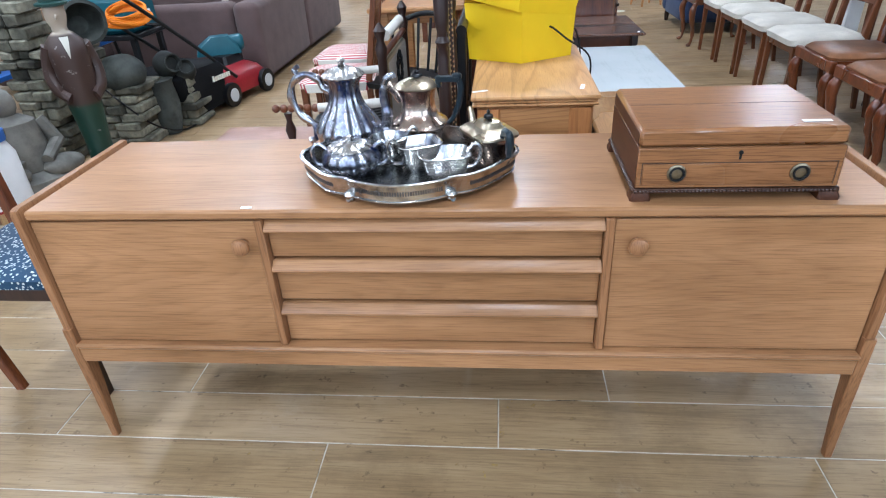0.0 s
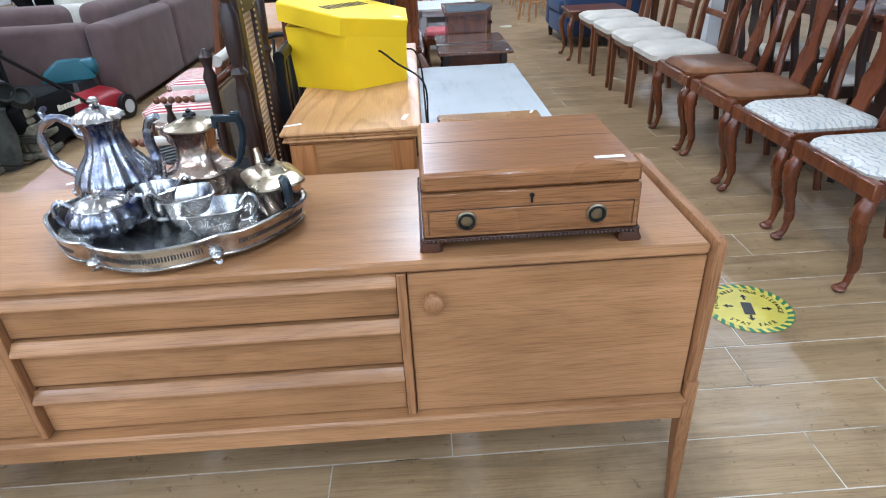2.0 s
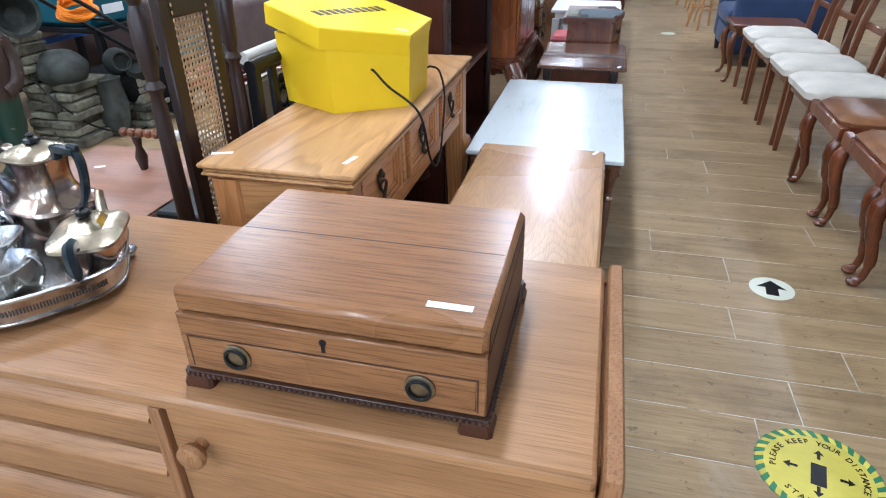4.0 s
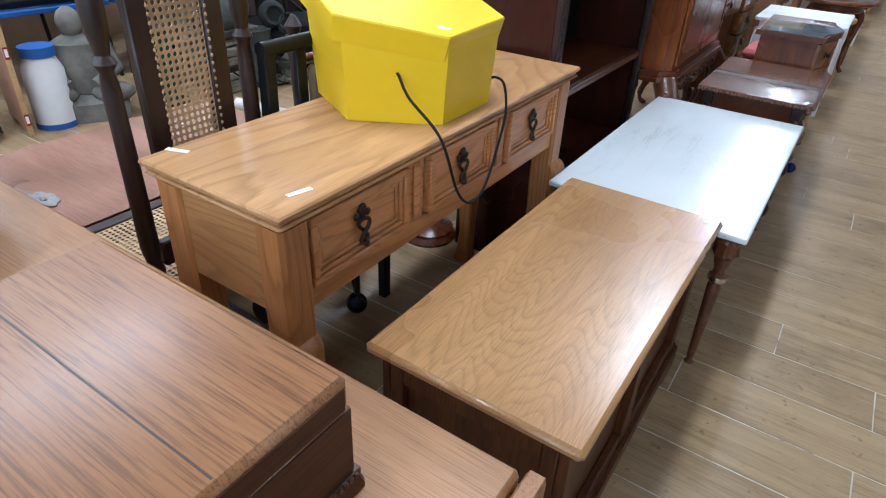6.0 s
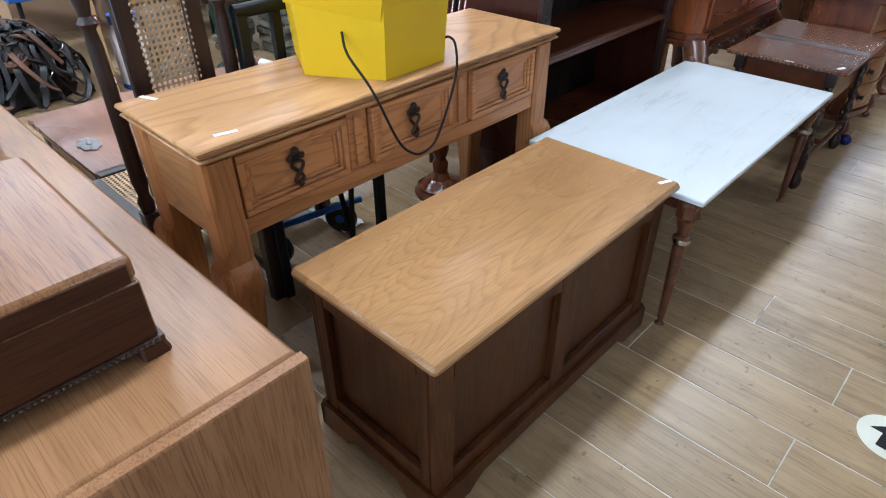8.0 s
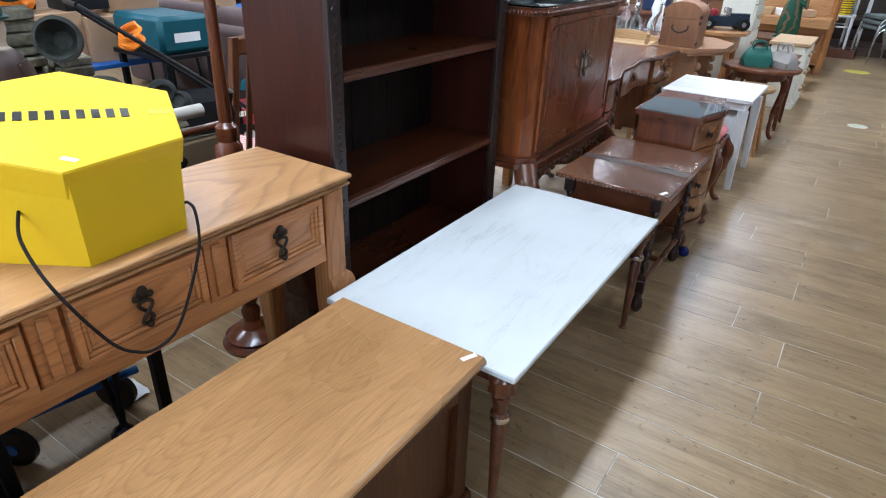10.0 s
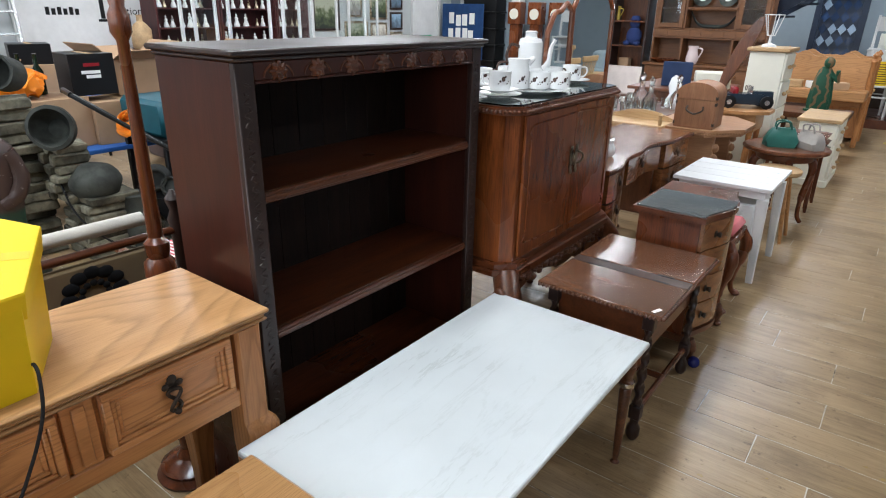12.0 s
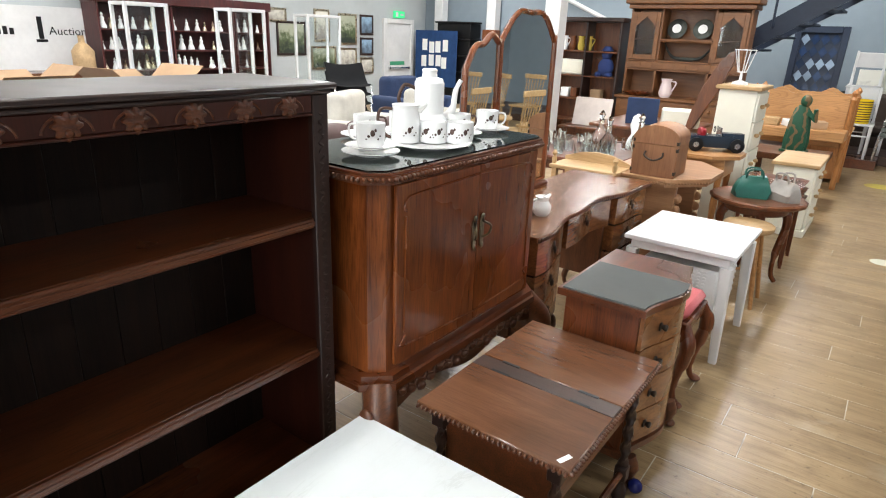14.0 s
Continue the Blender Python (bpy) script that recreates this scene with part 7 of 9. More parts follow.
def mower():
    t = thing("lawn_mower", "red electric lawn mower with black grass bag", "lawn mower", -2.06, 4.86, 0, -14)
    part("deck", M().loft([(0, 0.02, 0.07, 0.2, 0.3), (0, 0.02, 0.16, 0.2, 0.3), (0, 0.02, 0.22, 0.17, 0.25), (0, 0.0, 0.27, 0.11, 0.16)]), RED, t, "red plastic deck")
    part("motor_cover", M().loft([(0, 0.05, 0.27, 0.1, 0.12), (0, 0.05, 0.33, 0.08, 0.1)]), BLACK, t)
    part("grass_bag", M().loft([(0, -0.42, 0.05, 0.19, 0.18), (0, -0.47, 0.2, 0.22, 0.24), (0, -0.5, 0.32, 0.23, 0.27), (0, -0.48, 0.36, 0.21, 0.24)]).rough(0.016, 0.12), BLACKBAG, t, "black fabric grass bag")
    mk = M()
    for k in range(8):
        mk.box(0.228, -0.42 + k * 0.026, 0.24, 0.236, -0.402 + k * 0.026, 0.272 + 0.008 * (k == 0), 0)
    part("printed_mark", mk, CREAM, t, "row of plain pale printed blocks")
    for x in (-0.215, 0.215):
        for y in (-0.22, 0.24):
            w = part("wheel", M().lathe([(0.05, -0.022), (0.088, -0.02), (0.092, 0), (0.088, 0.02), (0.05, 0.022)], m=pose(0, 0, 0, 0, 90), c=(x, y, 0.092), seg=28), BLACK, t, "black wheel")
            part("hub", M().lathe([(0.05, -0.026), (0.05, 0.026)], m=pose(0, 0, 0, 0, 90), c=(x, y, 0.092), seg=20), GREYPAINT, w, "grey hub")
        part("handle_bar", M().tube(bezier([(x * 0.9, -0.1, 0.2), (x * 0.9, -0.5, 0.52), (x * 0.9, -0.95, 0.86), (x * 0.6, -1.08, 0.96)], 6), 0.013, 8), BLACKIRON, t)
    part("handle_bar", M().tube([(-0.13, -1.08, 0.96), (0.13, -1.08, 0.96)], 0.016, 8), BLACK, t)
    part("cross_bar", M().tube([(-0.19, -0.72, 0.69), (0.19, -0.72, 0.69)], 0.01, 8), BLACKIRON, t)
    for k in range(9):
        c = M().tube([(0.2 * math.cos(a) * (1 - 0.03 * k), -0.8 + 0.035 * math.sin(a) + 0.01 * math.sin(3 * a + k), 0.765 + 0.05 * math.sin(a + 0.3) + (k - 4) * 0.008) for a in np.linspace(0, 2 * math.pi, 25)], 0.006, 6)
        part("cable_turn", c, ORANGE, t, "turn of coiled orange cable")


mower()
single("teal_strimmer", M().loft([(0, 0, 0, 0.17, 0.09), (0, 0, 0.06, 0.15, 0.085), (0.02, 0, 0.13, 0.07, 0.06)]).lathe([(0.06, 0), (0.065, 0.08), (0.045, 0.1)], m=pose(0, 0, 0, 0, 90), c=(0.1, 0, 0.07), seg=20), TEAL, "teal garden power tool lying on the mower", "power tool", pose(-2.1, 4.95, 0.332, 0, 0, 25))
tc = thing("tool_case", "large teal plastic tool case on a black stand", "tool case", -2.72, 4.6, 0)
part("case", M().box(-0.28, -0.2, 0.585, 0.28, 0.2, 0.83, 0.03), TEAL, tc)
part("case_label", M().box(0.281, -0.1, 0.66, 0.283, 0.1, 0.72, 0), LABEL, tc, "white label")
part("stand_top", M().box(-0.3, -0.22, 0.55, 0.3, 0.22, 0.584, 0.004), BLACK, tc)
for _x in (-0.26, 0.26):
    for _y in (-0.18, 0.18):
        part("stand_leg", M().box(_x - 0.02, _y - 0.02, 0, _x + 0.02, _y + 0.02, 0.549), BLACK, tc)


def garden_statue():
    """A painted garden figure, one plain mesh."""
    m = M()
    m.loft([(0, 0, 0, 0.12, 0.12), (0, 0, 0.03, 0.12, 0.12)])
    m.lathe([(0.075, 0.03), (0.082, 0.1), (0.08, 0.2), (0.095, 0.34), (0.108, 0.42), (0.112, 0.5), (0.112, 0.58), (0.122, 0.66), (0.112, 0.72), (0.07, 0.755), (0.048, 0.77), (0.045, 0.79),
             (0.056, 0.815), (0.062, 0.845), (0.06, 0.88), (0.062, 0.893), (0.092, 0.897), (0.094, 0.908), (0.066, 0.914), (0.068, 0.94), (0.062, 0.965), (0.03, 0.974)], sy=0.78, seg=30)
    m.ball(0, -0.062, 0.845, 0.009, 0.014, 0.016)
    for s in (-1, 1):
        m.ball(s * 0.05, -0.06, 0.045, 0.042, 0.085, 0.03)
        m.tube(bezier([(s * 0.1, 0, 0.7), (s * 0.135, 0.02, 0.58), (s * 0.12, -0.02, 0.48), (s * 0.07, -0.07, 0.44)], 4), [0.04] * 5 + [0.042] * 4 + [0.032] * 4, 10)
    m.rough(0.006, 0.05)
    m.move(Matrix.Diagonal((0.84, 1.12, 1.03, 1)))
    mt, nt, bs = base("painted_garden_figure")
    tc = node(nt, "TexCoord")
    sp = node(nt, "SeparateXYZ", Vector=tc.outputs["Object"])
    col = ramp(nt, sp.outputs["Z"], [(0.0, (0.015, 0.018, 0.016)), (0.07, (0.008, 0.034, 0.022)), (0.4, (0.008, 0.036, 0.022)), (0.42, (0.045, 0.024, 0.018)), (0.775, (0.045, 0.024, 0.018)), (0.785, (0.36, 0.3, 0.23)), (0.913, (0.36, 0.29, 0.22)), (0.92, (0.01, 0.042, 0.035))])
    n = node(nt, "TexNoise", Vector=tc.outputs["Object"], Scale=26.0, Detail=6.0)
    px, py, pz = sp.outputs["X"], sp.outputs["Y"], sp.outputs["Z"]
    vee = math_node(nt, "GREATER_THAN", math_node(nt, "MULTIPLY", math_node(nt, "SUBTRACT", pz, 0.66), 0.2), math_node(nt, "ABSOLUTE", px, 0.0))
    shirt = math_node(nt, "MULTIPLY", vee, math_node(nt, "MULTIPLY", math_node(nt, "LESS_THAN", py, -0.04), math_node(nt, "LESS_THAN", pz, 0.77)))
    col = mix(nt, shirt, col, (0.5, 0.47, 0.4))
    chip = ramp(nt, n.outputs["Fac"], [(0.66, (0, 0, 0)), (0.72, (0.7, 0.7, 0.7))])
    nt.links.new(mix(nt, chip, col, (0.3, 0.28, 0.25)), bs.inputs["Base Color"])
    bs.inputs["Roughness"].default_value = 0.5
    single("garden_statue", m, mt, "chipped painted garden figure in brown coat and green hat", "statue", pose(-2.197, 3.345, 0, 0, 0, 38))


garden_statue()


def fountain():
    t = thing("stone_fountain", "weathered stacked-stone garden fountain with pottery urns", "fountain", -2.3, 3.9)
    r = random.Random(4)

    def stones(cx, cy, w, d, z0, z1, n0=2):
        z = z0
        while z < z1:
            h = r.uniform(0.045, 0.07)
            n = n0 + r.choice((0, 0, 1))
            sh = r.uniform(-0.03, 0.03)
            for k in range(n):
                a, b = -w + 2 * w * k / n + sh, -w + 2 * w * (k + 1) / n + sh
                part("stone", M().box(cx + a + 0.003, cy - d + r.uniform(-0.025, 0.025), z, cx + b - 0.003, cy + d + r.uniform(-0.025, 0.025), z + h - 0.003, 0.009).rough(0.011, 0.045, z * 9 + k), STONE, t, angle=30)
            z += h

    stones(-0.32, -0.3, 0.12, 0.11, 0, 0.93)
    stones(0.0, -0.04, 0.17, 0.15, 0, 0.34)
    stones(-0.14, -0.12, 0.1, 0.1, 0.34, 0.62)
    stones(0.2, 0.36, 0.12, 0.12, 0, 0.3)
    urn = [(0.06, 0), (0.09, 0.05), (0.11, 0.12), (0.09, 0.19), (0.065, 0.22), (0.075, 0.25), (0.065, 0.25), (0.05, 0.21)]
    part("urn", M().lathe([(0.085, 0), (0.1, 0.02), (0.1, 0.2), (0.085, 0.2), (0.08, 0.03)], seg=22, m=pose(0, 0, 0, 78, 0, 50), c=(-0.36, -0.24, 1.04)).rough(0.008, 0.08), STONEDARK, t, "dark pottery pot lying on its side")
    part("urn", M().lathe([(0.06, 0), (0.1, 0.03), (0.125, 0.1), (0.125, 0.15), (0.105, 0.155), (0.1, 0.1), (0.05, 0.03)], seg=24, m=pose(0, 0, 0, 80, 0, 50), c=(-0.08, -0.14, 0.76)).rough(0.006, 0.08), STONEDARK, t, "dark round pot with open mouth")
    part("urn", M().ball(0.06, -0.06, 0.45, 0.14, 0.14, 0.12, 22, 14).rough(0.012, 0.09), STONEDARK, t)
    part("urn", M().lathe([(0.07, 0), (0.095, 0.1), (0.1, 0.2), (0.085, 0.33), (0.095, 0.36), (0.08, 0.36)], seg=20, c=(0.17, 0.12, 0)).rough(0.008, 0.08), STONEDARK, t)
    part("urn", M().lathe([(q * 0.8, h * 0.7) for q, h in urn], seg=20, m=pose(0, 0, 0, 80, 0, 60), c=(0.12, 0.28, 0.42)), STONEDARK, t)
    part("urn", M().lathe([(q * 0.7, h * 0.6) for q, h in urn], seg=20, m=pose(0, 0, 0, 60, 0, 40), c=(0.24, 0.34, 0.34)), STONEDARK, t)
    part("cable", M().tube(bezier([(-0.1, -0.2, 0.5), (0.1, -0.22, 0.3), (0.2, -0.1, 0.12), (0.26, 0.1, 0.02), (0.3, 0.3, 0.012)], 5), 0.006, 6), BLACK, t, "black pump cable")


fountain()
m = M().loft([(0, 0, 0, 0.2, 0.17), (0, 0, 0.1, 0.2, 0.17), (0, 0, 0.14, 0.13, 0.12)]).lathe([(0.13, 0.13), (0.15, 0.2), (0.13, 0.32), (0.12, 0.4), (0.05, 0.44)], seg=18, sy=0.8).ball(0, 0, 0.5, 0.065, 0.065, 0.08)
for _s in (-1, 1):
    m.tube([(_s * 0.13, 0, 0.38), (_s * 0.18, -0.04, 0.26), (_s * 0.06, -0.14, 0.2)], [0.045, 0.04, 0.03], 10).ball(_s * 0.14, -0.12, 0.15, 0.11, 0.07, 0.055)
single("stone_statue", m, STATUEGREY, "grey weathered seated garden statue", "statue", pose(-2.42, 3.02, 0, 0, 0, 60))


def tub():
    t = thing("plastic_drum", "white plastic drum with blue lid", "drum", -2.39, 2.81)
    part("drum", M().lathe([(0.09, 0), (0.1, 0.01), (0.1, 0.3), (0.075, 0.36), (0.075, 0.38)], seg=24), WHITEWOOD, t)
    part("lid", M().lathe([(0.082, 0.37), (0.084, 0.42), (0.02, 0.422)], seg=24), BLUE, t, "blue screw lid")
    part("base_ring", M().lathe([(0.102, 0), (0.103, 0.03)], seg=24), BLUE, t)


tub()
HARNESS = plain("old_harness_leather", (0.012, 0.009, 0.008), 0.42, vary=0.6, scale=25)
TANSTRAP = plain("brown_harness_leather", (0.13, 0.062, 0.038), 0.45, vary=0.45, scale=25)


def ribbon(m, pts, w, h):
    """A flat strap along a line of points."""
    n = len(pts)
    rings = []
    for q in range(n):
        a, b = Vector(pts[max(0, q - 1)]), Vector(pts[min(n - 1, q + 1)])
        d = (b - a).normalized()
        s = d.cross(Vector((0.2, 0.1, 1))).normalized()
        u = s.cross(d)
        c = Vector(pts[q])
        rings.append([tuple(c + s * w + u * h), tuple(c - s * w + u * h), tuple(c - s * w - u * h), tuple(c + s * w - u * h)])
    return m.rings(rings)


def harness_heap():
    r = random.Random(8)
    b = M().ball(0, 0, 0.05, 0.3, 0.28, 0.24, 26, 16)
    hill = lambda q: 0.34 * max(0.0, 1 - (q / 0.42) ** 2)
    b.v = [(x, y, max(0.0, z)) for x, y, z in b.v]
    b.rough(0.05, 0.09)
    b.v = [(x, y, max(0.0, z)) for x, y, z in b.v]
    for k in range(110):
        a, q, rd, ph = r.uniform(0, 6.28), r.uniform(0.02, 0.34), r.uniform(0.05, 0.16), r.uniform(0, 6.28)
        x, y = q * math.cos(a), q * math.sin(a)
        pts = []
        for u in np.linspace(0, r.uniform(2.5, 5.5), 14):
            px, py = x + rd * math.cos(u + ph), y + rd * 0.8 * math.sin(u + ph)
            pts.append((px, py, max(0.012, hill(math.hypot(px, py)) + 0.03 + 0.05 * math.sin(2 * u + k))))
        ribbon(b, pts, r.uniform(0.01, 0.017), 0.0025)
    tagged(single("leather_strap_heap", b, HARNESS, "heap of old dark leather harness straps", "leather straps", pose(-2.74, 2.25, 0)), kind="stuff")
    for k in range(12):
        a, q, rd, ph = r.uniform(-1.6, 1.2), r.uniform(0.05, 0.3), r.uniform(0.08, 0.17), r.uniform(0, 6.28)
        x, y = q * math.cos(a), q * math.sin(a)
        pts = []
        for u in np.linspace(0, r.uniform(1.5, 3.5), 14):
            px, py = x + rd * math.cos(u + ph), y + rd * 0.7 * math.sin(u + ph)
            pts.append((px, py, max(0.02, hill(math.hypot(px, py)) + 0.065 + 0.03 * math.sin(2 * u + k))))
        single("leather_strap", ribbon(M(), pts, 0.015, 0.003), TANSTRAP, "worn brown leather strap on the harness heap", "strap", pose(-2.74, 2.25, 0), "brown harness straps")
    for x, y, z, s in ((0.2, -0.02, 0.26, 1.0), (0.05, -0.16, 0.36, 0.75)):
        c = M()
        for k in range(5):
            rr = (0.035 + 0.011 * k) * s
            c.lathe([(rr, 0), (rr + 0.008 * s, 0), (rr + 0.008 * s, 0.045), (rr, 0.045), (rr, 0)], seg=24)
        single("coiled_strap", c, TANSTRAP if s == 1.0 else HARNESS, "rolled brown leather strap on the heap", "strap", pose(-2.74 + x, 2.25 + y, z - 0.02, 12, 25), "rolled straps")
    for x, y, z in ((0.12, 0.24, 0.25), (0.28, 0.1, 0.16)):
        single("metal_ring", M().tube([(0.028 * math.cos(a), 0.028 * math.sin(a), 0) for a in np.linspace(0, 6.283, 21)], 0.004, 6), CHROME, "steel harness ring on the heap", "ring", pose(-2.74 + x, 2.25 + y, z, 30, 20), "harness rings")


harness_heap()
board = thing("leaning_board", "brown board with red labels standing on edge", "board", -2.33, 2.64, 0, 168, ry=-3)
part("panel", M().box(0, -0.012, 0, 0.36, 0.012, 0.95, 0.002), WORN, board)
part("edge_strip", M().box(-0.016, -0.013, 0, -0.0005, 0.013, 0.95, 0.002), PINE_PALE, board, "pale raw wood edge")
for _z in (0.06, 0.4, 0.75):
    part("red_label", M().box(-0.0175, -0.011, _z, -0.0162, 0.011, _z + 0.06, 0), RED, board, "red and white paper label")
    part("label_print", M().box(-0.0182, -0.007, _z + 0.012, -0.0176, 0.007, _z + 0.05, 0), LABEL, board)
rack = thing("wire_stand", "thin black metal stand over the strap heap", "stand")
for _x, _y in ((-2.51, 2.06), (-2.5, 1.72), (-3.08, 2.36), (-3.05, 1.78)):
    part("rod", M().tube([(_x, _y, 0), (_x - 0.02, _y - 0.02, 1.1)], 0.009, 8), BLACKIRON, rack)
part("top_ring", M().tube([(-2.53, 2.04, 1.1), (-2.52, 1.7, 1.1), (-3.07, 1.76, 1.1), (-3.1, 2.34, 1.1), (-2.53, 2.04, 1.1)], 0.008, 6), BLACKIRON, rack)


def white_crate():
    t = thing("plastic_crate", "pale slatted plastic crate on the floor", "crate", -4.75, 2.75, 0, 12)
    part("base", M().box(-0.28, -0.42, 0.005, 0.28, 0.42, 0.03, 0.004), WHITEWOOD, t)
    for s in (-1, 1):
        for k in range(4):
            part("slat", M().box(s * 0.28 - 0.008, -0.42, 0.035 + 0.075 * k, s * 0.28 + 0.008, 0.42, 0.095 + 0.075 * k, 0.004), WHITEWOOD, t)
            part("slat", M().box(-0.271, s * 0.42 - 0.008, 0.035 + 0.075 * k, 0.271, s * 0.42 + 0.008, 0.095 + 0.075 * k, 0.004), WHITEWOOD, t)


white_crate()

# ---- trestles with boxes ----


def trestle(x, y, w, d, z, label):
    t = thing("trestle_table", label, "table", x, y)
    part("top", M().box(-w, -d, z - 0.03, w, d, z, 0.004), BLUE, t, "blue table top")
    for sx in (-1, 1):
        for sy in (-1, 1):
            part("leg", M().tube([(sx * (w - 0.06), sy * (d - 0.06), z - 0.03), (sx * (w - 0.02), sy * (d - 0.02), 0)], 0.014, 8), BLACKIRON, t)


trestle(-3.35, 4.35, 0.4, 0.75, 0.48, "low blue trestle table piled with cardboard boxes")
trestle(-3.4, 2.98, 0.45, 0.58, 0.48, "low blue trestle table with bags and tubes")


def carton(x, y, z, w, d, h, rz, label, mat=None, flaps=False):
    t = thing("cardboard_box", label, "box", x, y, z, rz, "boxes on the trestle tables")
    part("carton", M().box(-w, -d, 0, w, d, h, 0.003), mat or CARD, t)
    if flaps:
        for s in (-1, 1):
            part("flap", M().box(-w, -0.003, 0, w, 0.003, d * 0.8, 0.001).move(pose(0, s * d, h, s * -50)), CARD, t, "open cardboard flap")
            part("flap", M().box(-0.003, -d, 0, 0.003, d, w * 0.7, 0.001).move(pose(s * w, 0, h, 0, s * 62)), CARD, t, "open cardboard flap")
    else:
        part("tape", M().box(-w - 0.001, -0.02, h, w + 0.001, 0.02, h + 0.0012, 0), PINE_PALE, t)
    return t


carton(-3.3, 4.02, 0.4805, 0.2, 0.22, 0.34, 8, "plain brown cardboard box, taped shut")
carton(-3.25, 4.5, 0.4805, 0.2, 0.22, 0.3, -6, "brown cardboard box with paper label")
carton(-3.28, 4.34, 0.824, 0.14, 0.15, 0.28, -4, "black printed power tool box", BLACK)
for _k, (_w, _z) in enumerate(((0.14, 1.02), (0.18, 0.97), (0.12, 0.94))):
    single("printed_stripe", M().box(-3.139, 4.34 - _w / 2, _z, -3.137, 4.34 + _w / 2, _z + 0.022, 0), RED if _k == 0 else LABEL, "plain printed stripe on a tool box", "label")
carton(-3.5, 4.75, 0.785, 0.2, 0.22, 0.26, 5, "open brown cardboard box with raised flaps", None, True)
carton(-3.5, 3.75, 0.825, 0.16, 0.18, 0.1, 12, "brown cardboard box, slightly crushed")
carton(-3.08, 3.62, 0.4805, 0.1, 0.16, 0.3, 15, "long dark printed box", BLACK)
carton(-4.6, 6.2, 0.55, 0.3, 0.32, 0.36, 10, "open brown cardboard box with raised flaps", None, True)
trestle(-4.7, 6.6, 0.45, 1.0, 0.55, "blue trestle table with open boxes")
for _x, _y, _z, _m, _l in ((-3.45, 3.66, 0.98, plain("hi_vis_yellow", (0.5, 0.62, 0.08), 0.7, vary=0.25), "crumpled fluorescent yellow jacket"), (-3.28, 3.9, 0.9, ORANGE, "crumpled bright orange jacket"), (-3.35, 3.5, 0.58, BLACKBAG, "tied black plastic bag")):
    single("bundle", M().ball(0, 0, 0, 0.17, 0.15, 0.1, 40, 26).rough(0.07, 0.1, _x * 3 + _y).rough(0.03, 0.035, _y), _m, _l, "bundle", pose(_x, _y, _z + 0.03))
for _k in range(3):
    single("foam_tube", M().tube([(-3.02, 2.45, 0.52 + 0.055 * _k), (-3.0, 3.4, 0.52 + 0.055 * _k)], 0.035, 12), (BLACK, NAVY, BLACK)[_k], "dark foam pipe lagging tube", "tube", group="foam tubes")
for _k in range(2):
    single("wine_bottle", M().lathe([(0.035, 0), (0.037, 0.01), (0.036, 0.16), (0.014, 0.2), (0.013, 0.27), (0.015, 0.275)], seg=16), plain("dark_glass", (0.01, 0.02, 0.012), 0.1), "dark wine bottle in an open carton", "bottle", pose(-3.5 + 0.05 * _k, 4.0 + 0.09 * _k, 0.822), "wine bottles")

trestle(-5.2, 4.2, 0.4, 0.9, 0.6, "blue trestle table crowded with cartons")
trestle(-5.3, 2.3, 0.4, 0.8, 0.6, "blue trestle table crowded with boxes")
_q = random.Random(17)
for _tx, _ty, _tz in ((-5.2, 4.2, 0.6), (-5.3, 2.3, 0.6)):
    for _k in range(3):
        _w, _d, _h = _q.uniform(0.16, 0.24), _q.uniform(0.16, 0.22), _q.uniform(0.2, 0.34)
        carton(_tx + _q.uniform(-0.08, 0.08), _ty - 0.52 + 0.5 * _k, _tz + 0.0005, _w, _d, _h, _q.uniform(-12, 12), "brown cardboard carton on a trestle table", None, _k == 1)
        if _k != 1:
            carton(_tx, _ty - 0.52 + 0.5 * _k, _tz + _h + 0.002, _w * 0.7, _d * 0.8, 0.18, _q.uniform(-20, 20), "small carton stacked on another box", (CREAM, CARD, BLACK)[_q.randrange(3)])
for _k in range(1, 4):
    carton(-4.2 - 0.02 * _k, 2.2 + 0.62 * _k, 0, 0.24, 0.26, 0.42 + 0.08 * (_k % 2), 8 * _k, "large brown carton on the floor", None, _k == 2)
ld = thing("step_ladder", "aluminium step ladder leaning on the wall", "ladder", X0 + 0.3, 5.35, 0, 0, ry=-6)
for _s in (-0.2, 0.2):
    part("rail", M().box(-0.02, _s - 0.02, 0, 0.02, _s + 0.02, 1.75, 0.004), CHROME, ld)
for _k in range(6):
    part("rung", M().box(-0.03, -0.179, 0.22 + 0.27 * _k, 0.03, 0.179, 0.25 + 0.27 * _k, 0.004), CHROME, ld)
single("wicker_bottle", M().lathe([(0.12, 0), (0.14, 0.03), (0.14, 0.26), (0.09, 0.33), (0.04, 0.37), (0.04, 0.45), (0.05, 0.46)], seg=24).rough(0.004, 0.02), CANE, "wicker-covered demijohn on a shelf", "demijohn", pose(X0 + 0.35, 7.05, 0.8205))
single("wall_shelf", M().box(X0 + 0.06, 6.2, 0.79, X0 + 0.6, 7.24, 0.82, 0.004).box(X0 + 0.06, 6.2, 0, X0 + 0.58, 7.24, 0.789, 0.004), WALNUT_Z, "low brown counter against the wall", "counter")

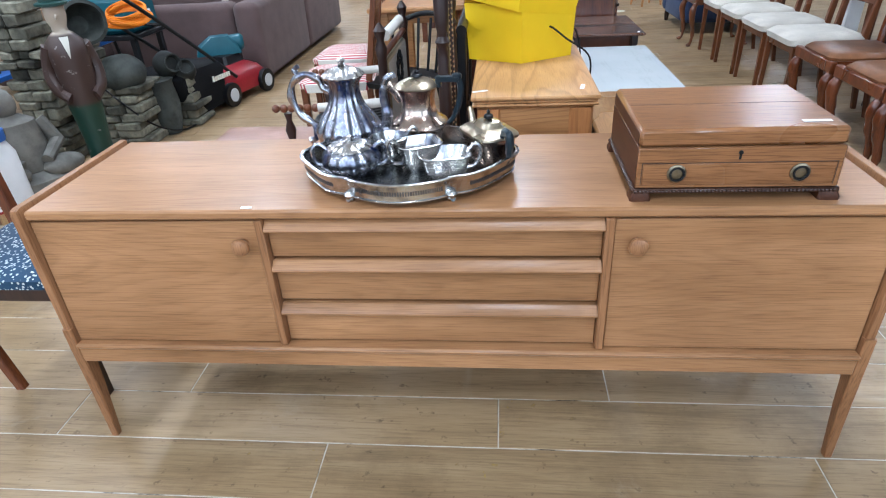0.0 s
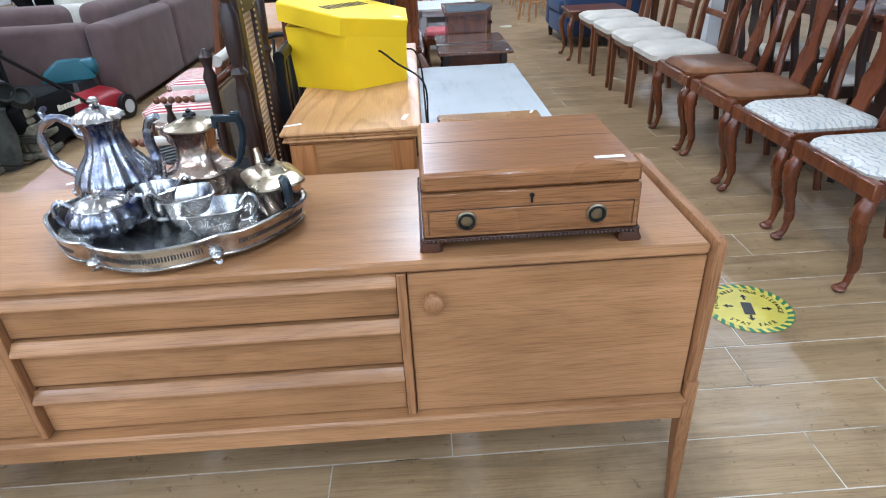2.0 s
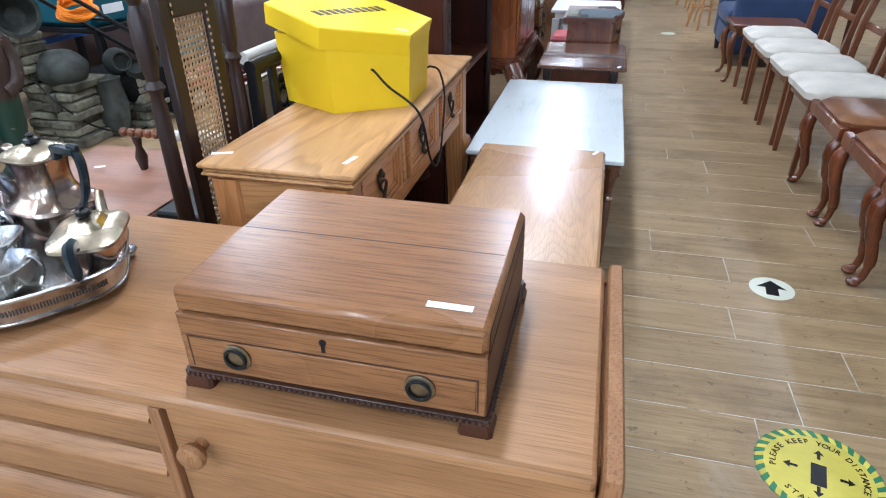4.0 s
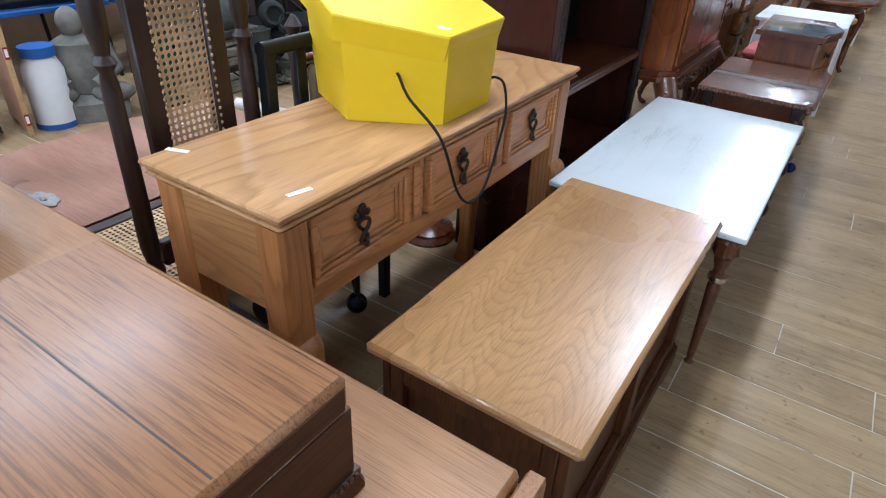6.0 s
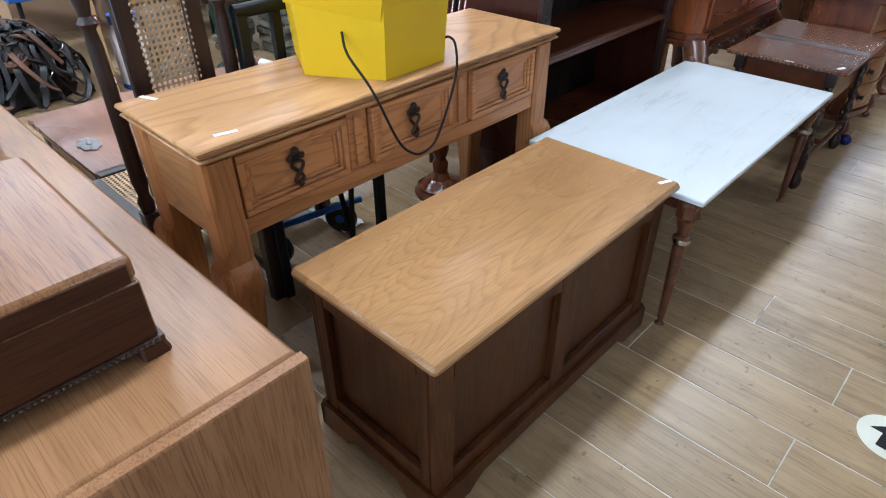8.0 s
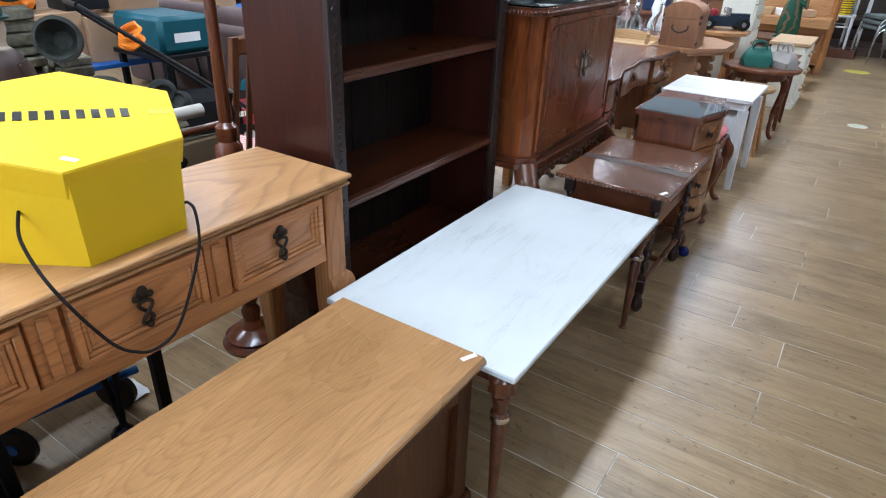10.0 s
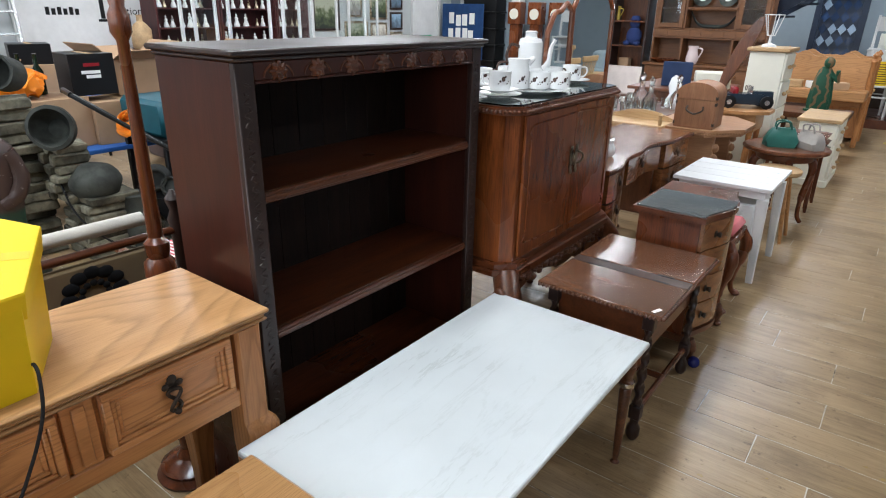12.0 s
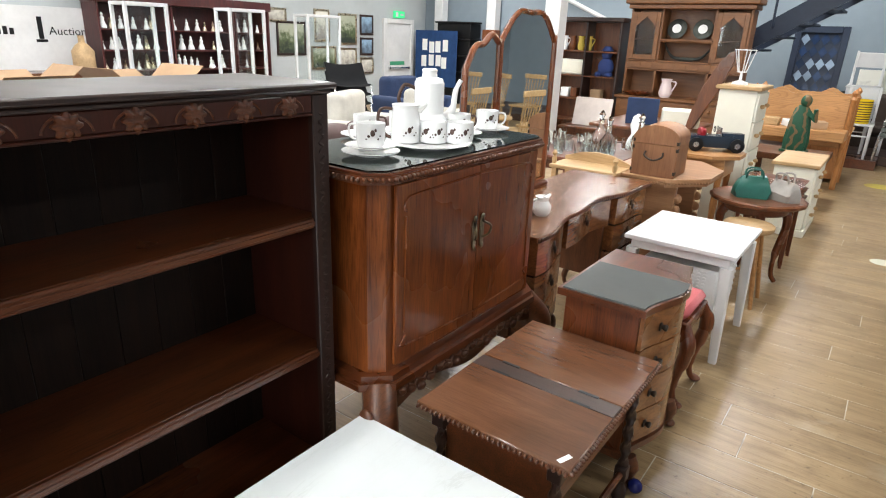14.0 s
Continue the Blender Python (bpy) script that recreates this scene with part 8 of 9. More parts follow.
# ---- west wall: sign, cabinets, pictures, door ----
sign = thing("wall_sign", "white sign board with dark lettering and small emblem", "sign", X0 + 0.03, 6.5, 0)
part("board", M().box(-0.02, -0.95, 0.8, 0.02, 0.79, 1.63, 0.004), WHITEWOOD, sign)
_em = M().box(0.021, 0.16, 1.22, 0.024, 0.22, 1.5, 0).box(0.021, 0.12, 1.18, 0.024, 0.26, 1.215, 0)
part("emblem", _em, BLACK, sign, "plain dark emblem")
for _y0, _n in ((-0.55, 6),):
    for _k in range(_n):
        part("letter_block", M().box(0.021, _y0 + _k * 0.075, 1.27, 0.024, _y0 + _k * 0.075 + 0.05, 1.37 - 0.02 * (_k % 2), 0), BLACK, sign)
_me = lettering("Auction", 0.15, 0.001)
_me.materials.append(BLACK)
part("sign_word", _me, None, sign, "dark lettering", at=pose(0.022, 0.53, 1.32, 90, 0, 90))
BURG = wood("burgundy_mahogany", (0.085, 0.014, 0.014), (0.04, 0.008, 0.008), "z", 1.0, 0.35)


def figurine(x, y, z, s, mat):
    single("china_figurine", M().lathe([(0.04 * s, 0), (0.05 * s, 0.01), (0.045 * s, 0.04 * s), (0.022 * s, 0.1 * s), (0.03 * s, 0.13 * s), (0.012 * s, 0.155 * s), (0.018 * s, 0.175 * s), (0.004 * s, 0.2 * s)], seg=10), mat, "small white china figurine on a shelf", "figurine", pose(x, y, z), "figurines in the cabinets")


def display_cabinet(y0, y1, seed):
    t = thing("display_cabinet", "tall burgundy shop cabinet with shelves of china", "cabinet", X0 + 0.05, 0)
    part("back_board", M().box(0.0, y0, 0, 0.02, y1, 1.72), BURG, t)
    for y in (y0, y1 - 0.03):
        part("side", M().box(0.021, y, 0, 0.42, y + 0.03, 1.72), BURG, t)
    for z in (0.05, 0.5, 0.8, 1.08, 1.36):
        part("shelf", M().box(0.021, y0 + 0.031, z, 0.4, y1 - 0.031, z + 0.02), BURG, t)
    part("cornice", M().box(0.0, y0 - 0.02, 1.721, 0.46, y1 + 0.02, 1.86, 0.01), BURG, t)
    r = random.Random(seed)
    for z in (0.82, 1.1, 1.38):
        y = y0 + 0.1
        while y < y1 - 0.1:
            figurine(X0 + 0.05 + r.uniform(0.2, 0.35), y, z + 0.0005, r.uniform(0.6, 1.15), CHINA if r.random() < 0.75 else GILT)
            y += r.uniform(0.1, 0.2)


display_cabinet(7.25, 8.3, 1)
display_cabinet(8.32, 9.4, 2)
display_cabinet(9.42, 10.1, 3)


def glass_case(x, y, w, label):
    t = thing("glass_case", label, "display case", x, y)
    for s in (-1, 1):
        for e in (-0.14, 0.14):
            part("post", M().box(e - 0.018, s * w - 0.018, 0.0, e + 0.018, s * w + 0.018, 1.68, 0.003), WHITEWOOD, t)
        part("top_bar", M().box(-0.121, s * w - 0.018, 1.645, 0.121, s * w + 0.018, 1.68, 0.003), WHITEWOOD, t)
    for e in (-0.14, 0.14):
        part("top_bar", M().box(e - 0.018, -w + 0.019, 1.645, e + 0.018, w - 0.019, 1.68, 0.003), WHITEWOOD, t)
        g = part("pane", M().box(e - 0.003, -w + 0.019, 0.7, e + 0.003, w - 0.019, 1.64, 0), GLASS, t)
        g.visible_shadow = False
    part("base", M().box(-0.121, -w + 0.019, 0.0, 0.121, w - 0.019, 0.69, 0.003), WHITEWOOD, t)


glass_case(-5.5, 6.75, 0.23, "white-framed glass display case")
glass_case(-5.5, 8.05, 0.25, "white-framed glass display case with notice")
glass_case(-6.0, 9.8, 0.32, "white-framed glass display case")


def picture(y, z, w, h, mat, seed, fr=None):
    t = thing("framed_picture", "framed landscape painting on the wall", "picture", X0 + 0.002, y, z, 0, "pictures on the wall")
    f = fr or GILT
    part("frame", M().box(0, -w, -h, 0.03, w, -h + 0.04, 0.006).box(0, -w, h - 0.04, 0.03, w, h, 0.006).box(0, -w, -h + 0.041, 0.03, -w + 0.04, h - 0.041, 0.006).box(0, w - 0.04, -h + 0.041, 0.03, w, h - 0.041, 0.006), f, t)
    part("canvas", M().box(0.002, -w + 0.04, -h + 0.04, 0.016, w - 0.04, h - 0.04, 0), mat, t, "dim landscape painting")


def painting(name, sky, land, dark, scale):
    m, nt, bs = base(name)
    v, raw, rnd = coords(nt, spread=20.0)
    n = node(nt, "TexNoise", Vector=raw, Scale=scale, Detail=6.0, Roughness=0.65)
    sp = node(nt, "SeparateXYZ", Vector=node(nt, "TexCoord").outputs["Object"])
    add = nt.nodes.new("ShaderNodeMath")
    add.operation = "MULTIPLY_ADD"
    nt.links.new(n.outputs["Fac"], add.inputs[0])
    add.inputs[1].default_value = 0.8
    nt.links.new(sp.outputs["Z"], add.inputs[2])
    nt.links.new(ramp(nt, add.outputs[0], [(0.2, dark), (0.38, land), (0.46, tuple((a + b) / 2 for a, b in zip(sky, land))), (0.55, sky)]), bs.inputs["Base Color"])
    bs.inputs["Roughness"].default_value = 0.4
    return m


PAINT_A = painting("wooded_painting", (0.4, 0.42, 0.32), (0.1, 0.13, 0.06), (0.03, 0.04, 0.03), 9)
PAINT_B = painting("sea_painting", (0.3, 0.45, 0.6), (0.15, 0.22, 0.3), (0.06, 0.08, 0.1), 7)
PAINT_C = painting("pale_print", (0.7, 0.68, 0.6), (0.5, 0.48, 0.42), (0.25, 0.22, 0.2), 12)
picture(10.55, 1.7, 0.3, 0.12, PAINT_C, 1)
picture(10.95, 1.3, 0.34, 0.3, PAINT_A, 2, DARK_Z)
picture(11.72, 1.55, 0.2, 0.3, PAINT_C, 3)
picture(12.42, 1.5, 0.26, 0.3, PAINT_A, 4)
picture(12.98, 1.6, 0.2, 0.2, PAINT_B, 5, DARK_Z)
picture(12.98, 1.17, 0.2, 0.18, PAINT_B, 6, DARK_Z)
picture(12.98, 0.78, 0.2, 0.17, PAINT_C, 7)
picture(12.42, 0.95, 0.25, 0.19, PAINT_C, 8)
picture(11.75, 0.95, 0.33, 0.22, PAINT_A, 9)
picture(12.42, 0.5, 0.2, 0.18, PAINT_C, 10)
single("wall_plate", M().lathe([(0.02, 0), (0.2, 0.004), (0.22, 0.03), (0.18, 0.02)], seg=28, m=pose(0, 0, 0, 0, 90)), GILT, "round brass charger on the wall", "plate", pose(X0 + 0.002, 10.1, 1.62))
door = tagged(new("door_1"), "white fire exit door with push bar, closed", "door", kind="structure")
part("door_leaf", M().box(X0 + 0.002, 13.58, 0.0, X0 + 0.04, 14.4, 1.66, 0.004), WHITEWOOD, door)
part("door_frame", M().box(X0 + 0.002, 13.48, 0, X0 + 0.07, 13.579, 1.76, 0.004).box(X0 + 0.002, 14.401, 0, X0 + 0.07, 14.5, 1.76, 0.004).box(X0 + 0.002, 13.58, 1.661, X0 + 0.07, 14.4, 1.76, 0.004), WHITEWOOD, door)
part("push_bar", M().tube([(X0 + 0.09, 13.66, 0.72), (X0 + 0.09, 14.32, 0.72)], 0.018, 8).box(X0 + 0.041, 13.64, 0.69, X0 + 0.09, 13.68, 0.75).box(X0 + 0.041, 14.3, 0.69, X0 + 0.09, 14.34, 0.75), CHROME, door, "steel push bar")
part("door_notice", M().box(X0 + 0.041, 13.7, 0.78, X0 + 0.044, 14.2, 0.86, 0), plain("green_notice", (0.05, 0.3, 0.16), 0.5), door, "green notice strip")
ex = thing("exit_sign", "lit green emergency exit sign above the door", "exit sign", X0 + 0.02, 13.99, 1.85)
EXITG, _nt, _bs = base("lit_green")
_bs.inputs["Base Color"].default_value = (0.02, 0.35, 0.12, 1)
_bs.inputs["Emission Color"].default_value = (0.05, 0.8, 0.3, 1)
_bs.inputs["Emission Strength"].default_value = 0.7
part("panel", M().box(0, -0.17, -0.07, 0.05, 0.17, 0.07, 0.006), EXITG, ex)
part("symbol", M().box(0.051, -0.13, -0.045, 0.053, -0.06, 0.045, 0).box(0.051, 0.02, -0.02, 0.053, 0.12, 0.02, 0), WHITEWOOD, ex, "plain white shapes")

# ---- things in the middle of the hall ----
armchair(-3.1, 7.9, 200, OATMEAL, "oatmeal cloth upholstered armchair", 0.42)
armchair(-2.9, 8.95, 190, OATMEAL, "oatmeal upholstered armchair with loose cushions", 0.42)
armchair(-4.4, 10.2, 180, NAVY, "teal blue upholstered armchair", 0.45)
for _k in range(5):
    t = thing("stacking_chair", "dark grey stacking chair in a pile", "chair", -4.1, 8.55, _k * 0.11, 150, "stacked chairs")
    part("shell", M().sheet(10, 10, lambda u, v: (-0.22 + 0.44 * v + (0.05 if v > 0.5 else 0), -0.24 + 0.48 * u, 0.42 + (0.0 if v < 0.5 else 0.75 * (v - 0.5) ** 0.8 * 0.55) - 0.03 * math.sin(u * 3.14))).sheet(10, 10, lambda u, v: (-0.22 + 0.44 * v + (0.05 if v > 0.5 else 0) + 0.006, -0.24 + 0.48 * u, 0.412 + (0.0 if v < 0.5 else 0.75 * (v - 0.5) ** 0.8 * 0.55) - 0.03 * math.sin(u * 3.14))), BLACKBAG, t)
    for sx in (-0.2, 0.2):
        for sy in (-0.22, 0.22):
            part("leg", M().tube([(sx, sy, 0.41), (sx * 1.15, sy * 1.05, 0 if _k == 0 else 0.3)], 0.01, 6), CHROME, t)


def spindle_chair(x, y, rz):
    t = thing("spindle_chair", "pale spindle-back wooden chair", "chair", x, y, 0, rz, "spindle chairs")
    part("seat", M().loft([(0, 0, 0.41, 0.2, 0.2), (0, 0, 0.435, 0.205, 0.205)]), PINE_PALE, t)
    for sx in (-1, 1):
        for sy in (-1, 1):
            part("leg", M().tube([(sx * 0.14, sy * 0.14, 0.41), (sx * 0.2, sy * 0.19, 0)], [0.016, 0.012], 8), PINE_PALE, t)
    for k in range(7):
        part("spindle", M().tube([(0.17, -0.15 + 0.05 * k, 0.43), (0.25, -0.18 + 0.06 * k, 0.86)], 0.008, 6), PINE_PALE, t)
    part("top_rail", M().box(0.235, -0.22, 0.84, 0.262, 0.22, 0.91, 0.008), PINE_PALE, t)


spindle_chair(3.9, 11.6, 120)
spindle_chair(3.45, 11.95, 100)
spindle_chair(2.12, 9.35, 185)
spindle_chair(2.15, 9.95, 180)


def high_stool(x, y):
    t = thing("high_stool", "tall pale wooden stool with round seat", "stool", x, y, 0, 20, "tall stools beside the aisle")
    part("seat", M().lathe([(0.15, 0.62), (0.165, 0.632), (0.165, 0.65), (0.15, 0.66), (0.01, 0.656)], seg=32), PINE_PALE, t)
    for a in (45, 135, 225, 315):
        c, q = math.cos(radians(a)), math.sin(radians(a))
        part("leg", M().tube([(c * 0.1, q * 0.1, 0.625), (c * 0.19, q * 0.19, 0)], [0.018, 0.014], 10), PINE_X, t)
    for z, a in ((0.22, 0), (0.26, 90)):
        e = 0.118
        for k in (-1, 1):
            part("rung", M().tube([(-e, k * e, z), (e, k * e, z)] if a == 0 else [(k * e, -e, z), (k * e, e, z)], 0.01, 8), PINE_X, t)


high_stool(2.0, 8.75)
high_stool(2.02, 10.5)
armchair(2.35, 12.2, 0, cloth("pale_blue_cloth", (0.33, 0.4, 0.43)), "pale blue upholstered armchair beside the aisle", 0.42)
for _k in range(3):
    t = thing("office_chair", "grey upholstered stacking chair on chrome legs", "chair", 1.6, 12.6, 0.07 * _k, -60, "stack of grey chairs")
    part("seat", M().soft(-0.22, -0.22, 0.43, 0.22, 0.22, 0.48, 0.02), cloth("grey_green_cloth", (0.13, 0.15, 0.14)) if _k == 0 else bpy.data.materials["grey_green_cloth"], t)
    part("backrest", M().soft(-0.21, 0.0, 0.0, 0.21, 0.04, 0.36, 0.018).move(pose(0, 0.2, 0.52, -14)), bpy.data.materials["grey_green_cloth"], t)
    for q in (-1, 1):
        part("leg_frame", M().tube(bezier([(q * 0.23, -0.23, 0.0), (q * 0.22, -0.19, 0.4), (q * 0.22, 0.0, 0.45), (q * 0.22, 0.19, 0.45), (q * 0.22, 0.24, 0.6)], 5), 0.011, 8)
             .tube([(q * 0.22, 0.12, 0.44), (q * 0.24, 0.24, 0.0)], 0.011, 8), CHROME, t)


def notice_board():
    t = thing("notice_board", "blue screen board with pinned papers", "notice board", -7.2, 14.42)
    part("board", M().box(-0.6, -0.02, 0.35, 0.55, 0.02, 1.55, 0.006), NAVY_BOARD, t)
    r = random.Random(5)
    for k in range(8):
        x, z = -0.42 + 0.2 * (k % 4) + r.uniform(-0.03, 0.03), 0.75 + 0.36 * (k // 4) + r.uniform(-0.05, 0.05)
        part("paper", M().box(x, -0.024, z, x + 0.14, -0.021, z + 0.24, 0), LABEL, t, "pinned white paper")
    for x in (-0.5, 0.45):
        part("foot", M().box(x - 0.03, -0.25, 0, x + 0.03, 0.25, 0.03).box(x - 0.02, -0.019, 0.031, x + 0.02, 0.019, 0.349), BLACKIRON, t)


NAVY_BOARD = cloth("blue_felt", (0.02, 0.06, 0.17), scale=300)
notice_board()


def clock(x, label):
    t = thing("longcase_clock", label, "clock", x, 14.6)
    part("case", M().box(-0.15, -0.1, 0, 0.15, 0.12, 0.45, 0.008).box(-0.11, -0.08, 0.451, 0.11, 0.12, 1.15, 0.006), MAHO_Z, t)
    part("hood", M().box(-0.16, -0.11, 1.151, 0.16, 0.12, 1.6, 0.01), MAHO_Z, t)
    part("dial", M().lathe([(0.11, 0), (0.11, 0.008)], m=pose(0, 0, 0, 90), c=(0, -0.11, 1.36), seg=28), CREAM, t, "pale round dial")


for _x in (-5.9, -5.4, -4.9, -4.3):
    clock(_x, "dark wooden longcase clock with pale dial")
for _k in range(5):
    single("black_crate", M().box(-7.3, 14.55, 0, -6.4, 14.95, 0.31, 0.01).box(-7.34, 14.51, 0.3105, -6.36, 14.95, 0.349, 0.01), BLACK, "black plastic crate in a stack by the wall", "crate", pose(0, 0, 0.35 * _k), "stacked crates")
for _x in (-6.0, -2.45, -7.4):
    single("roof_post", M().box(_x - 0.11, 10.6 if _x == -2.45 else 14.7, 0, _x + 0.11, 10.82 if _x == -2.45 else 14.92, CEIL, 0.01), WHITEWOOD, "white painted steel roof post", "post", kind="structure")
for _a, _b in (((-5.9, 14.75, 2.9), (-2.6, 14.75, 1.5)), ((-7.3, 14.75, 2.6), (-3.0, 14.75, 2.6))):
    single("wall_brace", M().tube([_a, _b], 0.04, 8), WHITEWOOD, "white painted steel brace on the end wall", "brace", kind="structure")


def far_shelves():
    t = thing("tall_bookcase", "tall dark bookcase with jugs, radio and books", "bookcase")
    xa, xb, y0, y1 = -2.98, -1.93, 11.75, 12.05
    part("back_board", M().box(xa, y1 - 0.02, 0, xb, y1, 1.72), CHAIR_L, t)
    for x in (xa, (xa + xb) / 2 - 0.015, xb - 0.03):
        part("side", M().box(x, y0, 0, x + 0.03, y1 - 0.021, 1.72), DARK_Z, t)
    for z in (0.3, 0.62, 0.95, 1.3):
        part("shelf", M().box(xa + 0.031, y0 + 0.01, z, xb - 0.031, y1 - 0.021, z + 0.022), CHAIR_L, t)
    part("cornice", M().box(xa - 0.03, y0 - 0.03, 1.721, xb + 0.03, y1, 1.78, 0.01), DARK_Z, t)
    return t


far_shelves()
YELLOWJUG = plain("yellow_glaze", (0.5, 0.38, 0.08), 0.25)
for _x, _m in ((-2.85, CHINA), (-2.72, CHAIR_L), (-2.58, YELLOWJUG), (-2.46, YELLOWJUG)):
    single("pottery_jug", M().lathe([(0.04, 0), (0.055, 0.06), (0.04, 0.14), (0.05, 0.2), (0.042, 0.19)], seg=14).tube(bezier([(0.04, 0, 0.17), (0.09, 0, 0.15), (0.05, 0, 0.06)], 4), 0.008, 6), _m, "glazed pottery jug on a shelf", "jug", pose(_x, 11.88, 1.3225), "jugs on the shelf")
single("old_radio", M().box(-0.2, -0.07, 0, 0.2, 0.07, 0.22, 0.02).box(-0.16, -0.075, 0.05, 0.16, -0.0705, 0.19, 0.002), CREAM, "cream bakelite radio on a shelf", "radio", pose(-2.68, 11.88, 0.973))
single("soft_toy", M().ball(0, 0, 0.13, 0.12, 0.09, 0.14).ball(0, 0, 0.31, 0.08, 0.075, 0.08).ball(-0.08, -0.06, 0.03, 0.05, 0.09, 0.04).ball(0.08, -0.06, 0.03, 0.05, 0.09, 0.04).lathe([(0.1, 0.36), (0.07, 0.38), (0.05, 0.42)], seg=14), plain("blue_toy_cloth", (0.03, 0.05, 0.16), 0.9), "blue soft toy sitting on a shelf", "soft toy", pose(-2.15, 11.86, 0.973))
for _x, _w, _m in ((-2.25, 0.16, CARD), (-2.75, 0.13, CHINA), (-2.6, 0.1, CHAIR_L)):
    single("shelf_box", M().box(-_w / 2, -0.07, 0, _w / 2, 0.07, 0.14, 0.01), _m, "small box on a shelf", "box", pose(_x, 11.88, 0.6425), "boxes on the shelf")
single("framed_print", M().box(-0.28, -0.015, 0, 0.28, 0.015, 0.4, 0.006), plain("white_red_print", (0.7, 0.62, 0.58), 0.5), "pale framed print leaning on furniture", "picture", pose(-2.1, 11.4, 0.3, -12))
dining_table(-2.1, 11.45, 0.4, 0.25, 0.3, CHAIR_L, "low brown table below the bookcase")


def dresser():
    t = thing("pine_dresser", "large carved pine dresser with plate rack", "dresser", -1.06, 11.9)
    w = 0.78
    part("base_cupboard", M().box(-w, -0.28, 0.05, w, 0.22, 0.72, 0.006), DRESSER, t)
    part("worktop", M().box(-w - 0.03, -0.31, 0.721, w + 0.03, 0.22, 0.76, 0.008), DRESSER, t)
    for k in range(3):
        x = -0.5 + 0.5 * k
        d = part("drawer", M().box(x - 0.22, -0.293, 0.56, x + 0.22, -0.281, 0.7, 0.004), DRESSER, t)
        part("knob", M().ball(x, -0.305, 0.63, 0.02), DRESSER, d)
    part("back_board", M().box(-w + 0.02, 0.16, 0.761, w - 0.02, 0.18, 1.9), DRESSER, t)
    for x in (-w, -0.36, 0.33, w - 0.03):
        part("upright", M().box(x, -0.1, 0.761, x + 0.03, 0.159, 1.9), DRESSER, t)
    for z in (1.1, 1.22, 1.5):
        part("shelf", M().box(-w + 0.031, -0.1, z, w - 0.031, 0.159, z + 0.022), DRESSER, t)
    part("spice_drawer_case", M().box(-w + 0.031, -0.11, 1.123, w - 0.031, 0.15, 1.218, 0.002), DRESSER, t)
    for k in range(9):
        part("spice_drawer", M().box(-0.7 + k * 0.156, -0.117, 1.135, -0.56 + k * 0.156, -0.111, 1.208, 0.003), DRESSER, t)
    for s in (-1, 1):
        x0, x1 = (-w + 0.031, -0.361) if s < 0 else (0.361, w - 0.031)
        d = part("glazed_door", M().box(x0, -0.118, 1.245, x0 + 0.06, -0.101, 1.86).box(x1 - 0.06, -0.118, 1.245, x1, -0.101, 1.86).box(x0 + 0.061, -0.118, 1.245, x1 - 0.061, -0.101, 1.31)
                 .prism([(x0 + 0.061, 1.86), (x0 + 0.061, 1.68), ((x0 + x1) / 2, 1.8), (x1 - 0.061, 1.68), (x1 - 0.061, 1.86)], -0.118, -0.101, "y"), DRESSER, t)
        part("door_pane", M().box(x0 + 0.061, -0.108, 1.31, x1 - 0.061, -0.104, 1.8, 0), GLASS, d)
    part("cornice", M().box(-w - 0.03, -0.16, 1.9, w + 0.03, 0.2, 1.96, 0.01).box(-w - 0.07, -0.2, 1.961, w + 0.07, 0.2, 2.03, 0.012), DRESSER, t)
    rail = M()
    for k in range(26):
        rail.ball(-0.33 + k * 0.0265, -0.11, 1.49, 0.01, 0.01, 0.016, 6, 5)
    part("rope_trim", rail, DRESSER, t)


dresser()
for _x in (-1.24, -0.9):
    single("display_plate", M().lathe([(0.03, 0), (0.1, 0.006), (0.13, 0.02), (0.12, 0.022)], m=pose(0, 0, 0, 75), seg=28), STONEDARK, "dark round plate with white centre on the dresser", "plate", pose(_x, 11.98, 1.655), "plates on the dresser")
    single("plate_centre", M().lathe([(0.06, 0), (0.06, 0.004)], m=pose(0, 0, 0, 75), seg=24), CHINA, "white decorated plate centre on the dresser", "plate", pose(_x, 11.945, 1.66), "plate centres")
single("horns", M().tube(bezier([(-1.38, 11.95, 1.48), (-1.25, 11.93, 1.30), (-1.05, 11.93, 1.27), (-0.85, 11.93, 1.30), (-0.72, 11.95, 1.48)], 6), [0.004 + 0.022 * math.sin(k / 24 * 3.14) for k in range(25)], 8), STONEDARK, "pair of mounted animal horns", "horns")
single("water_jug", M().lathe([(0.06, 0), (0.09, 0.06), (0.07, 0.16), (0.06, 0.2), (0.075, 0.25), (0.07, 0.25)], seg=20).tube(bezier([(0.06, 0, 0.22), (0.13, 0, 0.2), (0.08, 0, 0.08)], 5), 0.01, 7), plain("pink_white_china", (0.75, 0.62, 0.62), 0.2), "pink and white china water jug", "jug", pose(-1.2, 11.72, 0.7605))
single("dough_bowl", M().lathe([(0.1, 0), (0.16, 0.05), (0.15, 0.05), (0.09, 0.01)], seg=20, sx=1.4), CHAIR_W, "long wooden bowl on the dresser", "bowl", pose(-1.6, 11.74, 0.7605))

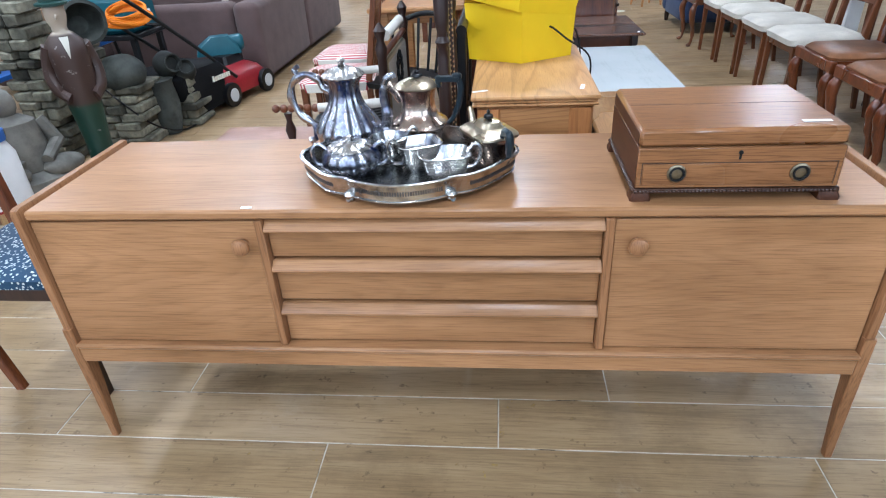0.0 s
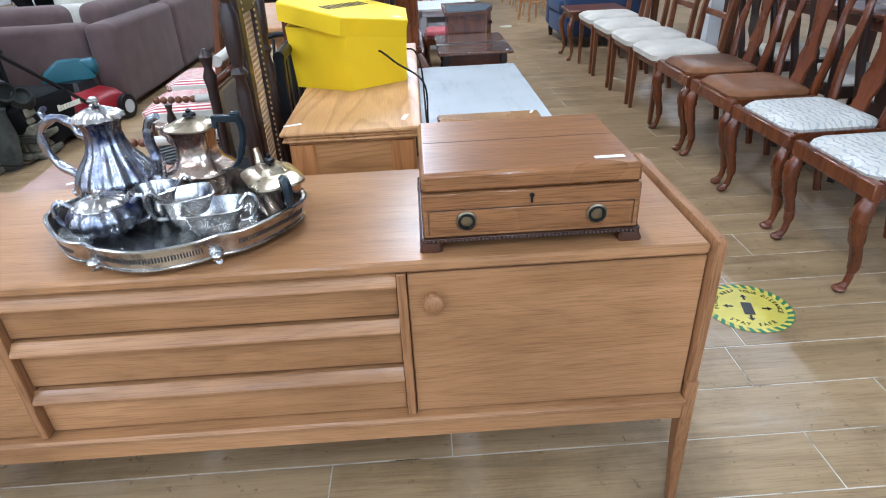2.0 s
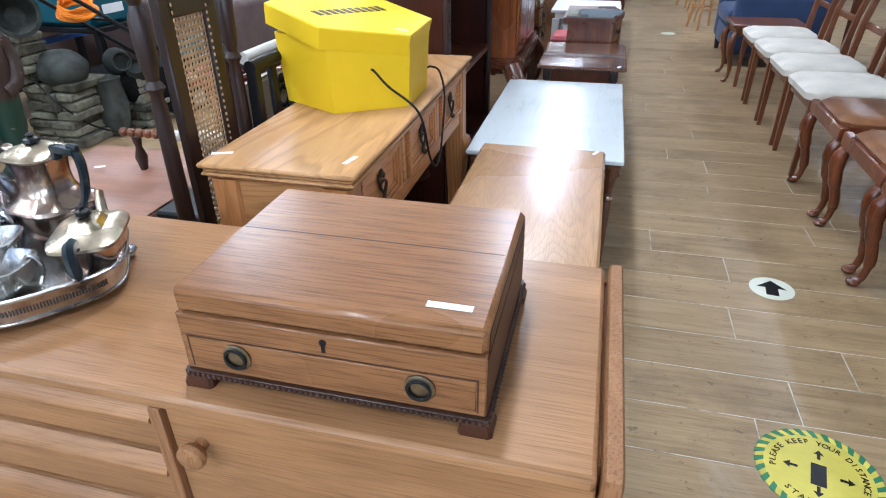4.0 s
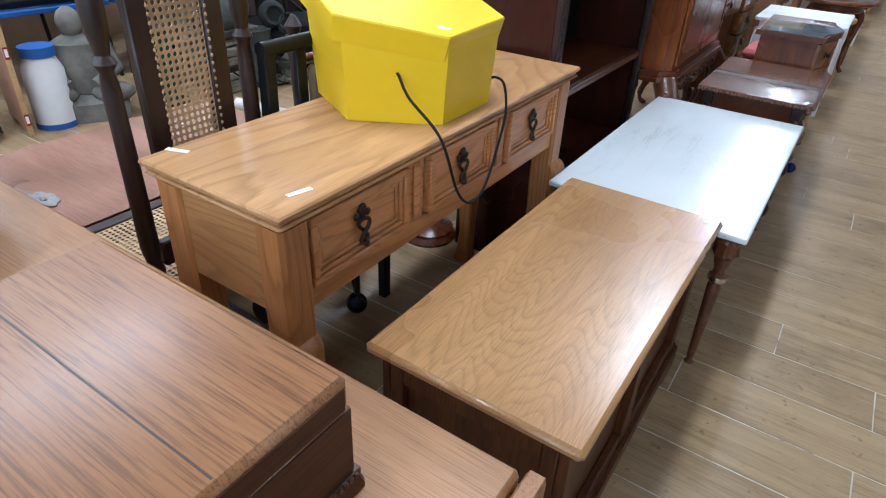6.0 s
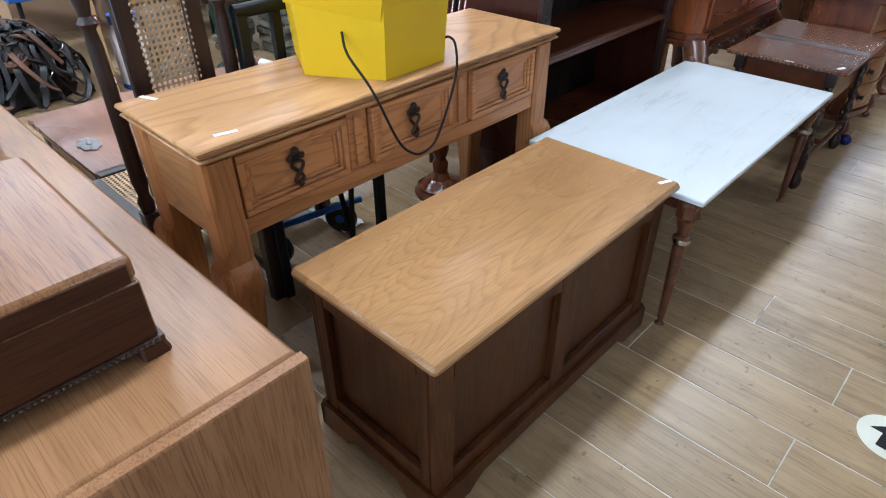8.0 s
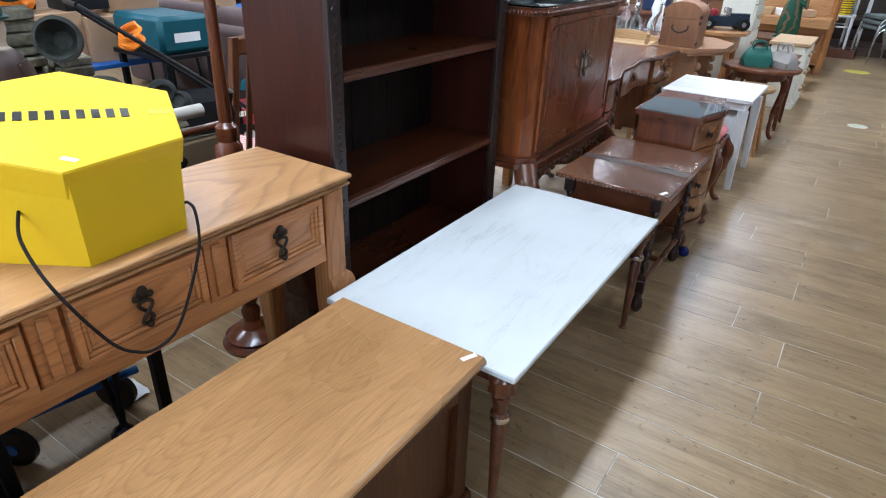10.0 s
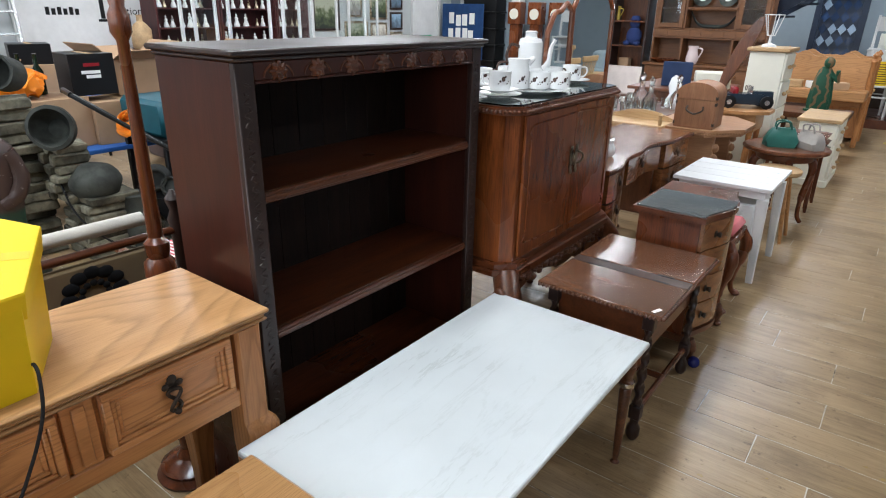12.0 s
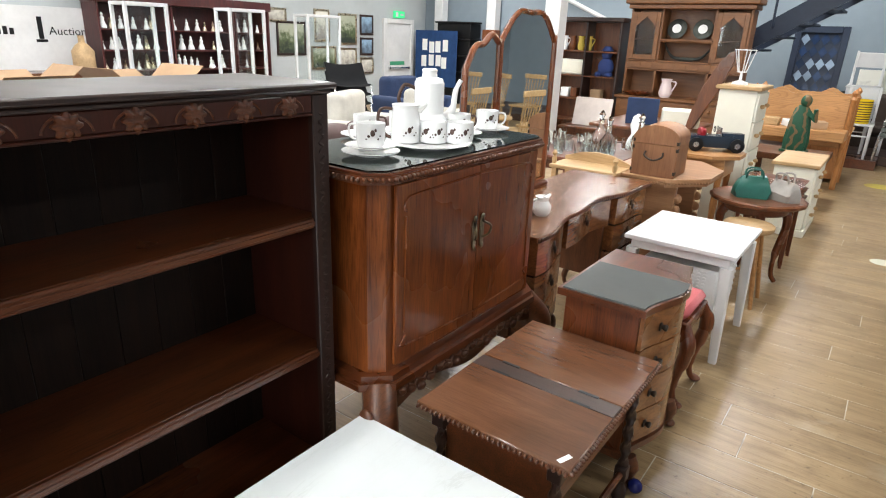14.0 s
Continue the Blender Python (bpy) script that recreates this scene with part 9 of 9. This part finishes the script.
# stair behind the dresser
STEEL = plain("dark_blue_steel", (0.022, 0.032, 0.055), 0.45, vary=0.15)
stair = tagged(new("stair"), "dark blue steel staircase with pale handrail", "stairs", kind="structure")
for _y in (12.7, 13.5):
    part("stringer", M().prism([(-1.2, 0.95), (-1.2, 1.2), (2.4, 3.5), (2.75, 3.5), (2.75, 3.35)], _y, _y + 0.03, "y"), STEEL, stair)
for _k in range(13):
    part("tread", M().box(-1.1 + 0.28 * _k, 12.731, 1.05 + 0.178 * _k, -0.84 + 0.28 * _k, 13.499, 1.08 + 0.178 * _k), STEEL, stair)
for _k in range(5):
    part("baluster", M().tube([(-1.0 + 0.8 * _k, 12.69, 1.2 + 0.51 * _k), (-1.0 + 0.8 * _k, 12.69, 2.1 + 0.35 * _k)], 0.016, 6), STEEL, stair)
part("handrail", M().tube([(-3.0, 12.69, 1.55), (-1.3, 12.69, 1.75), (1.2, 12.69, 3.35)], 0.022, 8), CHROME, stair, "pale steel handrail")
part("landing", M().box(-3.0, 12.731, 0.85, -1.21, 13.5, 0.95), STEEL, stair)
part("support", M().box(-2.9, 13.0, 0, -2.8, 13.1, 0.849).box(-1.35, 13.0, 0, -1.25, 13.1, 0.849), STEEL, stair)


def leaded_panel():
    t = thing("leaded_glass_panel", "dark framed leaded glass panel leaning upright", "glass panel", 0.24, 14.1, 0.42, 0, rx=-6)
    part("frame", M().box(-0.36, -0.03, 0, -0.27, 0.03, 1.38, 0.006).box(0.27, -0.03, 0, 0.36, 0.03, 1.38, 0.006).box(-0.269, -0.03, 0, 0.269, 0.03, 0.2, 0.006).box(-0.269, -0.03, 1.28, 0.269, 0.03, 1.38, 0.006), STEEL, t)
    blue = plain("blue_leaded_glass", (0.03, 0.06, 0.14), 0.2, vary=0.5, scale=5)
    pale = plain("pale_leaded_glass", (0.32, 0.42, 0.55), 0.2, vary=0.3, scale=5)
    r = random.Random(3)
    for i in range(4):
        for j in range(6):
            x, z = -0.265 + i * 0.1325, 0.205 + j * 0.179
            part("pane", M().prism([(x + 0.066, z + 0.004), (x + 0.129, z + 0.09), (x + 0.066, z + 0.175), (x + 0.004, z + 0.09)], -0.006, 0.006, "y"), pale if r.random() < 0.45 else blue, t)
    part("backing", M().box(-0.268, 0.008, 0.201, 0.268, 0.014, 1.279, 0), STEEL, t)


leaded_panel()
single("platform", M().box(-0.6, 13.1, 0, X1, 14.98, 0.12, 0.006), wood("dark_platform_boards", (0.09, 0.045, 0.03), (0.05, 0.025, 0.018), "x"), "low dark wooden display platform", "platform", kind="structure")
single("plinth_for_panel", M().box(-0.2, 13.85, 0.1205, 0.7, 14.4, 0.42, 0.006), DARK_Y, "dark low chest under the glass panel", "chest")


def white_chair(x, y, z, rz, flip=False):
    t = thing("white_painted_chair", "white painted wooden dining chair", "chair", x, y, z, rz, "white chairs on the platform")
    part("seat", M().box(-0.2, -0.2, 0.42, 0.2, 0.2, 0.445, 0.008), WHITEWOOD, t)
    for s in (-1, 1):
        part("front_leg", M().loft([(s * 0.17, -0.18, 0, 0.014, 0.014), (s * 0.17, -0.18, 0.42, 0.018, 0.018)]), WHITEWOOD, t)
        part("back_post", M().loft([(s * 0.17, 0.2, 0, 0.014, 0.014), (s * 0.17, 0.18, 0.42, 0.018, 0.018), (s * 0.17, 0.24, 0.9, 0.015, 0.015)]), WHITEWOOD, t)
        part("stretcher", M().box(s * 0.17 - 0.009, -0.165, 0.2, s * 0.17 + 0.009, 0.165, 0.222), WHITEWOOD, t)
    part("back_panel", M().box(-0.155, 0.205, 0.68, 0.155, 0.23, 0.88, 0.006), WHITEWOOD, t)
    part("stretcher", M().box(-0.155, -0.189, 0.28, 0.155, -0.171, 0.302), WHITEWOOD, t)


for _x, _y in ((0.95, 13.35), (1.5, 13.35), (2.1, 13.4), (2.7, 13.4)):
    white_chair(_x, _y, 0.1205, 0)
    white_chair(_x + 0.02, _y + 0.05, 0.1205 + 0.446, 0)
armchair(1.3, 14.35, 90, plain("brown_leather", (0.06, 0.04, 0.03), 0.4, vary=0.2), "brown leather settee at the end wall", 0.8, "settee")
for _x in (1.0, 1.3, 1.95):
    single("leaning_picture", M().box(-0.19, -0.012, 0, 0.19, 0.012, 0.34, 0.006), PAINT_C, "pale framed print propped on the settee", "picture", pose(_x, 14.6, 0.8605, -10), "propped prints")


def basket_lamp():
    t = thing("table_lamp", "yellow woven drum lamp on a chair seat", "table lamp", 1.02, 12.85, 0.566)
    part("shade", M().lathe([(0.13, 0.0), (0.13, 0.3), (0.125, 0.3), (0.125, 0.0)], seg=32), YELLOW, t)
    for k in range(9):
        part("slot_row", M().lathe([(0.131, 0.02 + k * 0.031), (0.132, 0.026 + k * 0.031), (0.131, 0.032 + k * 0.031)], seg=32, flutes=16, depth=0.004, cap=False), BROWNFLOWER, t, "dark row of slots")


basket_lamp()
white_chair(1.02, 12.85, 0.12, 0)
single("step_board", M().box(0.7, 12.6, 0, 1.35, 13.09, 0.119, 0.005), DARK_Y, "low dark wooden step", "step")

# ---- far things beside the aisle ----


def painted_cabinet(x, y, z0, w, d, h, label, drawers, name="painted_cabinet"):
    t = thing(name, label, "cabinet", x, y, z0)
    part("body", M().box(-w + 0.015, -d + 0.015, 0.06, w - 0.02, d - 0.015, h - 0.03, 0.004), CREAM, t)
    part("top", M().box(-w - 0.01, -d - 0.01, h - 0.03, w + 0.01, d + 0.01, h, 0.006), PINE_PALE, t, "pine top")
    part("plinth", M().box(-w, -d, 0, w, d, 0.06, 0.004), CREAM, t)
    for k in range(drawers):
        z = 0.08 + k * (h - 0.12) / drawers
        dr = part("drawer", M().box(w - 0.02, -d + 0.03, z, w - 0.004, d - 0.03, z + (h - 0.12) / drawers - 0.012, 0.003), CREAM, t)
        for y0 in (-d * 0.4, d * 0.4):
            part("knob", M().ball(w + 0.012, y0, z + (h - 0.12) / drawers / 2, 0.018, 0.016, 0.016, 10, 6), PINE_PALE, dr)


painted_cabinet(0.87, 8.92, 0, 0.165, 0.34, 0.6, "cream painted chest of drawers with pine top", 3)
painted_cabinet(0.45, 8.25, 0, 0.15, 0.22, 1.19, "tall cream painted narrow chest with pine top", 5, "tall_painted_chest")
for _k in range(3):
    t = thing("nest_table", "dark nesting side table with shaped top", "side table", 0.82 + 0.04 * _k, 7.95 - 0.06 * _k, 0, 0, "nest of tables")
    z = 0.56 - 0.045 * _k
    part("top", M().loft([(0, 0, z - 0.018, 0.2 - 0.03 * _k, 0.2), (0, 0, z, 0.21 - 0.03 * _k, 0.21)]), CHAIR_W, t)
    for sx in (-1, 1):
        for sy in (-1, 1):
            part("leg", M().loft([(sx * (0.17 - 0.03 * _k), sy * 0.17, 0, 0.01, 0.01), (sx * (0.16 - 0.03 * _k), sy * 0.16, z - 0.018, 0.015, 0.015)]), CHAIR_W, t)


def model_car():
    t = thing("model_car", "large tinplate model of a vintage car", "model car", 0.40, 7.72, 0.7455, 28)
    part("body", M().loft([(0, 0, 0.03, 0.17, 0.07), (0, 0, 0.06, 0.18, 0.075), (-0.02, 0, 0.11, 0.15, 0.07)]), NAVY_PAINT, t)
    part("bonnet", M().loft([(0.13, 0, 0.06, 0.08, 0.045), (0.13, 0, 0.13, 0.075, 0.035)]), NAVY_PAINT, t)
    part("seat", M().box(-0.1, -0.055, 0.1, -0.06, 0.055, 0.16, 0.012), RED, t, "red seat")
    part("windscreen", M().box(0.035, -0.06, 0.11, 0.041, 0.06, 0.17, 0.001), CHROME, t)
    part("steering_wheel", M().tube([(0.01, 0.02 + 0.02 * math.cos(a), 0.15 + 0.02 * math.sin(a)) for a in np.linspace(0, 6.28, 17)], 0.003, 5), BLACK, t)
    for x in (-0.13, 0.15):
        for y in (-0.085, 0.085):
            w = part("wheel", M().lathe([(0.035, -0.012), (0.05, -0.008), (0.05, 0.008), (0.035, 0.012)], m=pose(0, 0, 0, 90), c=(x, y, 0.05), seg=20), BLACK, t)
            part("hub", M().lathe([(0.02, -0.014), (0.02, 0.014)], m=pose(0, 0, 0, 90), c=(x, y, 0.05), seg=12), CHROME, w)


NAVY_PAINT = plain("dark_blue_enamel", (0.02, 0.03, 0.045), 0.25)
model_car()


def octagon_small():
    t = thing("pine_side_table", "octagonal pine side table with roped edge", "table", 0.38, 7.70)
    z = 0.745
    oc = lambda r: [(r * math.cos(radians(45 * k + 22.5)), r * math.sin(radians(45 * k + 22.5)) * 1.0) for k in range(8)]
    part("top", M().prism(oc(0.27), z - 0.025, z, "z"), PINE_X, t)
    part("drawer_case", M().box(-0.17, -0.17, z - 0.16, 0.17, 0.17, z - 0.0255, 0.004), PINE_X, t)
    for sx in (-1, 1):
        for sy in (-1, 1):
            part("leg", M().lathe([(0.02, 0), (0.024, 0.08), (0.018, 0.2), (0.026, 0.4), (0.02, 0.5), (0.024, z - 0.161)], c=(sx * 0.14, sy * 0.14, 0), seg=12), PINE_Z, t)


octagon_small()
dining_table(-0.36, 7.25, 0.4, 0.5, 0.72, MAHO_Y, "dark polished table set with glassware")
_r = random.Random(11)
for _k in range(20):
    _x, _y = -0.62 + 0.125 * (_k % 5) + _r.uniform(-0.03, 0.03), 6.86 + 0.17 * (_k // 5) + _r.uniform(-0.04, 0.04)
    _h = _r.uniform(0.07, 0.12)
    single("drinking_glass", M().lathe([(0.028, 0), (0.03, 0.004), (0.034, _h), (0.031, _h), (0.026, 0.012), (0.004, 0.01)], seg=14), GLASS, "cut crystal drinking glass on the dark table", "glass", pose(_x, _y, 0.7205), "glasses on the table")
for _x, _y in ((-0.12, 7.05), (-0.3, 7.35), (-0.02, 7.4)):
    single("decanter", M().lathe([(0.05, 0), (0.055, 0.01), (0.055, 0.1), (0.02, 0.15), (0.018, 0.2), (0.026, 0.205), (0.012, 0.21), (0.025, 0.24), (0.004, 0.27)], seg=16), GLASS, "cut crystal decanter with stopper", "decanter", pose(_x, _y, 0.7205), "decanters")
single("white_ornament", M().lathe([(0.06, 0), (0.07, 0.03), (0.04, 0.1), (0.05, 0.16), (0.03, 0.22), (0.005, 0.25)], seg=14).rough(0.012, 0.04), CHINA, "white china flower ornament", "ornament", pose(-0.1, 7.55, 0.7205))
dining_table(-0.3, 8.5, 0.4, 0.45, 0.8, CHAIR_L, "brown wooden side table with boxes")
single("navy_case", M().box(-0.13, -0.02, 0, 0.13, 0.02, 0.22, 0.006).box(-0.13, 0.021, 0, 0.13, 0.18, 0.03, 0.006), NAVY, "open navy blue presentation case", "case", pose(-0.33, 8.3, 0.8005, 0, 0, 15))
single("cream_case", M().box(-0.15, -0.12, 0, 0.15, 0.12, 0.14, 0.01), CREAM, "cream cardboard presentation box", "box", pose(-0.05, 8.45, 0.8005, 0, 0, 20))
prop = thing("wooden_propeller", "old wooden propeller blade leaning upright", "propeller", 0.06, 8.35, 0.8005, 0)
part("blade", M().loft([(0, 0, 0, 0.03, 0.02), (0.05, 0, 0.15, 0.05, 0.02), (0.13, 0, 0.35, 0.07, 0.018), (0.21, 0, 0.55, 0.05, 0.015), (0.24, 0, 0.62, 0.02, 0.012)]), CHAIR_L, prop)
wl = thing("lantern_lamp", "white wire lantern-shaped table lamp", "table lamp", 0.41, 8.23, 1.1905)
part("stand", M().lathe([(0.06, 0), (0.055, 0.015), (0.012, 0.03), (0.01, 0.09)], seg=16), WHITEWOOD, wl)
for _k in range(5):
    _a = 2 * math.pi * _k / 5
    part("wire", M().tube([(0.03 * math.cos(_a), 0.03 * math.sin(_a), 0.09), (0.075 * math.cos(_a), 0.075 * math.sin(_a), 0.25)], 0.004, 5), WHITEWOOD, wl)
for _z, _q in ((0.09, 0.03), (0.25, 0.075)):
    part("ring", M().tube([(_q * math.cos(a), _q * math.sin(a), _z) for a in np.linspace(0, 6.283, 21)], 0.004, 5), WHITEWOOD, wl)
gs = M().loft([(0, 0, 0, 0.12, 0.1), (0, 0, 0.02, 0.12, 0.1)]).lathe([(0.1, 0.02), (0.11, 0.1), (0.09, 0.3), (0.06, 0.42), (0.03, 0.45)], seg=20, flutes=9, depth=0.06, sy=0.8).ball(0.02, -0.01, 0.49, 0.05, 0.05, 0.06).tube([(0.05, 0, 0.38), (0.13, -0.03, 0.32), (0.12, -0.05, 0.42)], [0.035, 0.03, 0.02], 8)
single("green_figure", gs, cloth("green_glazed_figure", (0.025, 0.085, 0.05), (0.2, 0.12, 0.06), stripe=-3.0, rough=0.4), "green painted plaster figure on a bench", "statue", pose(0.68, 9.95, 0.4995))
bench = thing("wooden_bench", "dark low wooden bench", "bench", 0.6, 9.95)
part("seat", M().box(-0.3, -0.3, 0.44, 0.4, 0.3, 0.499, 0.006), OAK_Z_SHADED, bench)
for _x in (-0.24, 0.34):
    for _y in (-0.24, 0.24):
        part("leg", M().box(_x - 0.025, _y - 0.025, 0, _x + 0.025, _y + 0.025, 0.4395), OAK_Z_SHADED, bench)
bed = thing("pine_bed", "pair of carved pine bed ends stacked with boxes", "bed", 0.55, 10.9)
for _y in (0.0, 0.5):
    n = 24
    pr = [(-0.45, 0.5), (0.45, 0.5)] + [(0.45 - 0.9 * k / n, 0.98 + 0.06 * abs(math.sin(math.pi * 2 * k / n)) + 0.02 * math.cos(8 * math.pi * k / n)) for k in range(n + 1)]
    part("headboard", M().prism(pr, _y, _y + 0.03, "y"), PINE_X, bed)
    for s in (-1, 1):
        part("post", M().lathe([(0.03, 0), (0.03, 0.95), (0.04, 0.97), (0.02, 1.0), (0.035, 1.04), (0.005, 1.08)], c=(s * 0.48, _y + 0.015, 0), seg=14), PINE_Z, bed)
part("base", M().box(-0.45, 0.031, 0.45, 0.45, 0.499, 0.62, 0.006).box(-0.5, -0.35, 0.55, 0.5, -0.01, 0.66, 0.01), PINE_X, bed)
for _k, (_x, _m) in enumerate(((0.3, PINE_PALE), (0.75, CARD), (0.55, CHINA))):
    single("small_box", M().box(-0.1, -0.08, 0, 0.1, 0.08, 0.08, 0.006), _m, "small box on the pine bed base", "box", pose(_x, 10.7, 0.6605, 0, 0, 20 * _k), "boxes on the bed")
pc = thing("pine_cabinet", "low pine chest with carved sides beside the aisle", "chest", 0.72, 10.45 + 1.2)
part("body", M().box(-0.28, -0.4, 0.05, 0.3, 0.4, 0.55, 0.006), PINE_Z, pc)
part("top", M().box(-0.31, -0.43, 0.551, 0.33, 0.43, 0.58, 0.008), PINE_Y, pc)
rk = thing("pine_gallery_tray", "pine shelf with turned gallery rails", "shelf", -0.05, 6.62, 0.0)
rk.scale = (1, 1, 0.92)
part("board", M().box(-0.22, -0.13, 0.76, 0.22, 0.13, 0.785, 0.004), PINE_PALE, rk)
part("back_rail", M().prism([(-0.22, 0.786), (0.22, 0.786), (0.22, 0.81), (0.1, 0.85), (0.0, 0.86), (-0.1, 0.85), (-0.22, 0.81)], 0.1, 0.118, "y"), PINE_PALE, rk)
for _s in (-1, 1):
    part("finial", M().lathe([(0.012, 0.786), (0.016, 0.82), (0.009, 0.84), (0.018, 0.86), (0.004, 0.88)], c=(_s * 0.2, -0.1, 0), seg=12), PINE_PALE, rk)
    for _y in (-0.1, 0.1):
        part("leg", M().loft([(_s * 0.19, _y, 0, 0.015, 0.015), (_s * 0.19, _y, 0.76, 0.018, 0.018)]), PINE_PALE, rk)

# ---- floor stickers ----
STICKY = plain("yellow_floor_vinyl", (0.66, 0.56, 0.1), 0.4, vary=0.2)
STICKG = plain("green_floor_vinyl", (0.05, 0.2, 0.09), 0.4, vary=0.15)
STICKW = plain("pale_floor_vinyl", (0.72, 0.71, 0.58), 0.4, vary=0.12)


def distance_sticker(x, y, rz):
    t = thing("floor_sticker", "round yellow distancing sticker with black lettering", "sticker", x, y, 0.0008, rz)
    n = 96
    disc = lambda r, z: [(r * math.cos(2 * math.pi * k / n), r * math.sin(2 * math.pi * k / n), z) for k in range(n)]
    part("disc", M().rings([disc(0.136, 0), disc(0.136, 0.0008)]), STICKY, t)
    for k in range(28):
        a = 2 * math.pi * k / 28
        b = a + math.pi / 28
        s = 0.09
        q = [(0.128 * math.cos(a), 0.128 * math.sin(a)), (0.152 * math.cos(a + s), 0.152 * math.sin(a + s)), (0.152 * math.cos(b + s), 0.152 * math.sin(b + s)), (0.128 * math.cos(b), 0.128 * math.sin(b))]
        part("border_dash", M().prism(q, 0.0003, 0.0013, "z"), STICKG, t, "green border dash")
        c = b + math.pi / 28
        q = [(0.13 * math.cos(b), 0.13 * math.sin(b)), (0.148 * math.cos(b + s), 0.148 * math.sin(b + s)), (0.148 * math.cos(c + s), 0.148 * math.sin(c + s)), (0.13 * math.cos(c), 0.13 * math.sin(c))]
        part("border_dash", M().prism(q, 0.0001, 0.0011, "z"), STICKY, t)
    for text, mid, step, r, flip in (("PLEASE KEEP YOUR DISTANCE", 90, -8.3, 0.106, False), ("STAY SAFE", 270, 10.0, 0.106, True)):
        for k, ch in enumerate(text):
            if ch == " ":
                continue
            a = mid + step * (k - (len(text) - 1) / 2)
            me = lettering(ch, 0.023)
            me.materials.append(BLACK)
            part("letter", me, None, t, at=pose(r * math.cos(radians(a)), r * math.sin(radians(a)), 0.0018, 0, 0, a + (90 if flip else -90)))
    part("pictogram", M().box(-0.018, -0.045, 0.0009, 0.018, 0.03, 0.0017, 0), BLACK, t, "plain dark block")
    for a in (0, 90, 180, 270):
        ar = M().prism([(0.048, -0.004), (0.066, -0.004), (0.066, -0.012), (0.082, 0), (0.066, 0.012), (0.066, 0.004), (0.048, 0.004)], 0.0009, 0.0017, "z").move(pose(0, 0, 0, 0, 0, a))
        part("arrow", ar, BLACK, t)


distance_sticker(1.548, 2.075, -14)


def arrow_sticker(x, y, rz, arrow=True):
    t = thing("floor_sticker", "round pale floor sticker with dark arrow" if arrow else "round white floor sticker, worn", "sticker", x, y, 0.0008, rz)
    part("disc", M().lathe([(0.079, 0), (0.079, 0.0008)], seg=48), STICKW, t)
    if arrow:
        part("arrow", M().prism([(-0.022, -0.05), (0.022, -0.05), (0.022, 0.002), (0.052, 0.002), (0.0, 0.056), (-0.052, 0.002), (-0.022, 0.002)], 0.0009, 0.0017, "z"), BLACK, t, "dark arrow")


arrow_sticker(1.613, 2.972, -6)
arrow_sticker(1.59, 8.33, 0, False)
single("floor_sticker", M().lathe([(0.15, 0.0008), (0.15, 0.0018)], seg=40), STICKY, "round yellow floor sticker", "sticker", pose(1.45, 11.5, 0))

# ---- floor planks ----
PITCH, LONG, GAP = 0.187, 1.28, 0.0034
plank_mesh = M().box(0, 0, -0.003, LONG - GAP, PITCH - GAP, 0, 0.0012).mesh("plank", PLANK)
KNOWN = {6: 0.946, 7: 0.136, 8: 0.458, 9: 0.092, 10: 0.163, 12: 0.275, 14: 0.156, 15: 0.956, 16: 0.19, 20: 0.213, 25: 0.225, 27: 0.22, 31: 0.268}
rest = M()
_r = random.Random(21)
_y, _row = Y0, 0
_first = 1.31 - PITCH * math.ceil((1.31 - Y0) / PITCH)
_n = int((Y1 - _first) / PITCH) + 1
for _i in range(_n):
    _y = _first + _i * PITCH
    _key = round((_y - 1.31) / PITCH) + 7
    _x = KNOWN.get(_key, _r.uniform(0, LONG))
    _x -= LONG * math.ceil((_x - X0) / LONG)
    while _x < X1:
        if -2.6 < _x + 0.6 < 2.6 and 0.4 < _y < 9.0:
            ob = new("plank", plank_mesh)
            ob.parent = floor
            ob.matrix_basis = pose(_x, _y, 0)
        else:
            a, b = max(_x, X0 + 0.002), min(_x + LONG - GAP, X1 - 0.002)
            c, d = max(_y, Y0 + 0.002), min(_y + PITCH - GAP, Y1 - 0.002)
            if b - a > 0.01 and d - c > 0.01:
                rest.box(a, c, -0.003, b, d, 0, 0.0012)
        _x += LONG
tagged(part("far_planks", rest, PLANK, floor), kind="stuff")
